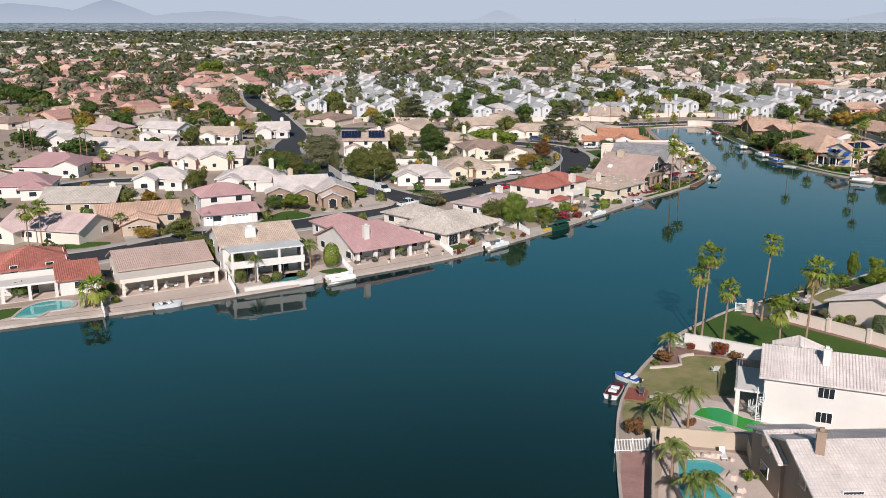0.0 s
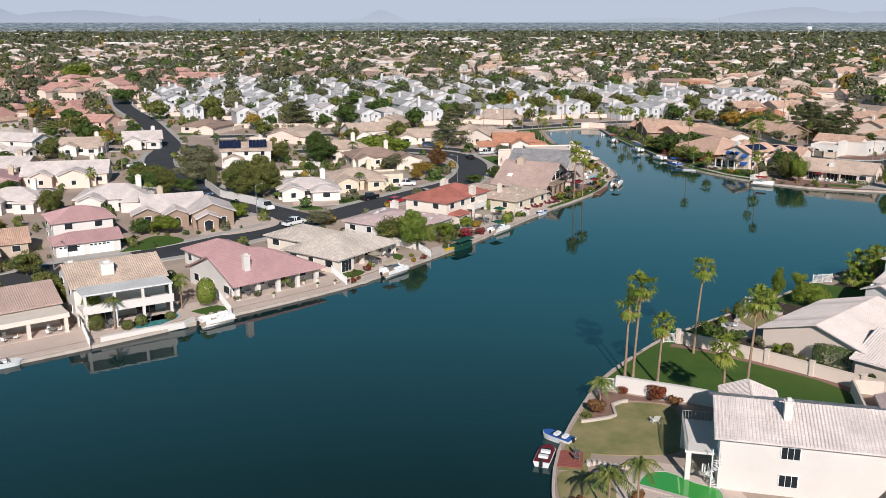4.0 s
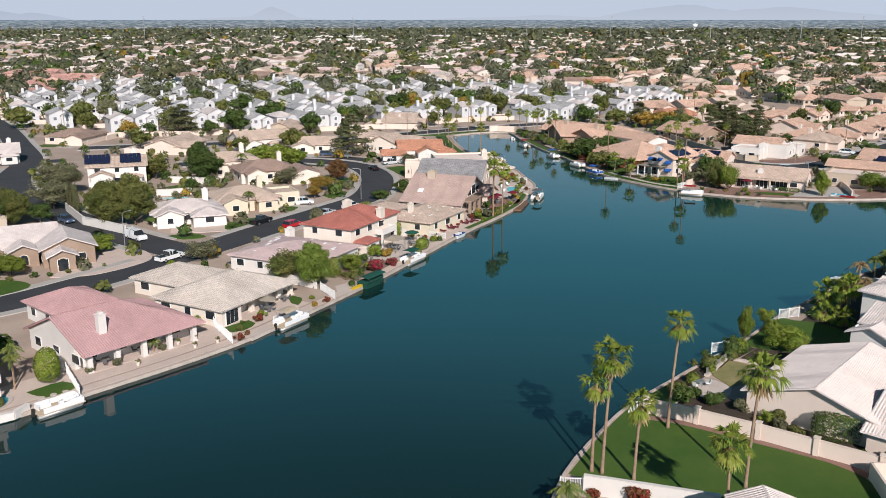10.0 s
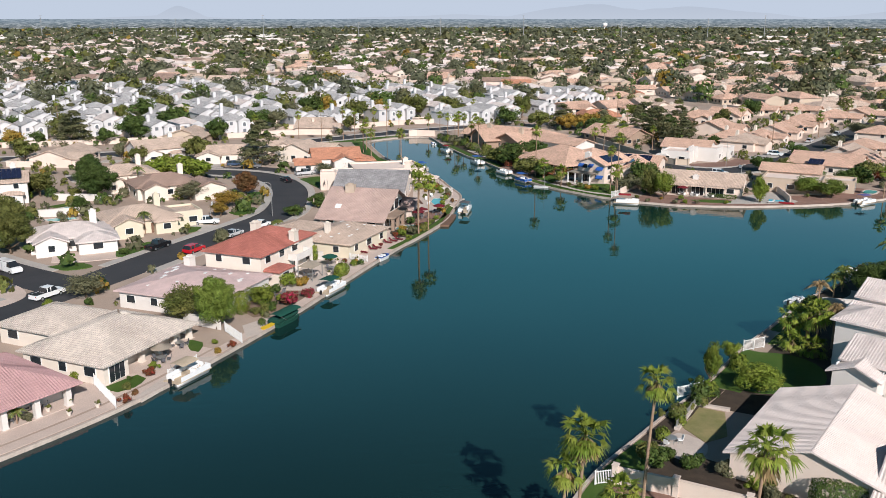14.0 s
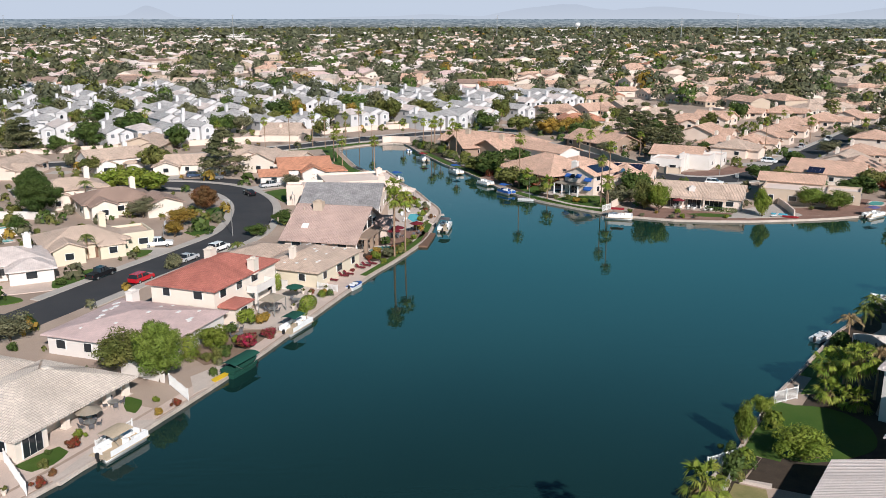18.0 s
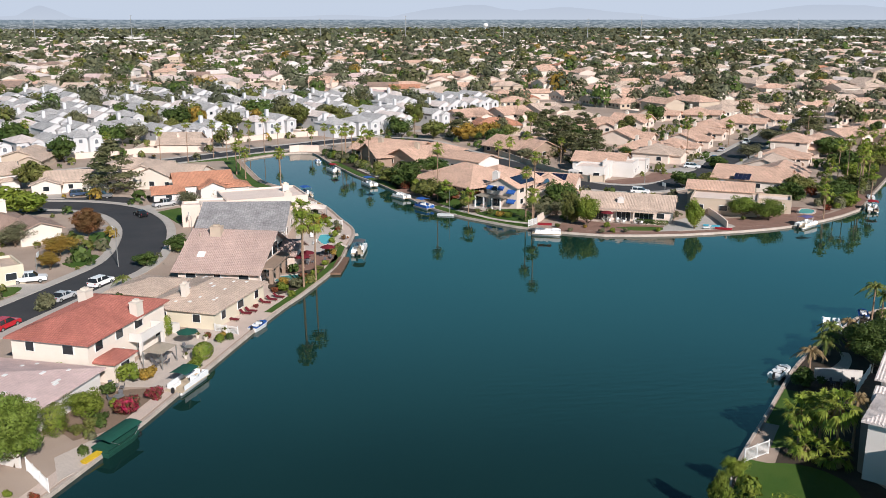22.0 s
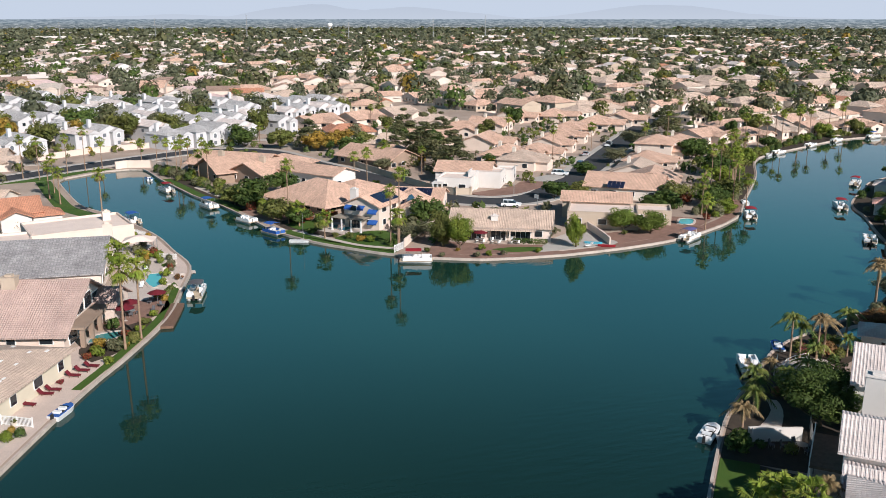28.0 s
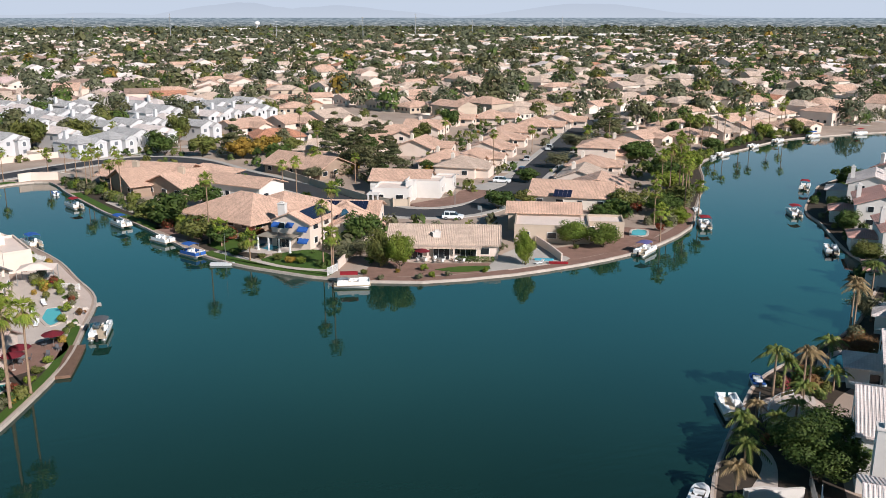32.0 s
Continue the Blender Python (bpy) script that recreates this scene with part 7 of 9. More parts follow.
for x, y, hh, s, k, kd in [(-97.8, 188.6, 4.2, 3.3, "leaf_lime", "round"), (-102.8, 187.0, 3.8, 2.3, "leaf_dark", "round"), (-89.4, 206.6, 3.4, 3.3, "leaf_lime", "round"), (-97.2, 227.6, 8.6, 5.0, "leaf", "round"), (-92.0, 229.8, 8.4, 4.6, "leaf", "round"), (-118.4, 245.0, 7.8, 5.4, "leaf_grey", "open"), (-121.6, 222.4, 7.6, 4.2, "leaf_dark", "round"), (-117.8, 226.0, 7.0, 3.8, "leaf", "round"), (-113.6, 229.6, 5.4, 3.0, "leaf_dark", "open"), (-99.6, 294.4, 9.0, 4.6, "leaf_dark", "round"), (-109.6, 287.0, 7.6, 4.4, "leaf", "open"), (-91.6, 266.0, 4.4, 2.2, "leaf_dark", "round"), (-93.4, 290.0, 6.0, 3.2, "leaf_dark", "round"), (-57.4, 287.6, 5.8, 3.6, "leaf_rust", "round"), (-59.2, 271.4, 4.8, 3.4, "leaf_gold", "open"), (-58.8, 262.0, 3.6, 2.2, "leaf_gold", "open"), (-70.0, 280.6, 5.4, 3.4, "leaf_grey", "open"), (-76.4, 308.4, 6.4, 5.0, "leaf_lime", "round"), (-81.0, 312.6, 6.8, 5.0, "leaf_lime", "round"), (-87.0, 316.0, 6.0, 4.4, "leaf_lime", "round"), (-37.6, 272.0, 3.6, 2.8, "leaf_dark", "round"), (-42.0, 261.6, 2.6, 2.3, "leaf_dark", "round"), (-40.2, 316.0, 4.2, 2.8, "leaf_grey", "open"), (-34.6, 325.0, 3.2, 2.6, "leaf_gold", "open"), (-107.0, 154.0, 4.6, 2.8, "leaf", "round"), (-114.2, 152.2, 3.0, 2.6, "leaf_gold", "open"), (-136.6, 176.0, 5.6, 2.6, "leaf", "round"), (-132.8, 178.8, 5.0, 2.4, "leaf_gold", "open"), (-134.0, 202.0, 6.2, 3.4, "leaf", "round"), (-103.8, 240.6, 5.6, 2.4, "leaf_dark", "round"), (-160.0, 222.4, 4.0, 2.6, "leaf_dark", "round"), (-130.0, 238.0, 6.0, 3.8, "leaf", "round"), (-138.0, 250.6, 5.0, 3.0, "leaf_dark", "round"), (-128.4, 262.0, 6.6, 3.6, "leaf", "open"), (-190.0, 262.4, 5.4, 3.6, "leaf_dark", "round"), (-186.0, 312.6, 7.0, 4.2, "leaf_gold", "open"), (-200.0, 322.0, 7.0, 4.4, "leaf_dark", "round")]:
    tree(x, y, hh, s, k, kd)
for x, y in [(-112.0, 241.0), (-110.0, 239.4)]:
    t = tree(x, y, 7.5, 1.0, "leaf_pine", "round", "narrow browned cypress by the wall")
for x, y, hh, rr, kd in [(-130.4, 213.8, 8.4, 1.7, "fan"), (-147.4, 249.4, 12.2, 1.6, "fan"), (-146.0, 254.6, 11.6, 1.6, "fan"), (-116.6, 216.0, 5.2, 2.0, "feather"), (-132.6, 139.2, 7.4, 2.2, "fan"), (-130.4, 140.4, 8.2, 2.2, "fan"), (-70.8, 245.0, 4.4, 1.9, "feather"), (-86.6, 293.4, 6.0, 2.2, "feather"), (-96.0, 283.0, 5.8, 2.4, "feather"), (-43.6, 248.0, 1.8, 1.9, "feather"), (-120.6, 152.6, 4.6, 2.0, "feather")]:
    palm(x, y, hh, rr, kd, thick=0.2)
palm(-94.4, 286.4, 6.4, 2.2, "feather", dead=True, label="feather palm with dry brown fronds")
block_wall([(-114.6, 243.4), (-103.8, 229.4), (-90.6, 221.2)], 1.9, "white", False, "white garden wall along the side street")
pool([(-101, 268), (-97.6, 273), (-93.6, 271), (-96, 266.4)], label="blue garden pool behind a white wall")
patch("lawn", [(-103, 274), (-98, 279), (-94, 276.4), (-99, 272.4)], M["grass"], "small back lawn", "lawn", 0.05)
for x, y, s, k in [(-101.2, 191.6, 0.8, "leaf"), (-93.4, 188.2, 0.9, "leaf_dark"), (-91.0, 189.4, 0.8, "leaf_dark"), (-88.6, 191.6, 0.7, "leaf"), (-96.6, 186.2, 0.8, "leaf"), (-105.6, 178.6, 0.9, "leaf_dark"), (-103.4, 180.0, 0.9, "leaf_lime"), (-70.0, 228.2, 1.2, "leaf_dark"), (-66.6, 336.6, 0.8, "leaf_dark"), (-62.4, 337.4, 0.7, "leaf_gold"), (-58.6, 337.6, 0.8, "leaf"), (-55.0, 333.6, 0.7, "leaf"), (-51.6, 327.6, 0.8, "leaf_grey")]:
    shrub(x, y, s, k)

# ---- pond end ----
patch("lawn", [(-52, 384.4), (-44, 390.6), (-31, 399.6), (-19, 404.6), (-17, 402.4), (-23.4, 399.6), (-31.6, 392.0), (-34.4, 388.2)], M["grass"], "grass bank between the street and the pond", "lawn", 0.06, False)
block_wall([(-16.6, 402.6), (-13.4, 404.4), (-6.4, 402.4), (-2.6, 396.0)], 2.2, "pinkish", False, "curved blush retaining wall at the pond", 0.4)
for x, y, hh in [(-31.0, 367.6, 9.4), (-36.4, 389.6, 11.0), (-29.6, 397.4, 10.6), (-25.0, 402.0, 12.0), (-48.2, 385.6, 12.4), (-41.0, 393.4, 11.2), (-56.0, 382.0, 10.6), (-20.4, 405.6, 8.4), (-70.0, 374.0, 10.4)]:
    palm(x, y, hh, 1.7, thick=0.18)
for x, y, hh in [(0.2, 380.2, 9.6), (1.4, 383.4, 9.0), (3.8, 388.0, 9.2), (5.6, 371.6, 8.2), (7.6, 366.0, 10.2), (-1.8, 398.6, 8.0), (2.6, 403.4, 8.4), (8.6, 398.0, 8.0), (-9.0, 408.0, 7.0), (-4.4, 412.0, 7.4)]:
    palm(x, y, hh, 1.7, thick=0.18)
block_wall([(-170, 372), (-130, 382), (-100, 392), (-72, 404), (-50, 420), (-26, 438), (-6, 446)], 1.9, "pinkish", False, "long blush boundary wall behind the street")

# ---- far point ----
for x, y, hh, s, k in [(16.4, 334.7, 7.4, 4.8, "leaf_dark"), (11.6, 337.6, 4.6, 3.6, "leaf"), (13.8, 332.2, 4.6, 3.4, "leaf_dark"), (19.2, 314.8, 5.4, 3.8, "leaf"), (22.6, 310.0, 4.4, 3.0, "leaf_dark"), (24.6, 348.0, 6.0, 4.4, "leaf_dark"), (48.6, 300.6, 6.8, 3.6, "leaf_dark"), (48.4, 279.4, 7.0, 2.6, "leaf_lime"), (45.4, 292.4, 3.6, 2.8, "leaf_grey"), (70.8, 273.8, 6.8, 2.2, "leaf_lime"), (86.6, 282.8, 5.0, 3.3, "leaf_green"), (91.0, 279.0, 5.0, 3.5, "leaf_green"), (88.0, 318.6, 5.0, 3.6, "leaf_dark"), (96.0, 320.0, 4.0, 3.2, "leaf"), (111.6, 347.0, 4.2, 3.4, "leaf_dark"), (131.0, 364.0, 5.6, 4.2, "leaf_grey"), (154.0, 391.6, 6.8, 5.2, "leaf_grey"), (48.2, 420.0, 7.2, 5.0, "leaf_gold"), (56.0, 421.6, 7.4, 5.2, "leaf_gold"), (64.0, 418.0, 6.4, 4.6, "leaf"), (37.0, 430.0, 7.4, 4.8, "leaf"), (26.0, 436.0, 7.0, 4.8, "leaf_dark"), (58.0, 372.0, 4.6, 3.4, "leaf_grey"), (120.0, 298.4, 5.2, 4.4, "leaf_dark"), (114.0, 305.0, 5.4, 3.6, "leaf"), (127.0, 302.0, 6.0, 4.0, "leaf"), (146.0, 334.0, 7.0, 4.6, "leaf_dark"), (152.0, 339.0, 6.6, 4.4, "leaf"), (160.0, 362.0, 7.0, 4.8, "leaf_dark"), (166.0, 352.0, 6.6, 4.4, "leaf"), (104.0, 300.0, 3.6, 2.6, "leaf_dark"), (98.0, 304.0, 3.6, 2.8, "leaf_dark"), (140.0, 322.0, 5.4, 3.6, "leaf_lime")]:
    tree(x, y, hh, s, k, "round" if k != "leaf_grey" else "open")
for x, y, hh, s in [(77.0, 392.0, 9.0, 4.6), (89.0, 399.0, 8.6, 4.4), (72.0, 402.0, 10.6, 4.4), (96.0, 430.0, 10.0, 4.6)]:
    tree(x, y, hh, s, "leaf_pine", "pine", "tall dark pine with loose tiers")
for x, y, hh, rr in [(20.4, 312.4, 13.2, 1.9), (25.2, 296.6, 4.6, 2.1), (22.2, 309.4, 4.4, 1.9), (36.4, 286.6, 11.4, 1.7), (37.4, 284.8, 6.6, 2.2), (38.0, 285.8, 14.8, 1.7), (48.0, 351.0, 9.2, 1.9), (47.4, 363.4, 6.6, 1.8), (61.6, 383.0, 6.6, 2.3), (104.0, 278.2, 6.6, 2.0), (112.0, 291.0, 7.6, 1.9), (124.6, 305.6, 12.6, 1.9), (128.6, 307.6, 13.6, 1.9), (126.0, 298.4, 10.8, 1.9), (130.6, 304.0, 12.0, 1.9), (133.0, 308.4, 11.0, 1.9), (136.0, 312.0, 12.0, 1.9), (127.0, 294.6, 7.0, 2.0), (165.6, 351.0, 9.6, 1.9), (120.0, 301.6, 8.2, 2.0), (230.0, 397.6, 11.0, 2.0), (248.0, 402.0, 12.0, 2.0), (256.0, 404.0, 10.0, 2.0), (216.0, 394.0, 12.6, 2.0), (204.0, 384.0, 8.6, 2.0), (152.6, 382.0, 8.8, 2.0), (140.0, 396.0, 7.6, 2.0)]:
    palm(x, y, hh, rr, thick=0.2)
patch("lawn", [(27.2, 296.6), (32.0, 299.6), (38.6, 299.4), (39.8, 292.0), (37.0, 285.8), (31.6, 287.8), (27.6, 291.4)], M["grass"], "curved back lawn above the shore path", "lawn", 0.08)
patch("lawn", [(19.0, 303.0), (22.6, 297.8), (26.0, 293.0), (33.8, 283.2), (36.0, 281.4), (35.0, 282.2), (28.4, 290.2), (22.8, 297.0)], M["grass"], "strip of grass along the seawall", "lawn", 0.06, False)
ln = spline([(20.5, 306.0), (25.4, 297.2), (30.4, 289.2), (37.4, 283.6)], 2.0)
g = Geo()
ribbon(g, ln, -0.6, 0.6, G - 0.3, G + 0.1)
setting("garden_path", g, M["concrete"], "pale curved garden path", "path")
for x, y, s, k in [(27.6, 297.6, 1.0, "leaf"), (29.7, 294.3, 1.2, "leaf"), (31.6, 291.9, 1.4, "leaf_gold"), (33.4, 290.8, 1.2, "leaf_lime"), (36.4, 287.0, 1.5, "leaf_dark"), (25.6, 303.4, 1.6, "leaf"), (23.4, 301.4, 1.4, "leaf_dark"), (40.8, 296.6, 1.8, "leaf_grey"), (43.4, 298.0, 1.8, "leaf_grey"), (52.4, 277.4, 1.0, "leaf_lime"), (43.4, 275.4, 0.9, "leaf_grey"), (49.4, 273.0, 0.9, "leaf_grey"), (52.0, 273.4, 1.0, "leaf_lime"), (55.0, 272.6, 0.8, "leaf_grey"), (62.0, 272.4, 0.9, "leaf_lime"), (46.0, 285.6, 1.0, "leaf_dark"), (69.4, 283.4, 1.3, "leaf_grey"), (71.8, 284.6, 1.3, "leaf_grey"), (47.6, 278.4, 0.7, "leaf_gold"), (85.0, 279.6, 0.8, "leaf"), (116.0, 290.6, 1.6, "leaf_dark"), (110.0, 286.0, 1.3, "flower_red"), (119.0, 291.6, 1.4, "leaf"), (106.4, 304.6, 1.8, "flower_red"), (122.6, 296.4, 1.6, "leaf_dark"), (41.8, 279.6, 0.8, "leaf")]:
    shrub(x, y, s, k)
hedge(63.2, 279.2, -27, 7.4, 1.0, 1.0, "leaf_dark", "low clipped hedge along the terrace")
fence(35.6, 281.2, 38.0, 283.4, 1.5)
block_wall([(38.6, 284.6), (43.0, 291.4), (48.6, 298.2)], 1.6, "pinkish", False, "blush garden wall running up from the water")
block_wall([(80.4, 287.0), (79.4, 279.6), (78.0, 273.0)], 1.5, "pinkish", False, "blush garden wall running down to the water")
patch("lawn", [(54.4, 277.4), (58.8, 277.6), (64.4, 275.6), (63.6, 273.6), (57.4, 274.2)], M["grass"], "small back lawn by the water", "lawn", 0.06)
patch("terrace", [(67.6, 281.0), (78.4, 283.4), (77.0, 272.4), (66.4, 271.8)], M["cooldeck"], "paved lakeside terrace", "terrace", 0.03, False)
patch("garden_bed", [(41.0, 278.6), (50.6, 274.4), (66.0, 271.8), (66.0, 277.0), (54.0, 282.0), (46.4, 288.0)], M["gravel_red"], "reddish gravel bed", "garden bed", 0.02, False)
patch("garden_bed", [(79.0, 273.0), (92.0, 275.4), (103.0, 280.0), (112.0, 286.4), (104.0, 292.0), (92.0, 283.0), (82.0, 282.0)], M["gravel_red"], "reddish gravel bed", "garden bed", 0.02, False)
put("kayak_b", 75.4, 275.0, -30, G + 0.03)
put("kayak_o", 76.6, 271.8, -30, G + 0.1)
put("lounger_white", 73.4, 273.2, 10)
pool([(101.6, 284.6), (105.0, 288.6), (107.0, 287.0), (104.0, 283.4)], label="small dark turquoise pool")
pool([(28.4, 305.0), (30.0, 308.4), (33.0, 306.0), (31.0, 302.4)], "pool_dark", "small curved pool beside the terrace")
patch("terrace", [(29.0, 300.6), (34.0, 308.4), (40.4, 302.6), (38.0, 299.0)], M["concrete"], "pale terrace beside the house", "terrace", 0.03)
for x, y, key, d_ in [(16.0, 305.8, "pont_bluehull", -60), (12.0, 319.0, "pont_open", -62), (20.2, 297.0, "sail", -20), (38.0, 274.8, "pont_red", -18), (-3.4, 362.4, "pont_red", 110), (5.4, 337.6, "pont_blue", -70), (-7.6, 381.8, "run_blue", 100), (96.4, 272.8, "pont_purple", 30), (121.6, 286.0, "pont_red", 60), (148.6, 287.4, "pont_red", 60), (130.0, 259.0, "pont_open", 50), (175.0, 310.6, "pont_red", 40), (216.6, 375.8, "pont_open", 25), (234.6, 383.0, "pont_beige", 25), (256.0, 387.4, "pont_blue", 10), (280.0, 387.2, "pont_red", 0), (188.0, 362.6, "run_white", 30), (130.4, 299.4, "run_white", 60), (194.0, 365.0, "pont_open", 20)]:
    put(key, x, y, d_, 0.0)
for x, y in [(57.0, 281.6), (60.6, 280.2), (54.4, 283.4)]:
    seating(x, y, 10, 4, "maroon" if x == 54.4 else None, False)
block_wall([(52.4, 384.0), (55.8, 367.6), (62.6, 338.0), (66.4, 331.4), (70.0, 330.4)], 1.8, "tan", True, "tan block wall along the street")
for x, y, key, d_ in [(104.6, 349.0, "car_whitesuv", -40), (130.0, 381.0, "car_silversedan", 50), (118.0, 362.0, "car_bluesuv", 50), (74.0, 313.4, "car_whitesuv", -30), (148.0, 398.0, "car_whitepickup", 50)]:
    put(key, x, y, d_)
put("street_lamp", 80.6, 327.0, -90)
put("hoop", 78.4, 308.0, 200)
patch("driveway", [(92.0, 346.0), (106.0, 352.6), (112.0, 356.6), (104.0, 345.6), (96.0, 339.4)], M["pavement"], "concrete driveway", "driveway", 0.16, False)
patch("driveway", [(104.0, 366.0), (116.0, 362.4), (128.0, 378.0), (116.0, 384.0)], M["pavement"], "concrete driveway", "driveway", 0.16, False)
patch("garden_bed", [(70, 332.0), (84, 337.0), (90, 343.0), (96, 339.0), (84, 328.4), (74, 326.8)], M["gravel_red"], "reddish gravel corner", "garden bed", 0.16)

# ---- right shore ----
patch("lawn", [(-2.0, 126.2), (-0.8, 129.6), (4.2, 138.2), (7.8, 137.4), (15.2, 133.2), (21.8, 129.2), (24.6, 126.2), (25.4, 120.6), (18.6, 119.8), (9.4, 119.6), (3.2, 121.0)], M["grass"], "smooth dark green lawn between walls", "lawn", 0.06)
ln = spline([(4.4, 138.9), (8.2, 138.0), (15.6, 133.9), (22.2, 130.0), (25.4, 126.4)], 2.0)
g = Geo()
ribbon(g, ln, -0.75, 0.35, G - 0.3, G + 0.09)
setting("garden_bed", g, M["gravel_red"], "reddish gravel edge along the wall", "garden bed")
block_wall([(5.4, 139.8), (10.6, 137.2), (16.4, 133.8), (21.4, 130.5), (26.7, 127.0), (33.0, 123.0)], 1.8, "pinkish")
block_wall([(-3.4, 121.4), (2.9, 119.9), (8.8, 118.4)], 1.9, "white", False, "thick white garden wall", 0.35)
fence(3.4, 139.6, 5.4, 140.0, 1.5)
fence(-5.6, 121.6, -3.5, 121.6, 1.5)
fence(17.2, 159.4, 20.8, 161.0, 1.5)
fence(30.6, 174.4, 34.0, 175.8, 1.6)
fence(-8.7, 86.6, -5.2, 88.0, 1.5)
for x, y, s, k in [(-2.5, 120.6, 0.9, "flower_red"), (1.3, 118.9, 1.5, "flower_red"), (3.5, 118.2, 1.2, "leaf_rust"), (-5.6, 114.6, 1.4, "leaf_rust"), (-6.6, 112.8, 0.8, "leaf"), (9.8, 144.0, 1.6, "leaf"), (13.8, 142.4, 1.7, "leaf_dark"), (19.8, 138.6, 1.3, "leaf"), (16.6, 141.2, 1.5, "leaf_grey"), (-7.0, 91.2, 1.5, "leaf_rust"), (-1.4, 95.4, 1.0, "leaf_rust"), (20.4, 162.6, 1.2, "leaf_dark"), (16.0, 158.2, 0.9, "leaf_dark"), (28.4, 128.4, 1.2, "leaf_dark"), (26.0, 130.0, 1.0, "leaf_dark"), (13.6, 154.4, 0.8, "leaf"), (1.2, 84.0, 0.7, "leaf_dark"), (5.0, 84.6, 0.9, "leaf_lime")]:
    shrub(x, y, s, k)
hedge(24.8, 134.2, -4, 5.2, 2.2, 3.0, "leaf_dark")
patch("garden_bed", [(8.6, 141.4), (20.0, 132.2), (30.6, 125.4), (33.0, 128.4), (24.0, 135.6), (17.0, 143.6), (12.6, 147.0)], M["mulch_and_shade"], "dark planted soil behind the wall", "garden bed", 0.02, False)
for x, y, s_, k in [(19.6, 136.4, 1.3, "leaf_grey"), (18.2, 138.0, 1.1, "leaf_lime"), (20.8, 134.8, 1.2, "leaf"), (10.4, 143.0, 1.7, "leaf_dark"), (12.0, 144.8, 1.2, "leaf_dark")]:
    shrub(x, y, s_, k)
ln = [(14.9, 151.0), (18.9, 157.4), (22.2, 155.6)]
g = Geo()
ribbon(g, ln, -0.1, 0.5, G - 0.2, G + 0.3)
setting("garden_edging", g, M["concrete"], "low pale kerb round the putting lawn", "edging")
patch("lawn", [(-4.2, 113.6), (-2.6, 117.6), (3.2, 117.2), (3.6, 107.0), (-2.0, 104.4), (-8.0, 104.6), (-7.6, 108.6)], M["grass_dry"], "patchy half dormant lawn", "lawn", 0.06)
patch("lawn", [(-8.4, 92.4), (-9.0, 99.4), (-4.8, 99.8), (-3.4, 95.4), (-5.4, 92.4)], M["grass_dry"], "patchy half dormant lawn", "lawn", 0.06)
patch("garden_bed", [(-7.2, 111.6), (-5.4, 119.8), (-3.0, 120.4), (2.8, 118.6), (-2.2, 118.4), (-4.0, 116.4), (-3.6, 113.6)], M["gravel_red"], "reddish planted bed by the water", "garden bed", 0.1)
ln = spline([(-7.3, 111.4), (-5.2, 112.4), (-3.4, 113.8), (-3.8, 116.6), (-2.0, 118.2)], 1.0)
g = Geo()
ribbon(g, ln, -0.15, 0.15, G - 0.2, G + 0.35)
setting("garden_edging", g, M["concrete"], "low white curb round the bed", "edging")
put("adirondack", 1.0, 112.8, 200)
pool([(-1.2, 98.4), (-0.4, 100.6), (1.6, 101.4), (4.2, 99.6), (6.4, 98.6), (6.2, 95.6), (3.4, 96.6), (1.4, 97.4)], "pool_green", "neglected pool with bright green water")
pool([(0.5, 95.7), (2.0, 96.4), (2.6, 95.3), (1.2, 94.6)], "pool_green", "small green spa beside the pool", rim=0.3)
patch("terrace", [(-3.4, 98.4), (-1.0, 103.4), (5.6, 101.8), (9.0, 97.6), (8.8, 92.4), (-2.4, 92.0)], M["cooldeck"], "pinkish pool deck", "terrace", 0.03)
block_wall([(-4.4, 90.2), (4.7, 91.2)], 1.9, "tan", False, "tan garden wall between two pools")
block_wall([(4.7, 91.2), (5.0, 87.4)], 1.9, "tan", False, "tan garden wall between two pools")
block_wall([(-5.0, 89.6), (-3.6, 72.0)], 1.7, "tan", True, "tan garden wall beside the path")
patch("garden_path", [(-8.0, 86.6), (-5.2, 88.0), (-3.8, 70.0), (-6.0, 68.0)], M["paver"], "path of pinkish pavers", "path", 0.04, False)
pool([(-2.2, 86.6), (0.6, 87.6), (2.4, 86.0), (1.2, 83.4), (3.2, 80.4), (1.6, 77.6), (-1.2, 79.0), (-1.8, 82.6)], label="freeform turquoise pool with rocks round it")
patch("terrace", [(-3.6, 89.0), (4.4, 90.0), (6.6, 84.0), (7.0, 74.0), (-2.6, 74.6)], M["cooldeck"], "pinkish pool deck", "terrace", 0.03)
for k in range(16):
    x, y, s = rnd.choice([(-1.6 + rnd.uniform(-0.6, 4.8), 88.6 + rnd.uniform(-0.5, 0.5)), (3.6 + rnd.uniform(-0.5, 1.0), 81.5 + rnd.uniform(-3, 5))]) + (rnd.uniform(0.3, 0.7),)
    g = Geo()
    ring = [(x + s * math.cos(t) * rnd.uniform(0.8, 1.15), y + s * math.sin(t) * rnd.uniform(0.8, 1.15)) for t in (0, 1.05, 2.1, 3.14, 4.2, 5.2)]
    g.solid([(*p, G - 0.1) for p in ring], [(x + (p[0] - x) * 0.6, y + (p[1] - y) * 0.6, G + s * 0.8) for p in ring])
    tagged(part("boulder", g, M["cooldeck"], None), "rounded tan boulder beside the pool", "boulder", "boulders by the pool")
put("lounger_white", 2.2, 88.9, 100)
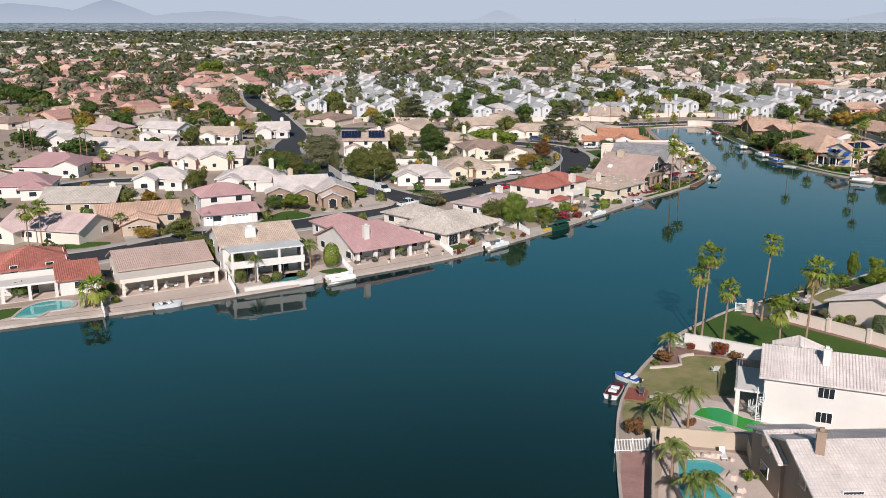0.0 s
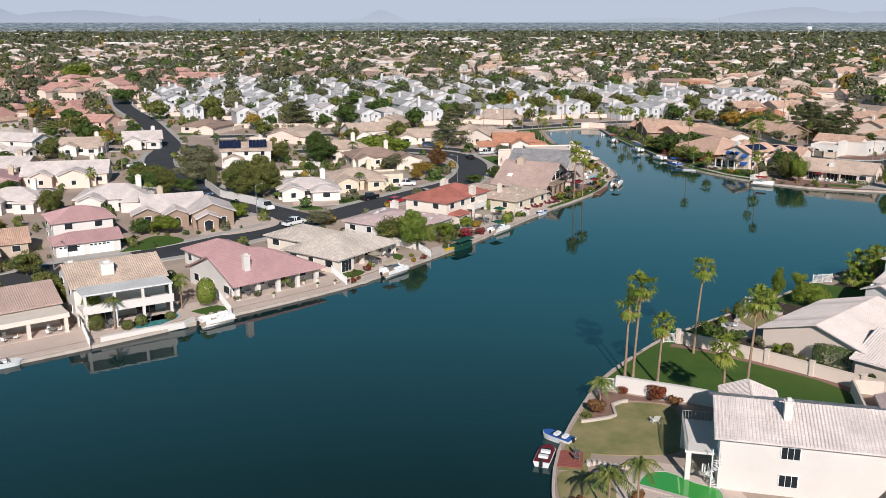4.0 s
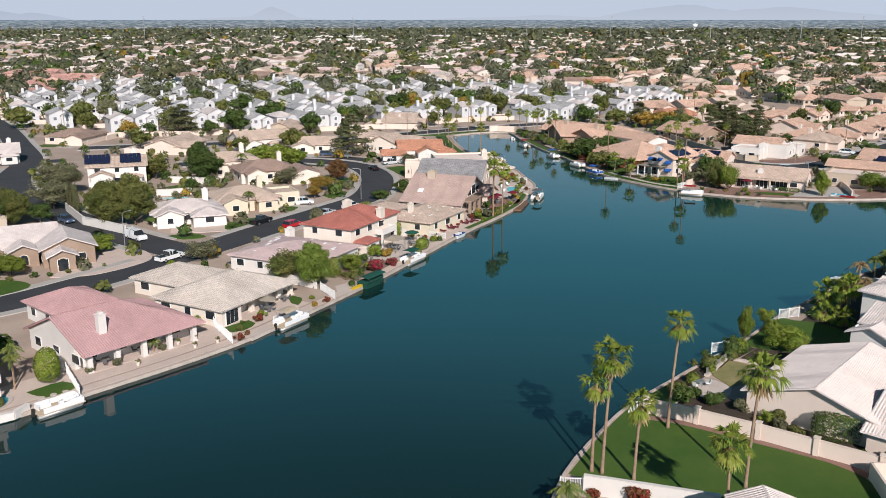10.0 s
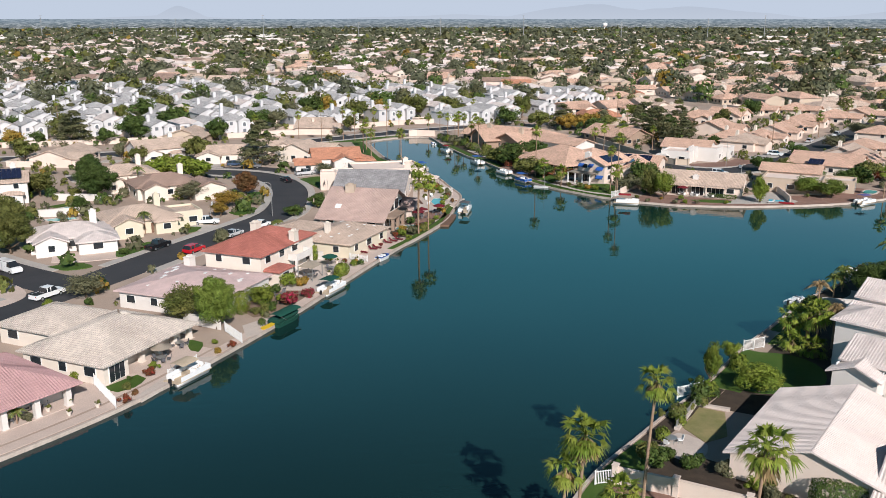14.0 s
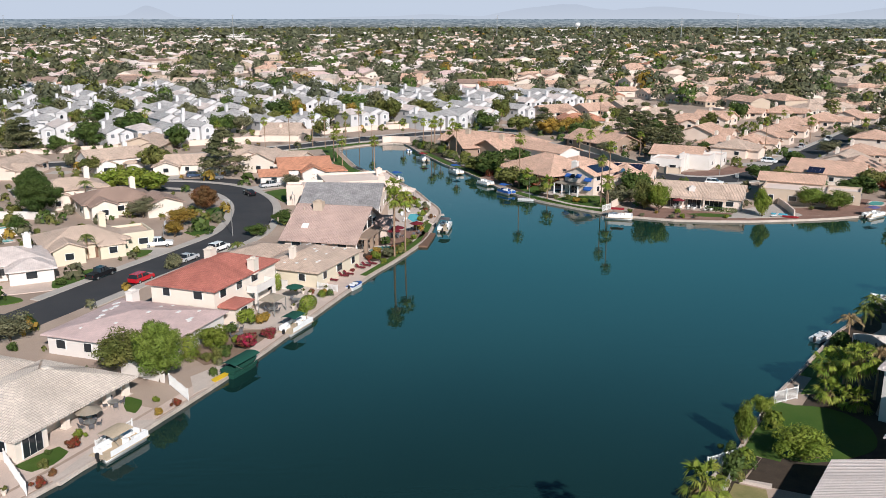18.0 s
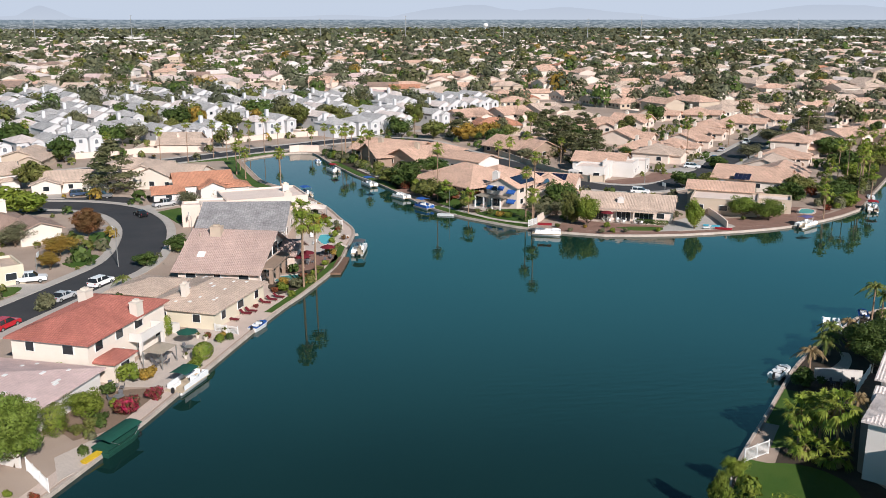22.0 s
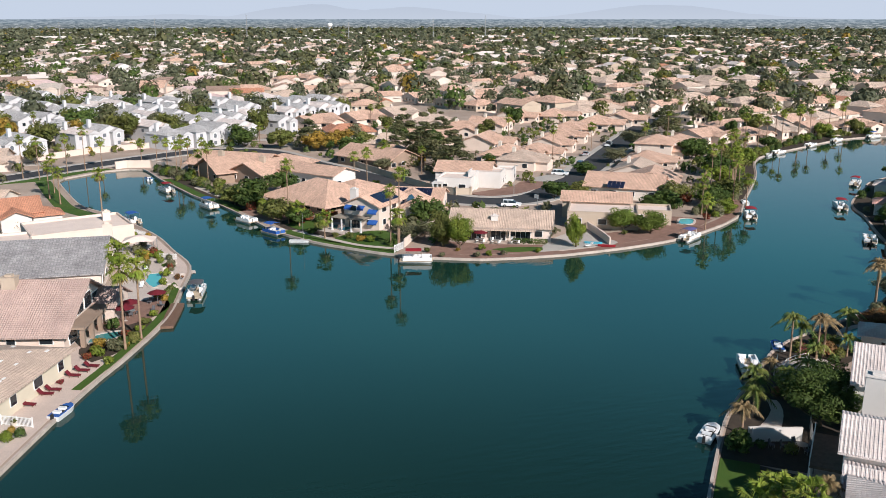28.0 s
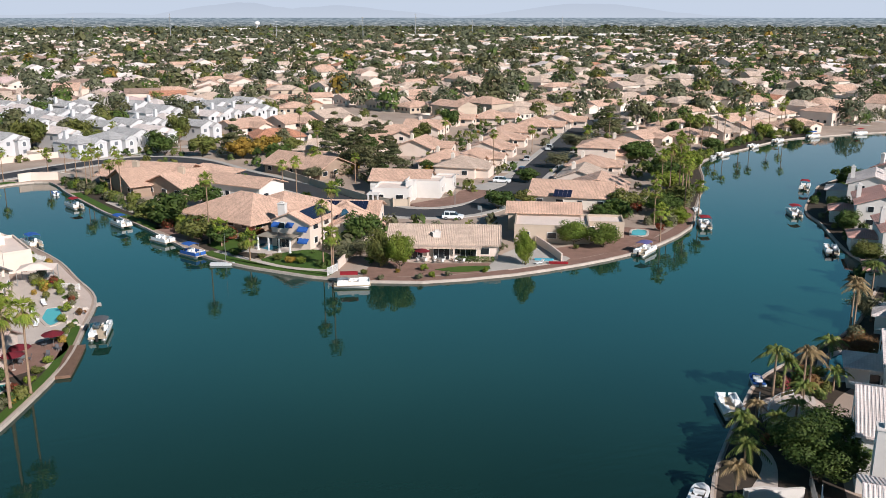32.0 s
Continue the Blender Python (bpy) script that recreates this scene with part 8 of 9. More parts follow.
for x, y, hh, rr in [(-5.2, 117.4, 2.6, 2.3), (-4.2, 91.6, 4.4, 2.6), (-1.6, 92.2, 5.4, 2.4), (-2.6, 81.6, 4.2, 2.4), (0.6, 77.0, 3.6, 2.4), (-0.6, 75.4, 4.0, 2.2), (-1.4, 84.4, 2.0, 1.2)]:
    palm(x, y, hh, rr, "feather", thick=0.18)
g = Geo()
slab(g, [(-9.6, 100.6), (-6.8, 100.6), (-6.8, 104.2), (-9.6, 104.2)], 0.9, 1.06)
dk = tagged(part("wooden_dock", g, M["redwood"], None), "small red planked dock over the water", "dock")
for k in range(12):
    g = Geo()
    g.box(-8.2, 100.75 + k * 0.3, 1.06, 2.8, 0.27, 0.05)
    part("plank", g, M["redwood"], None).parent = dk
for x in (-9.5, -8.4):
    for y in (100.7, 104.1):
        g = Geo()
        g.tube([(x, y, -1.9), (x, y, 0.95)], [0.1, 0.1], 7)
        part("pile", g, M["wood"], None).parent = dk
for x, y in [(-7.4, 103.3), (-7.4, 102.1)]:
    put("chair_dark", x, y, 90, 1.11)
put("run_red", -10.7, 102.8, 82, 0.0)
put("run_blue", -9.7, 107.3, 150, 0.0, "small boat with a blue and white cover beside the dock")
for k in range(9):
    x, y = -6.2 + k * 0.55, 101.6 + 0.25 * math.sin(k)
    g = Geo()
    s = rnd.uniform(0.25, 0.4)
    ring = [(x + s * math.cos(t), y + s * math.sin(t) * 1.3) for t in (0, 1.05, 2.1, 3.14, 4.2, 5.2)]
    g.solid([(*p, G - 0.1) for p in ring], [(x + (p[0] - x) * 0.7, y + (p[1] - y) * 0.7, G + 0.45) for p in ring])
    tagged(part("boulder", g, M["concrete"], None), "pale stacked stone of a low wall", "boulder", "low stone wall")
# balcony and spiral stair of the white house
h = thing("balcony", 4.8, 103.4, G, "white outdoor balcony with railing and spiral stair", "balcony")
g = Geo()
g.box(4.9, 103.8, 4.0, 3.2, 7.4, 0.25, radians(-3))
part("floor_slab", g, M["white"], h)
for x, y in [(3.5, 100.4), (3.6, 107.2)]:
    g = Geo()
    g.box(x, y, G, 0.5, 0.5, 3.0)
    part("column", g, M["white"], h)
for k in range(30):
    g = Geo()
    if k < 20:
        g.box(3.35, 100.2 + k * 0.37, 4.25, 0.05, 0.05, 1.0)
    else:
        g.box(3.35 + (k - 20) * 0.33, 107.5, 4.25, 0.05, 0.05, 1.0)
    part("baluster", g, M["metal"], h)
g = Geo()
g.box(3.35, 103.8, 5.2, 0.07, 7.4, 0.06)
g.box(4.9, 107.5, 5.2, 3.1, 0.07, 0.06)
part("handrail", g, M["metal"], h)
for k in range(16):
    a = k * 0.42
    g = Geo()
    p = lambda r_, q: (5.6 + r_ * math.cos(a + q), 99.0 + r_ * math.sin(a + q))
    ring = [p(0.1, 0), p(0.95, -0.22), p(0.95, 0.22), p(0.1, 0.2)]
    z = G + 0.19 * (k + 1)
    g.solid([(*q, z - 0.05) for q in ring], [(*q, z) for q in ring])
    g.box(*p(0.9, 0), z, 0.04, 0.04, 0.95)
    part("stair_tread", g, M["trim"], h)
g = Geo()
g.tube([(5.6, 99.0, G), (5.6, 99.0, 5.2)], [0.07, 0.07], 8)
part("newel_post", g, M["trim"], h)
# gardens further along the right shore
patch("lawn", [(15.6, 151.6), (19.0, 156.8), (21.6, 155.4), (19.8, 149.4), (17.0, 148.0)], M["grass_dry"], "small fenced putting lawn", "lawn", 0.06, False)
patch("terrace", [(11.4, 146.4), (14.6, 150.4), (17.0, 147.4), (14.4, 143.6)], M["concrete"], "pale curved terrace", "terrace", 0.03)
fence(14.8, 151.4, 18.8, 157.4, 1.0, "metal", "dark metal fence round the lawn")
put("table", 13.2, 148.0)
for a in (0, 2, 4):
    put("chair_white", 13.2 + math.cos(a), 148 + math.sin(a), math.degrees(a) - 90)
# painted shade: a dark ground sheet where trees and palms block the sun
patch("garden_bed", [(50.0, 191.0), (56.0, 198.6), (64.0, 206.4), (70.0, 206.0), (71.0, 202.6), (62.4, 193.6), (56.4, 186.6)], M["mulch_and_shade"], "dark patch painted for the shade under the trees", "garden bed", 0.018, False)
# bare garden ground filled dark, the houses' shade put into its colour
patch("garden_bed", [(20.0, 157.0), (33.4, 173.4), (46.0, 190.0), (50.6, 184.4), (41.0, 171.0), (42.0, 165.0), (34.0, 157.0), (27.0, 153.4)], M["mulch_and_shade"], "dark garden soil with painted shade beside the houses", "garden bed", 0.018, False)
patch("lawn", [(24.4, 163.6), (29.4, 170.6), (32.2, 173.8), (36.8, 172.4), (38.6, 168.0), (36.0, 162.4), (28.0, 160.4)], M["grass"], "shaded green lawn by the water", "lawn", 0.06)
patch("lawn", [(35.0, 177.0), (38.6, 181.6), (41.0, 183.6), (42.4, 180.6), (40.6, 177.0)], M["grass"], "shaded green lawn by the water", "lawn", 0.06)
for x, y, hh, s, k, kd in [(23.0, 164.8, 5.4, 1.2, "leaf_lime", "round"), (27.4, 170.4, 3.4, 1.3, "leaf_lime", "open"), (27.6, 161.0, 3.8, 2.7, "leaf_lime", "round"), (59.6, 193.6, 7.2, 5.0, "leaf_dark", "round"), (88.0, 214.6, 4.0, 3.0, "leaf_rust", "open"), (103.0, 226.0, 4.6, 3.2, "leaf_grey", "open"), (146.0, 270.0, 4.6, 3.0, "leaf_dark", "round"), (156.0, 281.0, 4.6, 3.2, "leaf_dark", "round"), (186.0, 306.0, 6.0, 4.2, "leaf_dark", "round"), (119.0, 240.0, 4.2, 2.8, "leaf_dark", "round"), (129.0, 250.0, 4.2, 2.8, "leaf", "round"), (172.0, 296.0, 4.0, 2.6, "leaf_gold", "open")]:
    tree(x, y, hh, s, k, kd)
for x, y, hh, rr in [(40.2, 173.6, 6.0, 2.5), (38.2, 177.2, 4.0, 2.4), (40.8, 177.4, 4.4, 2.2), (37.4, 174.6, 1.5, 2.1), (39.4, 172.4, 1.3, 2.2), (41.6, 179.6, 3.2, 2.0)]:
    palm(x, y, hh, rr)
for x, y, hh, rr, dd in [(69.8, 210.8, 5.9, 2.5, False), (72.4, 208.8, 6.3, 2.0, True), (74.2, 209.6, 5.4, 2.2, True), (71.2, 210.6, 4.6, 2.2, False), (62.4, 205.6, 2.8, 1.7, True), (50.1, 194.8, 3.2, 2.3, True), (95.0, 222.0, 7.4, 2.4, True), (99.0, 226.0, 6.8, 2.4, True), (58.0, 203.0, 3.2, 2.4, False), (61.0, 201.0, 3.4, 2.4, False), (83.4, 215.4, 3.6, 2.6, False), (43.0, 174.9, 6.0, 2.1, True), (111.0, 233.0, 6.0, 2.4, False)]:
    palm(x, y, hh, rr, "feather", thick=0.22, dead=dd, label="feather palm with browned hanging fronds" if dd else "")
g = Geo()
slab(g, [(46.6, 194.2), (47.4, 195.6), (52.2, 194.2), (51.6, 192.8)], 0.75, 0.95)
tagged(part("wooden_dock", g, M["trim"], None), "short white dock over the water", "dock")
put("run_white", 47.0, 196.2, 40, 0.0)
shrub(48.0, 190.9, 2.1, "leaf_dark", 0.9, "round clipped dark green shrub beside the dock")
put("pont_open", 63.2, 210.5, 62, 0.0)
put("run_blue", 71.6, 215.4, 60, 0.0)
block_wall([(50.0, 193.0), (55.2, 191.4)], 1.5, "white", False, "white stepped garden wall")
patch("terrace", [(64.0, 206.0), (68.0, 210.6), (74.0, 209.6), (72.0, 204.6)], M["cooldeck"], "curved paved terrace by the water", "terrace", 0.04)
fence(64.4, 207.2, 68.0, 211.0, 1.0, label="white curved railing of a terrace")
seating(53.6, 189.6, 0, 4)
fence(48.6, 183.0, 54.0, 188.4, 1.1, "trim", "pale metal railing of a raised deck", z=3.6)
h = thing("sun_deck", 53.6, 186.6, G, "raised dark deck with railing beside the house", "deck")
g = Geo()
g.solid([(x, y, 3.3) for x, y in ((48.6, 183.0), (51.0, 180.6), (56.4, 186.0), (54.0, 188.4))], [(x, y, 3.6) for x, y in ((48.6, 183.0), (51.0, 180.6), (56.4, 186.0), (54.0, 188.4))])
part("floor_slab", g, M["wood"], h)
for x, y in [(49.0, 183.2), (54.0, 188.0)]:
    g = Geo()
    g.box(x, y, G, 0.3, 0.3, 2.3)
    part("column", g, M["white"], h)
pool([(88.0, 213.0), (91.6, 217.0), (95.0, 216.0), (92.0, 211.6)], "pool_dark", "shaded garden pool behind a fence")

# ground of the far point's gardens
patch("terrace", [(62.0, 272.4), (69.0, 281.0), (79.6, 286.6), (79.9, 279.0), (79.2, 273.2)], M["pavement"], "pale grey paved yard behind the seawall", "terrace", 0.05)
patch("terrace", [(3.6, 364.0), (6.8, 366.4), (12.6, 352.6), (9.4, 347.6)], M["concrete"], "pale lakeside terrace with a low wall", "terrace", 0.03)
patch("garden_bed", [(11.4, 331.4), (16.0, 335.0), (22.4, 322.0), (19.0, 315.6), (15.4, 319.8)], M["gravel_red"], "red brick lakeside patio", "garden bed", 0.03)
patch("lawn", [(-1.6, 389.0), (2.4, 392.6), (4.6, 385.0), (1.6, 380.4)], M["grass"], "small lawn beside the pond", "lawn", 0.06)
patch("lawn", [(19.6, 312.4), (23.6, 315.4), (28.0, 311.4), (24.6, 305.4), (21.4, 306.6)], M["grass"], "small lawn under the palms", "lawn", 0.06)
patch("terrace", [(24.6, 304.6), (28.6, 312.4), (36.0, 303.4), (31.4, 298.8)], M["concrete"], "pale curved pool terrace", "terrace", 0.02)
low_shrubs = {}
pr = random.Random(77)
for line_, n_, k_ in (([(-3.0, 390.0), (2.6, 374.0), (8.6, 356.0), (13.6, 338.0)], 70, ("leaf", "leaf_dark", "leaf_lime", "leaf_grey")), ([(14.0, 337.0), (19.0, 322.0), (23.6, 314.0), (29.0, 312.0)], 40, ("leaf_lime", "leaf_dark", "leaf", "flower_red")), ([(93.0, 295.0), (104.0, 297.0), (114.0, 301.0), (124.0, 306.0)], 26, ("leaf_dark", "leaf", "leaf_lime", "flower_red", "leaf_dark")), ([(112.0, 288.0), (120.0, 294.0), (128.0, 302.0), (138.0, 314.0), (150.0, 330.0)], 34, ("leaf_dark", "leaf", "leaf_lime", "leaf_grey")), ([(150.0, 332.0), (164.0, 345.0), (184.0, 362.0), (210.0, 379.0), (240.0, 391.0), (262.0, 393.0)], 120, ("leaf_dark", "leaf", "leaf_lime"))):
    sp_ = spline(line_, 0.5)
    for k in range(n_):
        p = sp_[int(pr.random() * (len(sp_) - 1))]
        x, y = p[0] + pr.uniform(-2.2, 2.6), p[1] + pr.uniform(-1.0, 3.2)
        if not inside(x, y, LAKE) and min((x - a) ** 2 + (y - b) ** 2 for a, b in shore) > 3.2:
            low_shrubs.setdefault(pr.choice(k_), []).append((x, y, pr.uniform(1.4, 3.2), 50))
for x, y, hh, s_, k in [(108.8, 300.5, 4.6, 3.2, "leaf_dark"), (117.9, 289.6, 3.4, 2.9, "leaf_lime"), (164.2, 343.6, 6.4, 3.2, "leaf_lime"), (157.9, 362.2, 7.2, 4.8, "leaf_dark"), (46.0, 282.8, 7.6, 2.7, "leaf"), (41.6, 290.2, 3.0, 2.4, "leaf_grey"), (73.0, 379.0, 15.0, 6.0, "leaf_pine"), (-100.9, 234.3, 9.4, 4.8, "leaf"), (-94.4, 234.4, 10.2, 4.6, "leaf"), (-124.8, 261.7, 9.0, 6.0, "leaf_grey"), (-94.2, 282.2, 9.4, 4.6, "leaf_dark"), (-123.2, 233.2, 7.4, 5.6, "leaf"), (-207.9, 244.9, 6.7, 5.6, "leaf_dark"), (-240.5, 256.3, 7.1, 4.6, "leaf_dark"), (-136.3, 383.0, 13.6, 5.8, "leaf_pine"), (-110.0, 418.2, 11.0, 7.0, "leaf_dark")]:
    tree(x, y, hh, s_, k, "pine" if k == "leaf_pine" else "round")
for x, y, hh in [(-232.1, 247.1, 14.5), (-232.7, 251.3, 15.0), (-198.4, 237.7, 12.7), (-199.3, 236.0, 10.7), (-182.1, 225.2, 4.9), (-179.6, 222.4, 5.3), (138.3, 312.5, 8.4), (132.7, 309.3, 15.6)]:
    palm(x, y, hh, 1.9, thick=0.2)

def free_spot(x, y):
    """Off the terraces and pools of the right shore."""
    return not (63.5 < x < 74 and 203 < y < 209.5) and not (79 < x < 94 and 210.5 < y < 219.5) and not (50 < x < 60 and 190 < y < 202)


# planted ground, strips of lawn and gardens of the right shore
def strip(name, ctrl, d1, d2, material, label, category, top):
    g = Geo()
    ribbon(g, spline(ctrl, 2.0), d1, d2, G - 0.3, G + top)
    setting(name, g, M[material], label, category)


# planted soil whose dark tone also carries the shade of these gardens
strip("garden_bed", SHORE_RIGHT[2:19], 0.1, 9.0, "mulch_and_shade", "dark planted soil behind the seawall", "garden bed", 0.012)
strip("lawn", SHORE_RIGHT[24:28], 0.1, 3.4, "grass", "strip of lawn running to the seawall", "lawn", 0.045)
strip("lawn", SHORE_RIGHT[20:23], 0.1, 4.0, "grass", "strip of lawn running to the seawall", "lawn", 0.045)
strip("lawn", SHORE_RIGHT[18:20], 0.1, 4.0, "grass", "strip of lawn running to the seawall", "lawn", 0.045)
strip("lawn", SHORE_RIGHT[28:31], 0.1, 3.0, "grass_dry", "strip of dry lawn running to the seawall", "lawn", 0.045)
strip("garden_bed", SHORE_RIGHT[22:25], 0.1, 2.2, "mulch_and_shade", "dark planted soil behind the seawall", "garden bed", 0.02)
patch("terrace", [(64.4, 205.9), (66.6, 207.9), (68.9, 208.9), (71.0, 209.0), (73.4, 208.0), (69.1, 203.8), (65.8, 203.8)], M["concrete"], "raised pale curved terrace by the water", "terrace", 0.6)
ln = spline([(64.6, 206.2), (66.6, 207.8), (68.9, 208.7), (71.0, 208.8)], 0.8)
rl = thing("railing", 67.5, 208, G, "white curved metal railing on the terrace edge", "railing")
g = Geo()
g.tube([(x, y, G + 1.55) for x, y in ln], [0.05] * len(ln), 6)
part("handrail", g, M["trim"], rl)
g = Geo()
g.tube([(x, y, G + 1.05) for x, y in ln], [0.035] * len(ln), 6)
part("midrail", g, M["trim"], rl)
for x, y in ln[::2]:
    g = Geo()
    g.tube([(x, y, G + 0.5), (x, y, G + 1.55)], [0.04, 0.04], 6)
    part("post", g, M["trim"], rl)
patch("terrace", [(80.0, 214.0), (85.0, 218.2), (90.2, 219.0), (94.0, 218.0), (92.0, 213.0), (84.6, 210.6), (79.6, 211.4)], M["concrete"], "pale pool terrace by the water", "terrace", 0.03)
pool([(81.3, 214.9), (86.0, 217.3), (89.7, 217.5), (89.6, 215.3), (84.7, 212.4), (80.9, 212.5)], "pool_dark", "shaded curved pool close to the water")
patch("garden_path", [(58.6, 201.4), (59.6, 200.8), (58.4, 198.2), (56.2, 195.6), (54.0, 193.8), (51.8, 194.6), (54.6, 196.6), (57.2, 198.8)], M["concrete"], "pale winding garden path under palms", "path", 0.05)
block_wall([(50.2, 193.8), (52.2, 193.4), (54.6, 191.9)], 1.2, "white", False, "low white curved garden wall")
fence(54.2, 188.6, 58.2, 193.6, 1.5, "metal", "dark metal fence round the garden")
for x, y in [(51.0, 191.0), (52.0, 190.4)]:
    put("chair_dark", x, y, 30)
rr_ = random.Random(91)
for ctrl, n_, kinds_ in ((SHORE_RIGHT[12:19], 60, ("leaf_dark", "leaf", "leaf_dark", "leaf_grey", "flower", "leaf_rust")), (SHORE_RIGHT[3:13], 80, ("leaf_dark", "leaf", "leaf_dark", "leaf_grey")), (SHORE_RIGHT[21:25], 12, ("leaf_dark", "leaf", "leaf_lime"))):
    sp_ = offset(spline(ctrl, 1.0), 0.0)
    for k in range(n_):
        i = int(rr_.random() * (len(sp_) - 2)) + 1
        p, q = sp_[i - 1], sp_[i]
        dx, dy = q[0] - p[0], q[1] - p[1]
        dl = math.hypot(dx, dy) or 1.0
        o = rr_.uniform(0.8, 7.5 if n_ > 20 else 2.2)
        x, y = p[0] - dy / dl * o, p[1] + dx / dl * o
        if inside(x, y, LAKE):
            x, y = p[0] + dy / dl * o, p[1] - dx / dl * o
        if not inside(x, y, LAKE) and free_spot(x, y):
            low_shrubs.setdefault(rr_.choice(kinds_), []).append((x, y, rr_.uniform(1.0, 2.6), 50))
for x, y, hh, rad in [(66.0, 203.4, 3.0, 2.4), (69.4, 205.8, 3.6, 2.4), (56.6, 200.6, 3.0, 2.2), (54.0, 198.0, 3.2, 2.4), (78.0, 209.4, 2.6, 2.2)]:
    palm(x, y, hh, rad, "feather", thick=0.18)

# planting round the rose gable house and the rocky pool
patch("garden_bed", [(-17.6, 240.0), (-13.6, 243.6), (-9.4, 253.0), (-11.0, 256.0), (-14.4, 253.0), (-19.4, 245.6)], M["mulch_and_shade"], "planted bed with rocks and flowers", "garden bed", 0.05)
patch("terrace", [(-15.4, 252.6), (-9.6, 256.4), (-6.8, 262.0), (-8.6, 266.4), (-14.6, 262.4), (-17.2, 256.6)], M["gravel_red"], "red brick patio by the water", "terrace", 0.055)
br = random.Random(17)
for x0, x1, y0, y1, n_ in ((-17.5, -11.0, 241.0, 246.6, 12), (-8.6, -5.6, 264.0, 271.0, 7), (-11.5, -5.2, 283.0, 295.0, 14), (-14.0, -9.0, 296.0, 316.0, 10), (-30.0, -24.0, 208.0, 222.0, 8), (-38.0, -33.0, 186.0, 200.0, 8)):
    for k in range(n_):
        x, y = br.uniform(x0, x1), br.uniform(y0, y1)
        if not inside(x, y, LAKE) and min((x - a) ** 2 + (y - b) ** 2 for a, b in shore) > 1.2:
            low_shrubs.setdefault(br.choice(("leaf_lime", "leaf", "leaf_grey", "leaf_dark", "flower_red", "leaf_gold")), []).append((x, y, br.uniform(0.9, 2.0), 50))

strip("lawn", SHORE_LEFT[10:14], -0.55, 0.7, "grass", "narrow curved strip of grass along the seawall", "lawn", 0.055)
strip("lawn", SHORE_LEFT[17:22], 0.6, 4.5, "grass", "strip of grass along the pond", "lawn", 0.04)

strip("garden_bed", SHORE_POND[4:12], 1.6, 7.0, "mulch_and_shade", "planted bed above the pond's seawall", "garden bed", 0.014)
strip("lawn", SHORE_POND[4:9], -0.55, 1.7, "grass", "narrow lawn along the seawall", "lawn", 0.03)
strip("garden_bed", SHORE_PEN[0:9], -0.55, 2.0, "gravel_red", "reddish gravel down to the seawall", "garden bed", 0.012)
strip("lawn", SHORE_POND[10:14], -0.55, 2.2, "grass", "strip of grass along the seawall", "lawn", 0.04)
strip("garden_bed", SHORE_PEN[8:14], -0.55, 8.0, "mulch_and_shade", "planted bed along the channel", "garden bed", 0.014)
cr = random.Random(29)
for x, y in [(158, 338), (170, 352), (178, 362), (190, 369), (198, 374), (208, 379), (218, 384), (228, 388), (238, 392), (248, 393), (256, 395)]:
    if cr.random() < 0.5:
        palm(x + cr.uniform(-1, 1), y + cr.uniform(0, 2), cr.uniform(8, 14), 1.8, thick=0.2)
    else:
        tree(x, y + 2.0, cr.uniform(4, 6.5), cr.uniform(2.4, 3.6), cr.choice(("leaf_dark", "leaf", "leaf_lime")), "round")
for k in range(46):
    x, y = cr.uniform(-116, -86), cr.uniform(256, 300)
    if all((x - a) ** 2 + (y - b) ** 2 > (q * 0.7) ** 2 for a, b, q in TAKEN):
        low_shrubs.setdefault(cr.choice(("leaf_dark", "leaf", "leaf_grey", "leaf_lime")), []).append((x, y, cr.uniform(1.2, 3.4), 50))
block_wall([(-106.0, 261.0), (-97.0, 262.6), (-89.6, 266.6)], 1.7, "white", False, "white garden wall round a pool")
block_wall([(-104.0, 281.4), (-96.0, 281.0), (-89.0, 279.0)], 1.7, "white", False, "white garden wall behind a lawn")
pool([(-97.6, 259.4), (-93.0, 262.0), (-90.6, 260.0), (-95.0, 257.4)], label="pale blue garden pool beside a white wall")

# dark trees before the salmon houses and round the side streets
for x, y, hh, s_, k in [(-376.2, 394.4, 13.0, 8.0, "leaf_dark"), (-360.0, 386.0, 11.0, 7.0, "leaf_dark"), (-347.6, 379.6, 12.0, 8.6, "leaf_dark"), (-322.2, 362.9, 8.4, 4.6, "leaf_dark"), (-334.0, 372.0, 9.0, 6.0, "leaf"), (-259.3, 383.5, 7.0, 6.0, "leaf_gold"), (-269.2, 468.6, 9.6, 8.0, "leaf_dark"), (-211.6, 399.2, 9.4, 6.0, "leaf"), (-240.0, 376.0, 7.4, 5.0, "leaf_dark"), (-222.0, 352.0, 7.0, 4.6, "leaf"), (-290.0, 352.0, 8.0, 5.0, "leaf_dark"), (-306.0, 338.0, 7.6, 5.0, "leaf_grey"), (-393.9, 624.5, 16.0, 10.0, "leaf_lime")]:
    tree(x, y, hh, s_, k, "farround")

# ---- the town beyond ----
WHITE_ZONE = [(-262, 440), (-190, 396), (-110, 392), (-30, 432), (25, 452), (66, 476), (95, 560), (-60, 640), (-280, 640)]
PINK_ZONE = [(-700, 250), (-260, 325), (-178, 338), (-168, 402), (-232, 420), (-268, 470), (-300, 700), (-900, 900)]
near_roads = [p for ln, w in road_lines for p in ln]
CLEAR = [(-20, 410, 24), (40, 440, 10)]


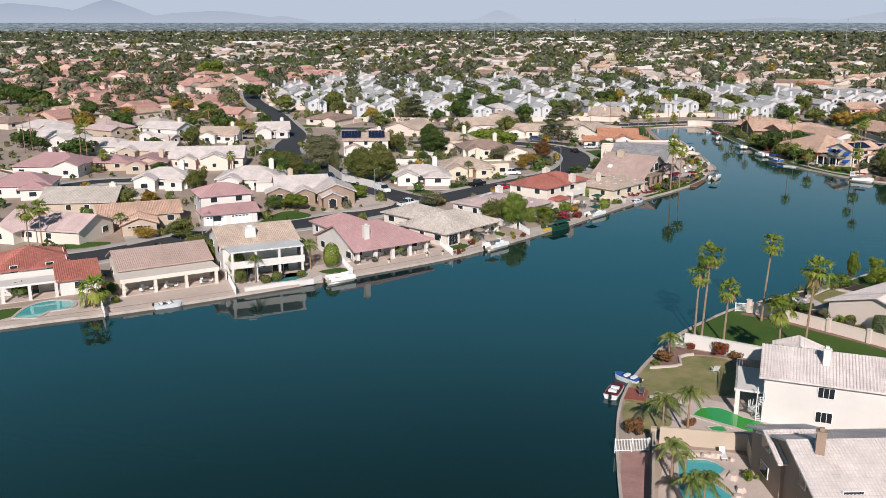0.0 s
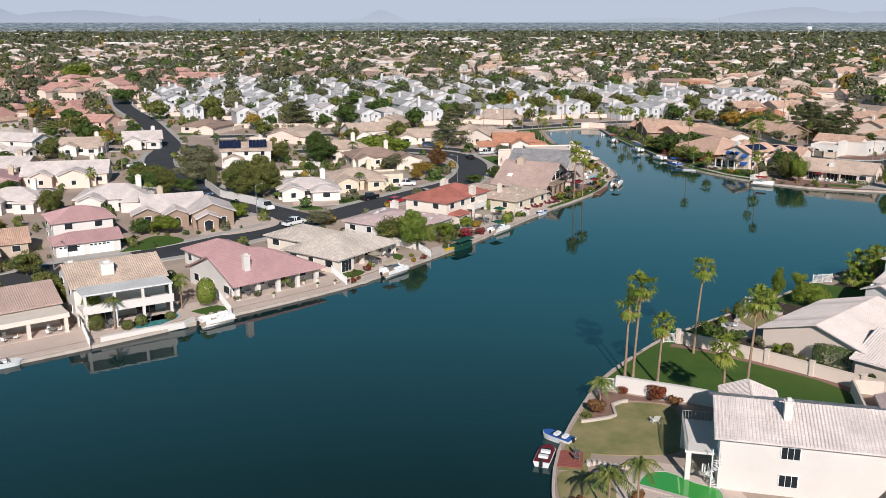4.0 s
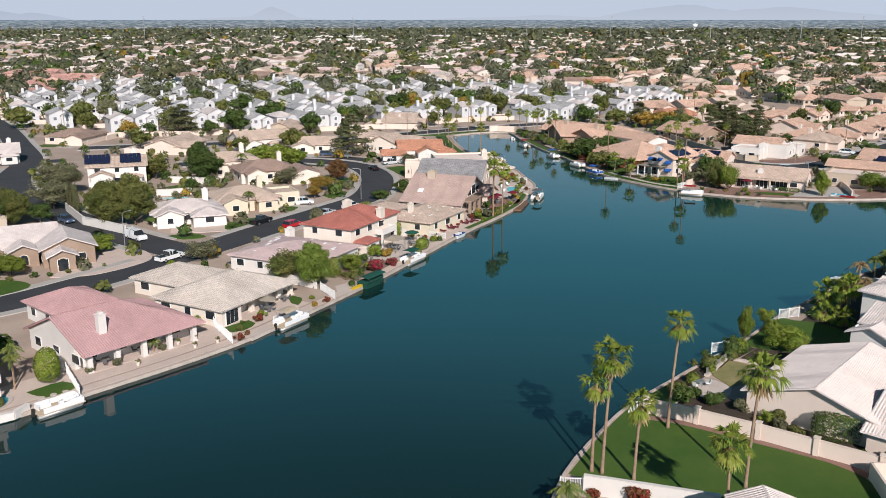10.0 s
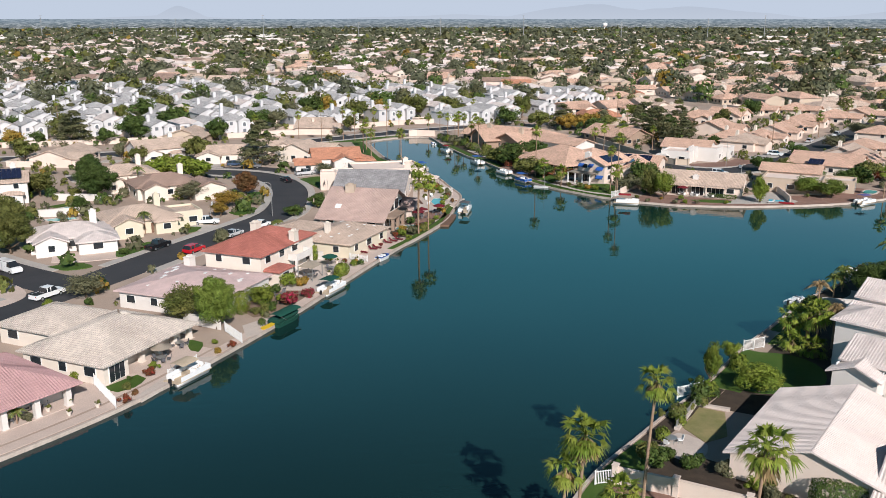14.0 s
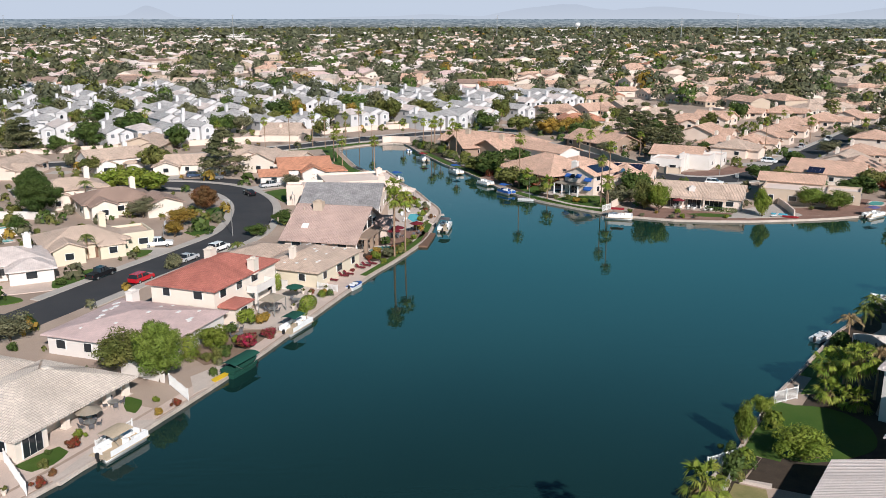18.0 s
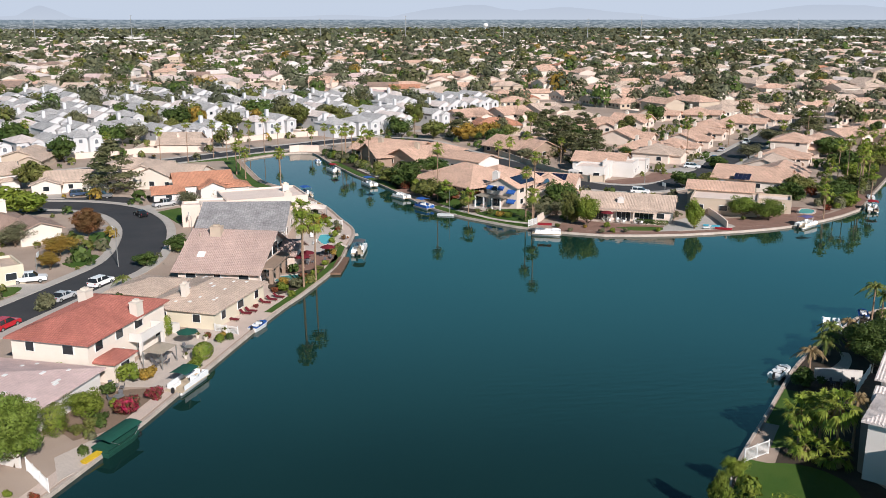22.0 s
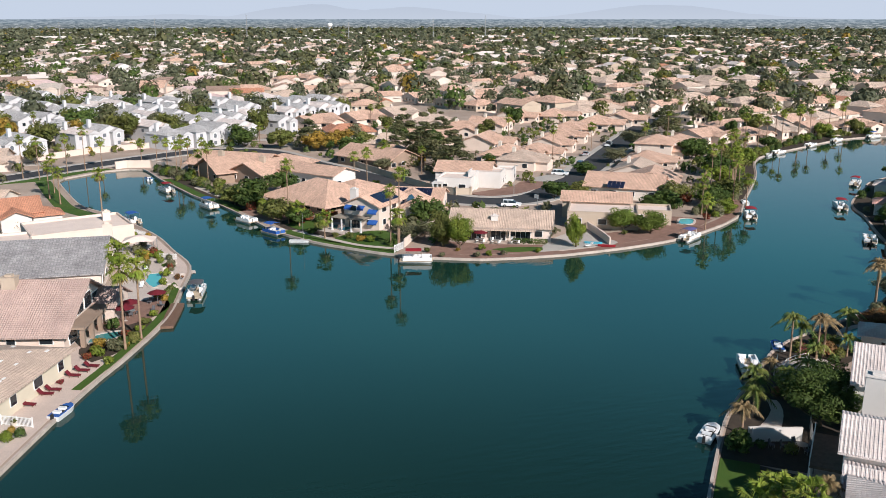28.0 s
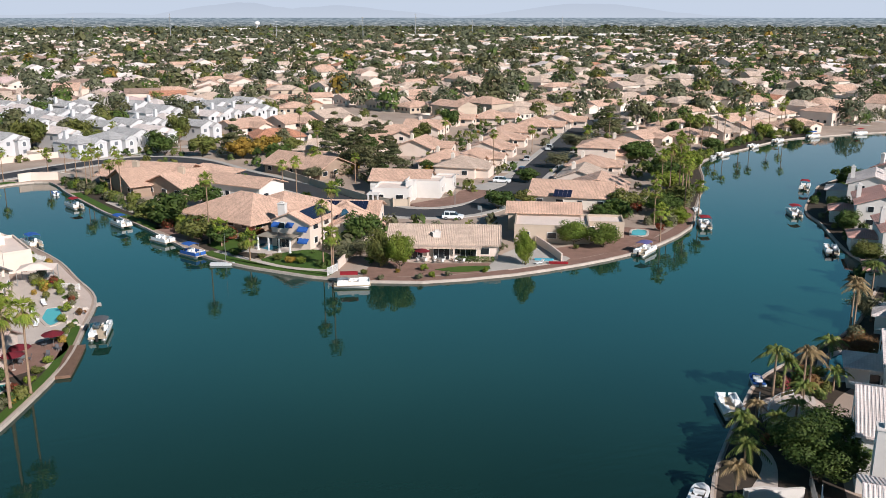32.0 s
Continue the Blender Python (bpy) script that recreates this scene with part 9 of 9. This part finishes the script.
def free(x, y, reach):
    if inside(x, y, LAKE):
        return False
    if any((x - a) ** 2 + (y - b) ** 2 < (reach + r) ** 2 for a, b, r in TAKEN):
        return False
    if any((x - a) ** 2 + (y - b) ** 2 < (reach + r) ** 2 for a, b, r in CLEAR):
        return False
    if any((x - a) ** 2 + (y - b) ** 2 < (reach * 0.8 + 6) ** 2 for a, b in near_roads):
        return False
    return not any((x - a) ** 2 + (y - b) ** 2 < (reach + 3) ** 2 for a, b in shore[::2])


def in_view(x, y):
    """Within the wide wedge that the flight looks over."""
    return y > 60 and -1.25 < x / (y + 40) < 1.6


def palette(x, y, r):
    k = r.random()
    if inside(x, y, WHITE_ZONE):
        return "white", "roof_grey" if k < 0.8 else "roof_white"
    if inside(x, y, PINK_ZONE):
        return ("pinkish", "salmon")[k < 0.5], ("roof_salmon", "roof_salmon", "roof_salmon", "roof_peach")[int(k * 3.99)]
    if x > 40:
        return ("pinkish", "cream", "cream", "tan")[int(k * 3.99)], ("roof_peach", "roof_tan", "roof_peach", "roof_tan", "roof_orange")[int(r.random() * 4.2)]
    return ("cream", "pinkish", "tan", "white")[int(k * 3.5)], ("roof_tan", "roof_beige", "roof_mauve", "roof_brown", "roof_peach")[int(r.random() * 4.6)]


def lattice(r, rmax):
    """House places in rows along streets, block by block."""
    out = []
    block = 260.0
    nb = int(rmax / block) + 1
    for bx in range(-nb, nb + 1):
        for by in range(0, nb + 1):
            ox, oy = bx * block, 80 + by * block
            deg = r.choice([0, 0, 12, -14, 25, 90, 78])
            if abs(ox) < 500 and oy < 700:
                deg = 15 if ox > 60 else -8
            a = radians(deg)
            v = -block / 2 + 10
            flip = 0
            while v < block / 2 - 8:
                u = -block / 2 + 8
                while u < block / 2 - 6:
                    x, y = ox + u * math.cos(a) - v * math.sin(a), oy + u * math.sin(a) + v * math.cos(a)
                    if abs(x - ox) < block / 2 - 6 and abs(y - oy) < block / 2 - 6 and in_view(x, y):
                        out.append((x + r.uniform(-1, 1), y + r.uniform(-1.5, 1.5), deg + r.choice([0, 0, 90, 180]) + r.uniform(-4, 4)))
                    u += r.uniform(17.5, 20.5)
                v += 20 if flip else 32
                flip = 1 - flip
    return out


r = random.Random(11)
places = [p for p in lattice(r, 3300) if not inside(p[0], p[1], WHITE_ZONE)]
gaps = []
_at = local(-60, 500, 34)
for row in range(-9, 10):
    for k in range(-30, 31):
        q = _at(k * 9.8 + r.uniform(-0.4, 0.4), row * 27 + (k % 3) * 1.2)
        if inside(q[0], q[1], WHITE_ZONE):
            if (k + row * 2) % 5 == 0 or r.random() < 0.15:
                gaps.append((q[0], q[1]))
            else:
                places.append((q[0], q[1], 34.0))
far_wall = {k: Geo() for k in ("white", "cream", "pinkish", "tan", "salmon", "white_row")}
far_roof = {}
far_win = Geo()
mid_count = 0
row_houses = []
yards = []
for x, y, deg in places:
    dist = math.hypot(x, y - 120)
    white = inside(x, y, WHITE_ZONE)
    if dist > 3280 or not free(x, y, 4 if white else 9.5 if dist < 700 else 4):
        continue
    wallk, roofk = palette(x, y, r)
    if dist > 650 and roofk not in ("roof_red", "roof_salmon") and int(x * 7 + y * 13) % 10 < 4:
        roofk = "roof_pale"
    tall = 5.6 if (wallk == "white" and inside(x, y, WHITE_ZONE)) or r.random() < 0.18 else 2.8
    l, d = r.uniform(14.5, 19), r.uniform(11, 14)
    if white:
        row_houses.append((x, y, dist, deg))
        continue
    kind = r.choice(["hip", "gable", "hip", "gablex", "hipleft"])
    if dist < 400 and mid_count < 85:
        mid_count += 1
        kinds = {"white": "white two-storey stucco house with a grey tile roof", "cream": "cream stucco house with a tile roof", "pinkish": "blush stucco house with a warm tile roof", "tan": "tan stucco house with a tile roof", "salmon": "salmon stucco house with a salmon tile roof"}
        h = thing("house", x, y, G, kinds[wallk], "house", "houses of the town")
        wing(h, x, y, deg, l, d, tall, kind, r.uniform(0.3, 0.42), M[wallk], M[roofk], windows="fs" if wallk == "white" else "f")
        at = local(x, y, deg)
        q = at(l * 0.3 * r.choice([-1, 1]), -d * 0.5 - 1.0)
        wing(h, q[0], q[1], deg, 6.5, 6.0, tall - (2.4 if tall > 4 and r.random() < 0.5 else 0), "gablex", 0.4, M[wallk], M[roofk], windows="f")
        if r.random() < 0.6:
            q = at(r.uniform(-4, 4), r.uniform(-2, 2))
            chimney(h, q[0], q[1], G + tall + 3.0, M[wallk], 1.2, 3.0, deg)
    else:
        at = local(x, y, deg)
        a = radians(deg)
        far_wall[wallk].box(x, y, 0.9, l, d, tall + 0.1, a)
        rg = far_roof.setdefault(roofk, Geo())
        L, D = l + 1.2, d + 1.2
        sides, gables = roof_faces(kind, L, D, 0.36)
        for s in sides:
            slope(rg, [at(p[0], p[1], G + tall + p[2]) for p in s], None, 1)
        for s in gables:
            far_wall[wallk].face([at(p[0] * 0.97, p[1] * 0.97, G + tall + p[2] * 0.97) for p in s])
        if dist < 1500:
            q = at(l * 0.3, -d * 0.5 - 1.5)
            far_wall[wallk].box(q[0], q[1], 0.9, 6, 5, tall + 0.1, a)
            at2 = local(q[0], q[1], deg)
            sides, gables = roof_faces("gablex", 7, 6, 0.36)
            for s in sides:
                slope(rg, [at2(p[0], p[1], G + tall + p[2]) for p in s], None, 1)
            far_wall[wallk].face([at2(p[0] * 0.95, p[1] * 0.95, G + tall + p[2]) for p in gables[0]])
            for k in range(3):
                q = at(-l * 0.38 + k * 3.0, -d / 2 - 0.03)
                far_win.box(q[0], q[1], G + 1 + (2.7 if tall > 4 and k % 2 else 0), 1.3, 0.1, 1.2, a)
                q = at(-l / 2 - 0.03, -d * 0.3 + k * 3.0)
                far_win.box(q[0], q[1], G + 1, 0.1, 1.2, 1.2, a)
    yards.append((x, y, deg, dist, d))
# rows of white two-storey houses, gables to the street, each with an arched window
for i, (x, y, dist, deg) in enumerate(sorted(row_houses, key=lambda p: p[2])):
    at = local(x, y, deg)
    l, d, tall = r.uniform(8.2, 9.6), 13.0, r.choice([5.4, 5.6, 5.0])
    parts_, panes_ = {k: Geo() for k in ("wall", "roof", "trim")}, [Geo() for _ in range(5)]
    for (u, v, lx, ly, hh, pt) in ((0, 0, l, d, tall, 0.42), (l * 0.24, -d / 2 - 0.9, l * 0.5, 2.0, tall - 0.3, 0.5)):
        q = at(u, v)
        parts_["wall"].box(q[0], q[1], G - 0.3, lx, ly, hh + 0.3, radians(deg))
        a2 = local(q[0], q[1], deg)
        kind = "gablex" if ly < 5 or i % 3 else "hip"
        sides, _g = roof_faces(kind, lx + 0.8, ly + 0.8, pt)
        for s_ in sides:
            slope(parts_["roof"], [a2(p[0], p[1], G + hh + p[2]) for p in s_], None, 1)
        for s_ in _g:
            parts_["wall"].face([a2(p[0] * 0.96, p[1] * 0.94, G + hh + p[2] * 0.96) for p in s_])
    arch(panes_[0], at, l * 0.24, -d / 2 - 1.92, G + 3.0, 1.2, 0.9)
    arch(parts_["trim"], at, l * 0.24, -d / 2 - 1.90, G + 2.9, 1.8, 1.15)
    for n_, u, z in ((1, -l * 0.25, 3.4), (2, l * 0.24, 0.6)):
        q = at(u, -d / 2 - (1.92 if u > 0 else 0.02))
        panes_[n_].box(q[0], q[1], G + z, 1.2, 0.1, 1.2, radians(deg))
    for n_, sg in ((3, -1), (4, 1)):
        q = at(sg * (l / 2 + 0.02), -2.5)
        panes_[n_].box(q[0], q[1], G + 3.2, 0.1, 1.3, 1.2, radians(deg))
    if i % 2:
        q = at(-l * 0.3, 2.0)
        parts_["wall"].box(q[0], q[1], G + tall, 1.2, 1.2, 3.6, radians(deg))
    roofm = "roof_grey" if i % 5 else "roof_white"
    if i < 37:
        h = thing("house", x, y, G, "white two-storey row house with a grey tile roof", "house", "white row houses")
        part("wall", parts_["wall"], M["white_row"], h)
        part("roof", parts_["roof"], M[roofm], h)
        for g in panes_:
            part("window", g, M["glass_pale"], h)
        part("window_trim", parts_["trim"], M["trim"], h)
    else:
        for geo, piece in [(far_wall["white_row"], parts_["wall"]), (far_roof.setdefault(roofm, Geo()), parts_["roof"])] + [(far_win, g) for g in panes_]:
            n0 = len(geo.v)
            geo.v += piece.v
            geo.f += [tuple(j + n0 for j in fc) for fc in piece.f]
            geo.uv += piece.uv
    TAKEN.append((x, y, 6.5))
    yards.append((x, y, 34.0, dist, 13.0))
for k, gg in far_wall.items():
    if gg.f:
        tagged(part("distant_houses", gg, M[k], None), f"rows of distant {k.split(chr(95))[0]} stucco houses", "houses", kind="stuff")
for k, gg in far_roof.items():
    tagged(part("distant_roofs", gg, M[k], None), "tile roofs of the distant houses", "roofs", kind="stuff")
tagged(part("distant_windows", far_win, M["glass"], None), "dark windows of the distant houses", "windows", kind="stuff")

# yards of the town: low block walls, pale drives and patches of lawn
lot_wall, drives, lawns = Geo(), Geo(), Geo()
for x, y, deg, dist, d in yards:
    if dist > 1000:
        continue
    at, a = local(x, y, deg), radians(deg)
    for u, v, lx, ly in ((0, d / 2 + 7.5, 18.5, 0.25), (-9.3, d / 2 + 2.5, 0.25, 10), (9.3, d / 2 + 2.5, 0.25, 10)):
        q = at(u, v)
        if free(q[0], q[1], -3) and not inside(q[0], q[1], LAKE):
            lot_wall.box(q[0], q[1], G - 0.2, lx, ly, 2.0, a)
    q = at(4.5, -d / 2 - 6.0)
    if dist < 600 and free(q[0], q[1], -3):
        drives.box(q[0], q[1], G - 0.2, 5.6, 6.5, 0.26, a)
    q = at(-4.0, -d / 2 - 5.0)
    if r.random() < 0.35 and free(q[0], q[1], -1):
        lawns.box(q[0], q[1], G - 0.2, 7.5, 6.0, 0.25, a)
tagged(part("lot_walls", lot_wall, M["pinkish"], None), "low block walls between the distant gardens", "walls", kind="stuff")
tagged(part("town_drives", drives, M["pavement"], None), "pale concrete drives before the houses", "driveways", kind="stuff")
tagged(part("town_lawns", lawns, M["grass"], None), "patches of lawn before the houses", "lawns", kind="stuff")

# scattered trees: single ones where they can be told apart, the rest as woods
tr = random.Random(23)
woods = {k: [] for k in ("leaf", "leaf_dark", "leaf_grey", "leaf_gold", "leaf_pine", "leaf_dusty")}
single = 0
cands = []
for x, y, deg, dist, d in yards:
    at = local(x, y, deg)
    n = 1 if inside(x, y, WHITE_ZONE) else 2
    for k in range(n if tr.random() < 0.55 else n - 1):
        sg = tr.choice([-1, 1])
        q = at(tr.uniform(-9, 9), sg * (d / 2 + tr.uniform(3, 7)) if n > 1 else d / 2 + 5)
        cands.append((q[0], q[1], dist))
for k in range(120):
    x, y = tr.uniform(-250, -40), tr.uniform(125, 400)
    cands.append((x, y, math.hypot(x, y - 120)))
for k in range(80):
    x, y = tr.uniform(10, 240), tr.uniform(290, 470)
    cands.append((x, y, math.hypot(x, y - 120)))
big = set()
for x, y in gaps:
    big.add((x, y))
    cands.append((x, y, math.hypot(x, y - 120)))
    cands.append((x + tr.uniform(-3, 3), y + tr.uniform(5, 9), math.hypot(x, y - 120) + 3))
for k in range(1800):
    th, rad = tr.uniform(-0.95, 0.85), 3300 * tr.uniform(0.05, 1) ** 0.7
    cands.append((rad * math.sin(th), 120 + rad * math.cos(th), rad))
for k in range(270):  # belts of trees along the wider streets and washes
    th, rad = tr.uniform(-0.95, 0.85) if k < 190 else tr.uniform(0.1, 0.85), 3300 * math.sqrt(tr.uniform(0.03, 1))
    cx_, cy_, lie = rad * math.sin(th), 120 + rad * math.cos(th), tr.choice([0.0, 0.2, -0.25, 1.4])
    for j in range(16):
        u, v = tr.gauss(0, 55), tr.gauss(0, 9)
        x, y = cx_ + u * math.cos(lie) - v * math.sin(lie), cy_ + u * math.sin(lie) + v * math.cos(lie)
        cands.append((x, y, math.hypot(x, y - 120)))


def wild(x, y):
    """Away from the gardens that are laid out singly."""
    return not (x > -15 and y < 232) and not (-132 < x < -36 and 120 < y < 335) and not (-215 < x < -36 and 120 < y < 262) and not (-5 < x < 130 and 270 < y < 345) and not (20 < x < 100 and 262 < y < 330)


for x, y, dist in sorted(cands, key=lambda q: q[2]):
    if dist > 3290:
        continue
    if not wild(x, y):
        continue
    if dist < 700 and not (not inside(x, y, LAKE) and all((x - a) ** 2 + (y - b) ** 2 > (q * 0.62 + 1.5) ** 2 for a, b, q in TAKEN) and all((x - a) ** 2 + (y - b) ** 2 > 81 for a, b in near_roads) and all((x - a) ** 2 + (y - b) ** 2 > 200 for a, b in shore[::2])):
        continue
    kind = tr.choices(["leaf", "leaf_dark", "leaf_grey", "leaf_gold", "leaf_pine"], [5, 5, 2, 0.8, 2])[0]
    # most far trees take the foliage colour that has the haze in it
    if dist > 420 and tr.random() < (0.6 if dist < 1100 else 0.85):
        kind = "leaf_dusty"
    hgt = tr.uniform(4.5, 9.5) if kind != "leaf_pine" else tr.uniform(7, 13)
    if dist > 420 and tr.random() < 0.4:
        hgt *= tr.uniform(1.2, 1.6)
    if (x, y) in big:
        hgt = tr.uniform(8, 12)
    if dist < 400 and single < 160:
        single += 1
        if tr.random() < 0.2:
            palm(x, y, tr.uniform(6, 13), tr.uniform(1.3, 1.9), thick=0.2)
        else:
            tree(x, y, hgt, hgt * tr.uniform(0.38, 0.55), kind, "pine" if kind == "leaf_pine" else tr.choice(["farround", "faropen"]))
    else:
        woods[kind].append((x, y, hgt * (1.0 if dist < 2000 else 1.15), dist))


def wood_mesh(name, spots, seed, material, label):
    """Many far trees: clumps of blades near by, coarse crowns further off."""
    rr = np.random.RandomState(seed)
    V = []
    for x, y, h, dist in spots:
        n, s = (420, 0.085) if dist == 50 else (40, 0.22) if dist == 100 else (300, 0.078) if dist < 450 else (150, 0.100) if dist < 800 else (46, 0.19) if dist < 1600 else (14, 0.40)
        d = rr.normal(size=(n, 3))
        d /= np.linalg.norm(d, axis=1)[:, None]
        d[:, 2] = np.abs(d[:, 2] + 0.15)
        rad = h * 0.5 * rr.uniform(0.7, 1.0, (n, 1))
        pos = np.array([x, y, G + h * 0.42]) + d * rad * np.array([1.0, 1.0, 0.95])
        pos[:, 2] -= (rr.rand(n) < 0.35) * h * 0.28
        t1 = np.cross(d + rr.normal(size=(n, 3)) * 0.5, rr.normal(size=(n, 3)))
        t1 /= np.linalg.norm(t1, axis=1)[:, None] + 1e-9
        t2 = np.cross(d, t1)
        z = s * h * rr.uniform(0.6, 1.3, (n, 1))
        V.append(np.stack([pos - t1 * z, pos - t2 * z * 0.7, pos + t1 * z, pos + t2 * z * 0.7], 1))
    V = np.concatenate(V)
    me = bpy.data.meshes.new(name)
    me.vertices.add(len(V) * 4)
    me.vertices.foreach_set("co", V.reshape(-1).astype(np.float32))
    me.loops.add(len(V) * 4)
    me.loops.foreach_set("vertex_index", np.arange(len(V) * 4, dtype=np.int32))
    me.polygons.add(len(V))
    me.polygons.foreach_set("loop_start", np.arange(0, len(V) * 4, 4, dtype=np.int32))
    me.update(calc_edges=True)
    me.materials.append(material)
    tagged(new(name, me), label, "trees", kind="stuff")


garden = {"leaf": [], "leaf_grey": [], "leaf_dark": [], "leaf_gold": []}
for k in range(3600):
    x, y = tr.uniform(-260, 260), tr.uniform(100, 480)
    if in_view(x, y) and not (x > -15 and y < 232) and free(x, y, -1.2) and all((x - a) ** 2 + (y - b) ** 2 > 170 for a, b in shore[::3]):
        garden[tr.choices(list(garden), [4, 2, 3, 0.7])[0]].append((x, y, tr.uniform(0.7, 3.4), 100))
for i, (k, spots) in enumerate(sorted(low_shrubs.items())):
    wood_mesh("garden_shrubs", spots, 80 + i, M[k], f"{WORDS[k]} low shrubs planted along the shore gardens")
for i, (k, spots) in enumerate(garden.items()):
    wood_mesh("garden_shrubs", spots, 60 + i, M[k], f"{WORDS[k]} low shrubs dotted over the gardens")
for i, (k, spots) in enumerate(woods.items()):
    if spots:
        wood_mesh("distant_trees", spots, 40 + i, M[k], f"{WORDS.get(k, 'haze-greyed green')} trees scattered between the distant houses")

# large pale sheds and a water tower on the plain
sr = random.Random(5)
for k in range(84):
    th, rad = sr.uniform(-0.9, 0.85), math.sqrt(sr.uniform(1500**2, 3150**2))
    x, y = rad * math.sin(th), 120 + rad * math.cos(th)
    b = thing("warehouse", x, y, G, "large pale flat-roofed commercial building far off", "building", "sheds on the plain")
    wing(b, x, y, sr.uniform(-20, 20), sr.uniform(36, 105), sr.uniform(24, 50), sr.uniform(7, 10), "flat", 0, M["white"], M["foam"], windows="", parapet=0.8)
wt = thing("water_tower", 568, 2846, G, "white water tower on a column far off", "water tower")
g = Geo()
g.tube([(568, 2846, 0), (568, 2846, 18), (568, 2846, 22)], [2.5, 2.2, 5.5], 12)
part("column", g, M["trim"], wt)
g = Geo()
g.tube([(568, 2846, 21), (568, 2846, 24), (568, 2846, 29), (568, 2846, 32)], [5.5, 8, 8, 3], 16)
part("tank", g, M["trim"], wt, smooth=True)

# power line across the plain
def pylon(x, y, tall):
    t = thing("pylon", x, y, G, "slim grey steel power pylon far off", "pylon", "power line")
    g = Geo()
    g.tube([(x, y, G - 0.5), (x, y, G + tall)], [1.0, 0.35], 6)
    part("mast", g, M["metal"], t)
    for k in (0.72, 0.84, 0.96):
        g = Geo()
        g.box(x, y, G + tall * k, 9.0 - 4 * k, 0.5, 0.5)
        part("cross_arm", g, M["metal"], t)


for k in range(13):
    pylon(-980 + k * 170, 1900 + 130 * math.sin(k * 1.3), 44 + 8 * math.sin(k * 2.1))

# hills behind the plain: glowing sheets with the haze put into their colour
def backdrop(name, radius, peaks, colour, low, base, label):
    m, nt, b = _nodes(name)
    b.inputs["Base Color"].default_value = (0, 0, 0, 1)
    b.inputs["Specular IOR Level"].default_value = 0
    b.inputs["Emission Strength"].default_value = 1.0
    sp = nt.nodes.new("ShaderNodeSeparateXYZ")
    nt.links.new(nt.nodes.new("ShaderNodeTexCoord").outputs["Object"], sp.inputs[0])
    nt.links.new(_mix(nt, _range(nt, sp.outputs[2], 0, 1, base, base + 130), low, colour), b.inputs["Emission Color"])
    g = Geo()
    hr = np.random.RandomState(len(peaks))
    N = 720
    q_ = np.arange(N + 1)
    rough = sum(np.interp(q_, np.arange(0, N + st, st), hr.normal(size=len(np.arange(0, N + st, st)))) * st * 0.34 for st in (3, 7, 17, 40))
    tops = []
    for i in range(N + 1):
        az = -70 + 140 * i / N
        z = base
        for c, w, h in peaks:
            q = abs(az - c) / w
            z = max(z, base + h * max(0, 1 - q**1.3) ** 1.2 + (rough[i] * min(1, h / 70) * (1 - q) ** 0.5 * 1.4 if q < 1 else 0))
        tops.append((radius * math.sin(radians(az)), 100 + radius * math.cos(radians(az)), z))
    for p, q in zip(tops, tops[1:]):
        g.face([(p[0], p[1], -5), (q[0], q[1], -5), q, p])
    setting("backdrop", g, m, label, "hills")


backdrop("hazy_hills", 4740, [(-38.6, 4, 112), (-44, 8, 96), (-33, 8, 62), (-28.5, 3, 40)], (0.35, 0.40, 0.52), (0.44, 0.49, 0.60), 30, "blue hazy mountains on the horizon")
backdrop("pale_hills", 4745, [(-14.7, 2.2, 80), (-16, 7, 34), (1, 9, 46), (10.8, 7, 84), (17, 9, 70), (34, 14, 60)], (0.395, 0.45, 0.555), (0.46, 0.515, 0.615), 30, "faint pale mountains with haze in their colour")
m, nt, b = _nodes("far_plain")
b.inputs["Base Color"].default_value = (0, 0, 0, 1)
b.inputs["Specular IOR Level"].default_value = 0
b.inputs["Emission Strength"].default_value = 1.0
_oc = nt.nodes.new("ShaderNodeTexCoord").outputs["Object"]
_sp = nt.nodes.new("ShaderNodeSeparateXYZ")
nt.links.new(_oc, _sp.inputs[0])


def _streaks(wide, deep, detail):
    """Noise drawn out along the horizon."""
    mp = _n(nt, "ShaderNodeMapping", Scale=(wide, wide, deep))
    nt.links.new(_oc, mp.inputs[0])
    no = _n(nt, "ShaderNodeTexNoise", Scale=1.0, Detail=detail, Roughness=0.65)
    nt.links.new(mp.outputs[0], no.inputs["Vector"])
    return no.outputs[0]


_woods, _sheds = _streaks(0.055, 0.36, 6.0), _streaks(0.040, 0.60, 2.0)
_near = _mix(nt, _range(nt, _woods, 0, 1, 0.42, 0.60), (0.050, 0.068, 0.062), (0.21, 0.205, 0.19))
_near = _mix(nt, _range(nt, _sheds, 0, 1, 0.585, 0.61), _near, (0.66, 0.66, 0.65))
# haze put into the glowing strip: paler and bluer towards its top
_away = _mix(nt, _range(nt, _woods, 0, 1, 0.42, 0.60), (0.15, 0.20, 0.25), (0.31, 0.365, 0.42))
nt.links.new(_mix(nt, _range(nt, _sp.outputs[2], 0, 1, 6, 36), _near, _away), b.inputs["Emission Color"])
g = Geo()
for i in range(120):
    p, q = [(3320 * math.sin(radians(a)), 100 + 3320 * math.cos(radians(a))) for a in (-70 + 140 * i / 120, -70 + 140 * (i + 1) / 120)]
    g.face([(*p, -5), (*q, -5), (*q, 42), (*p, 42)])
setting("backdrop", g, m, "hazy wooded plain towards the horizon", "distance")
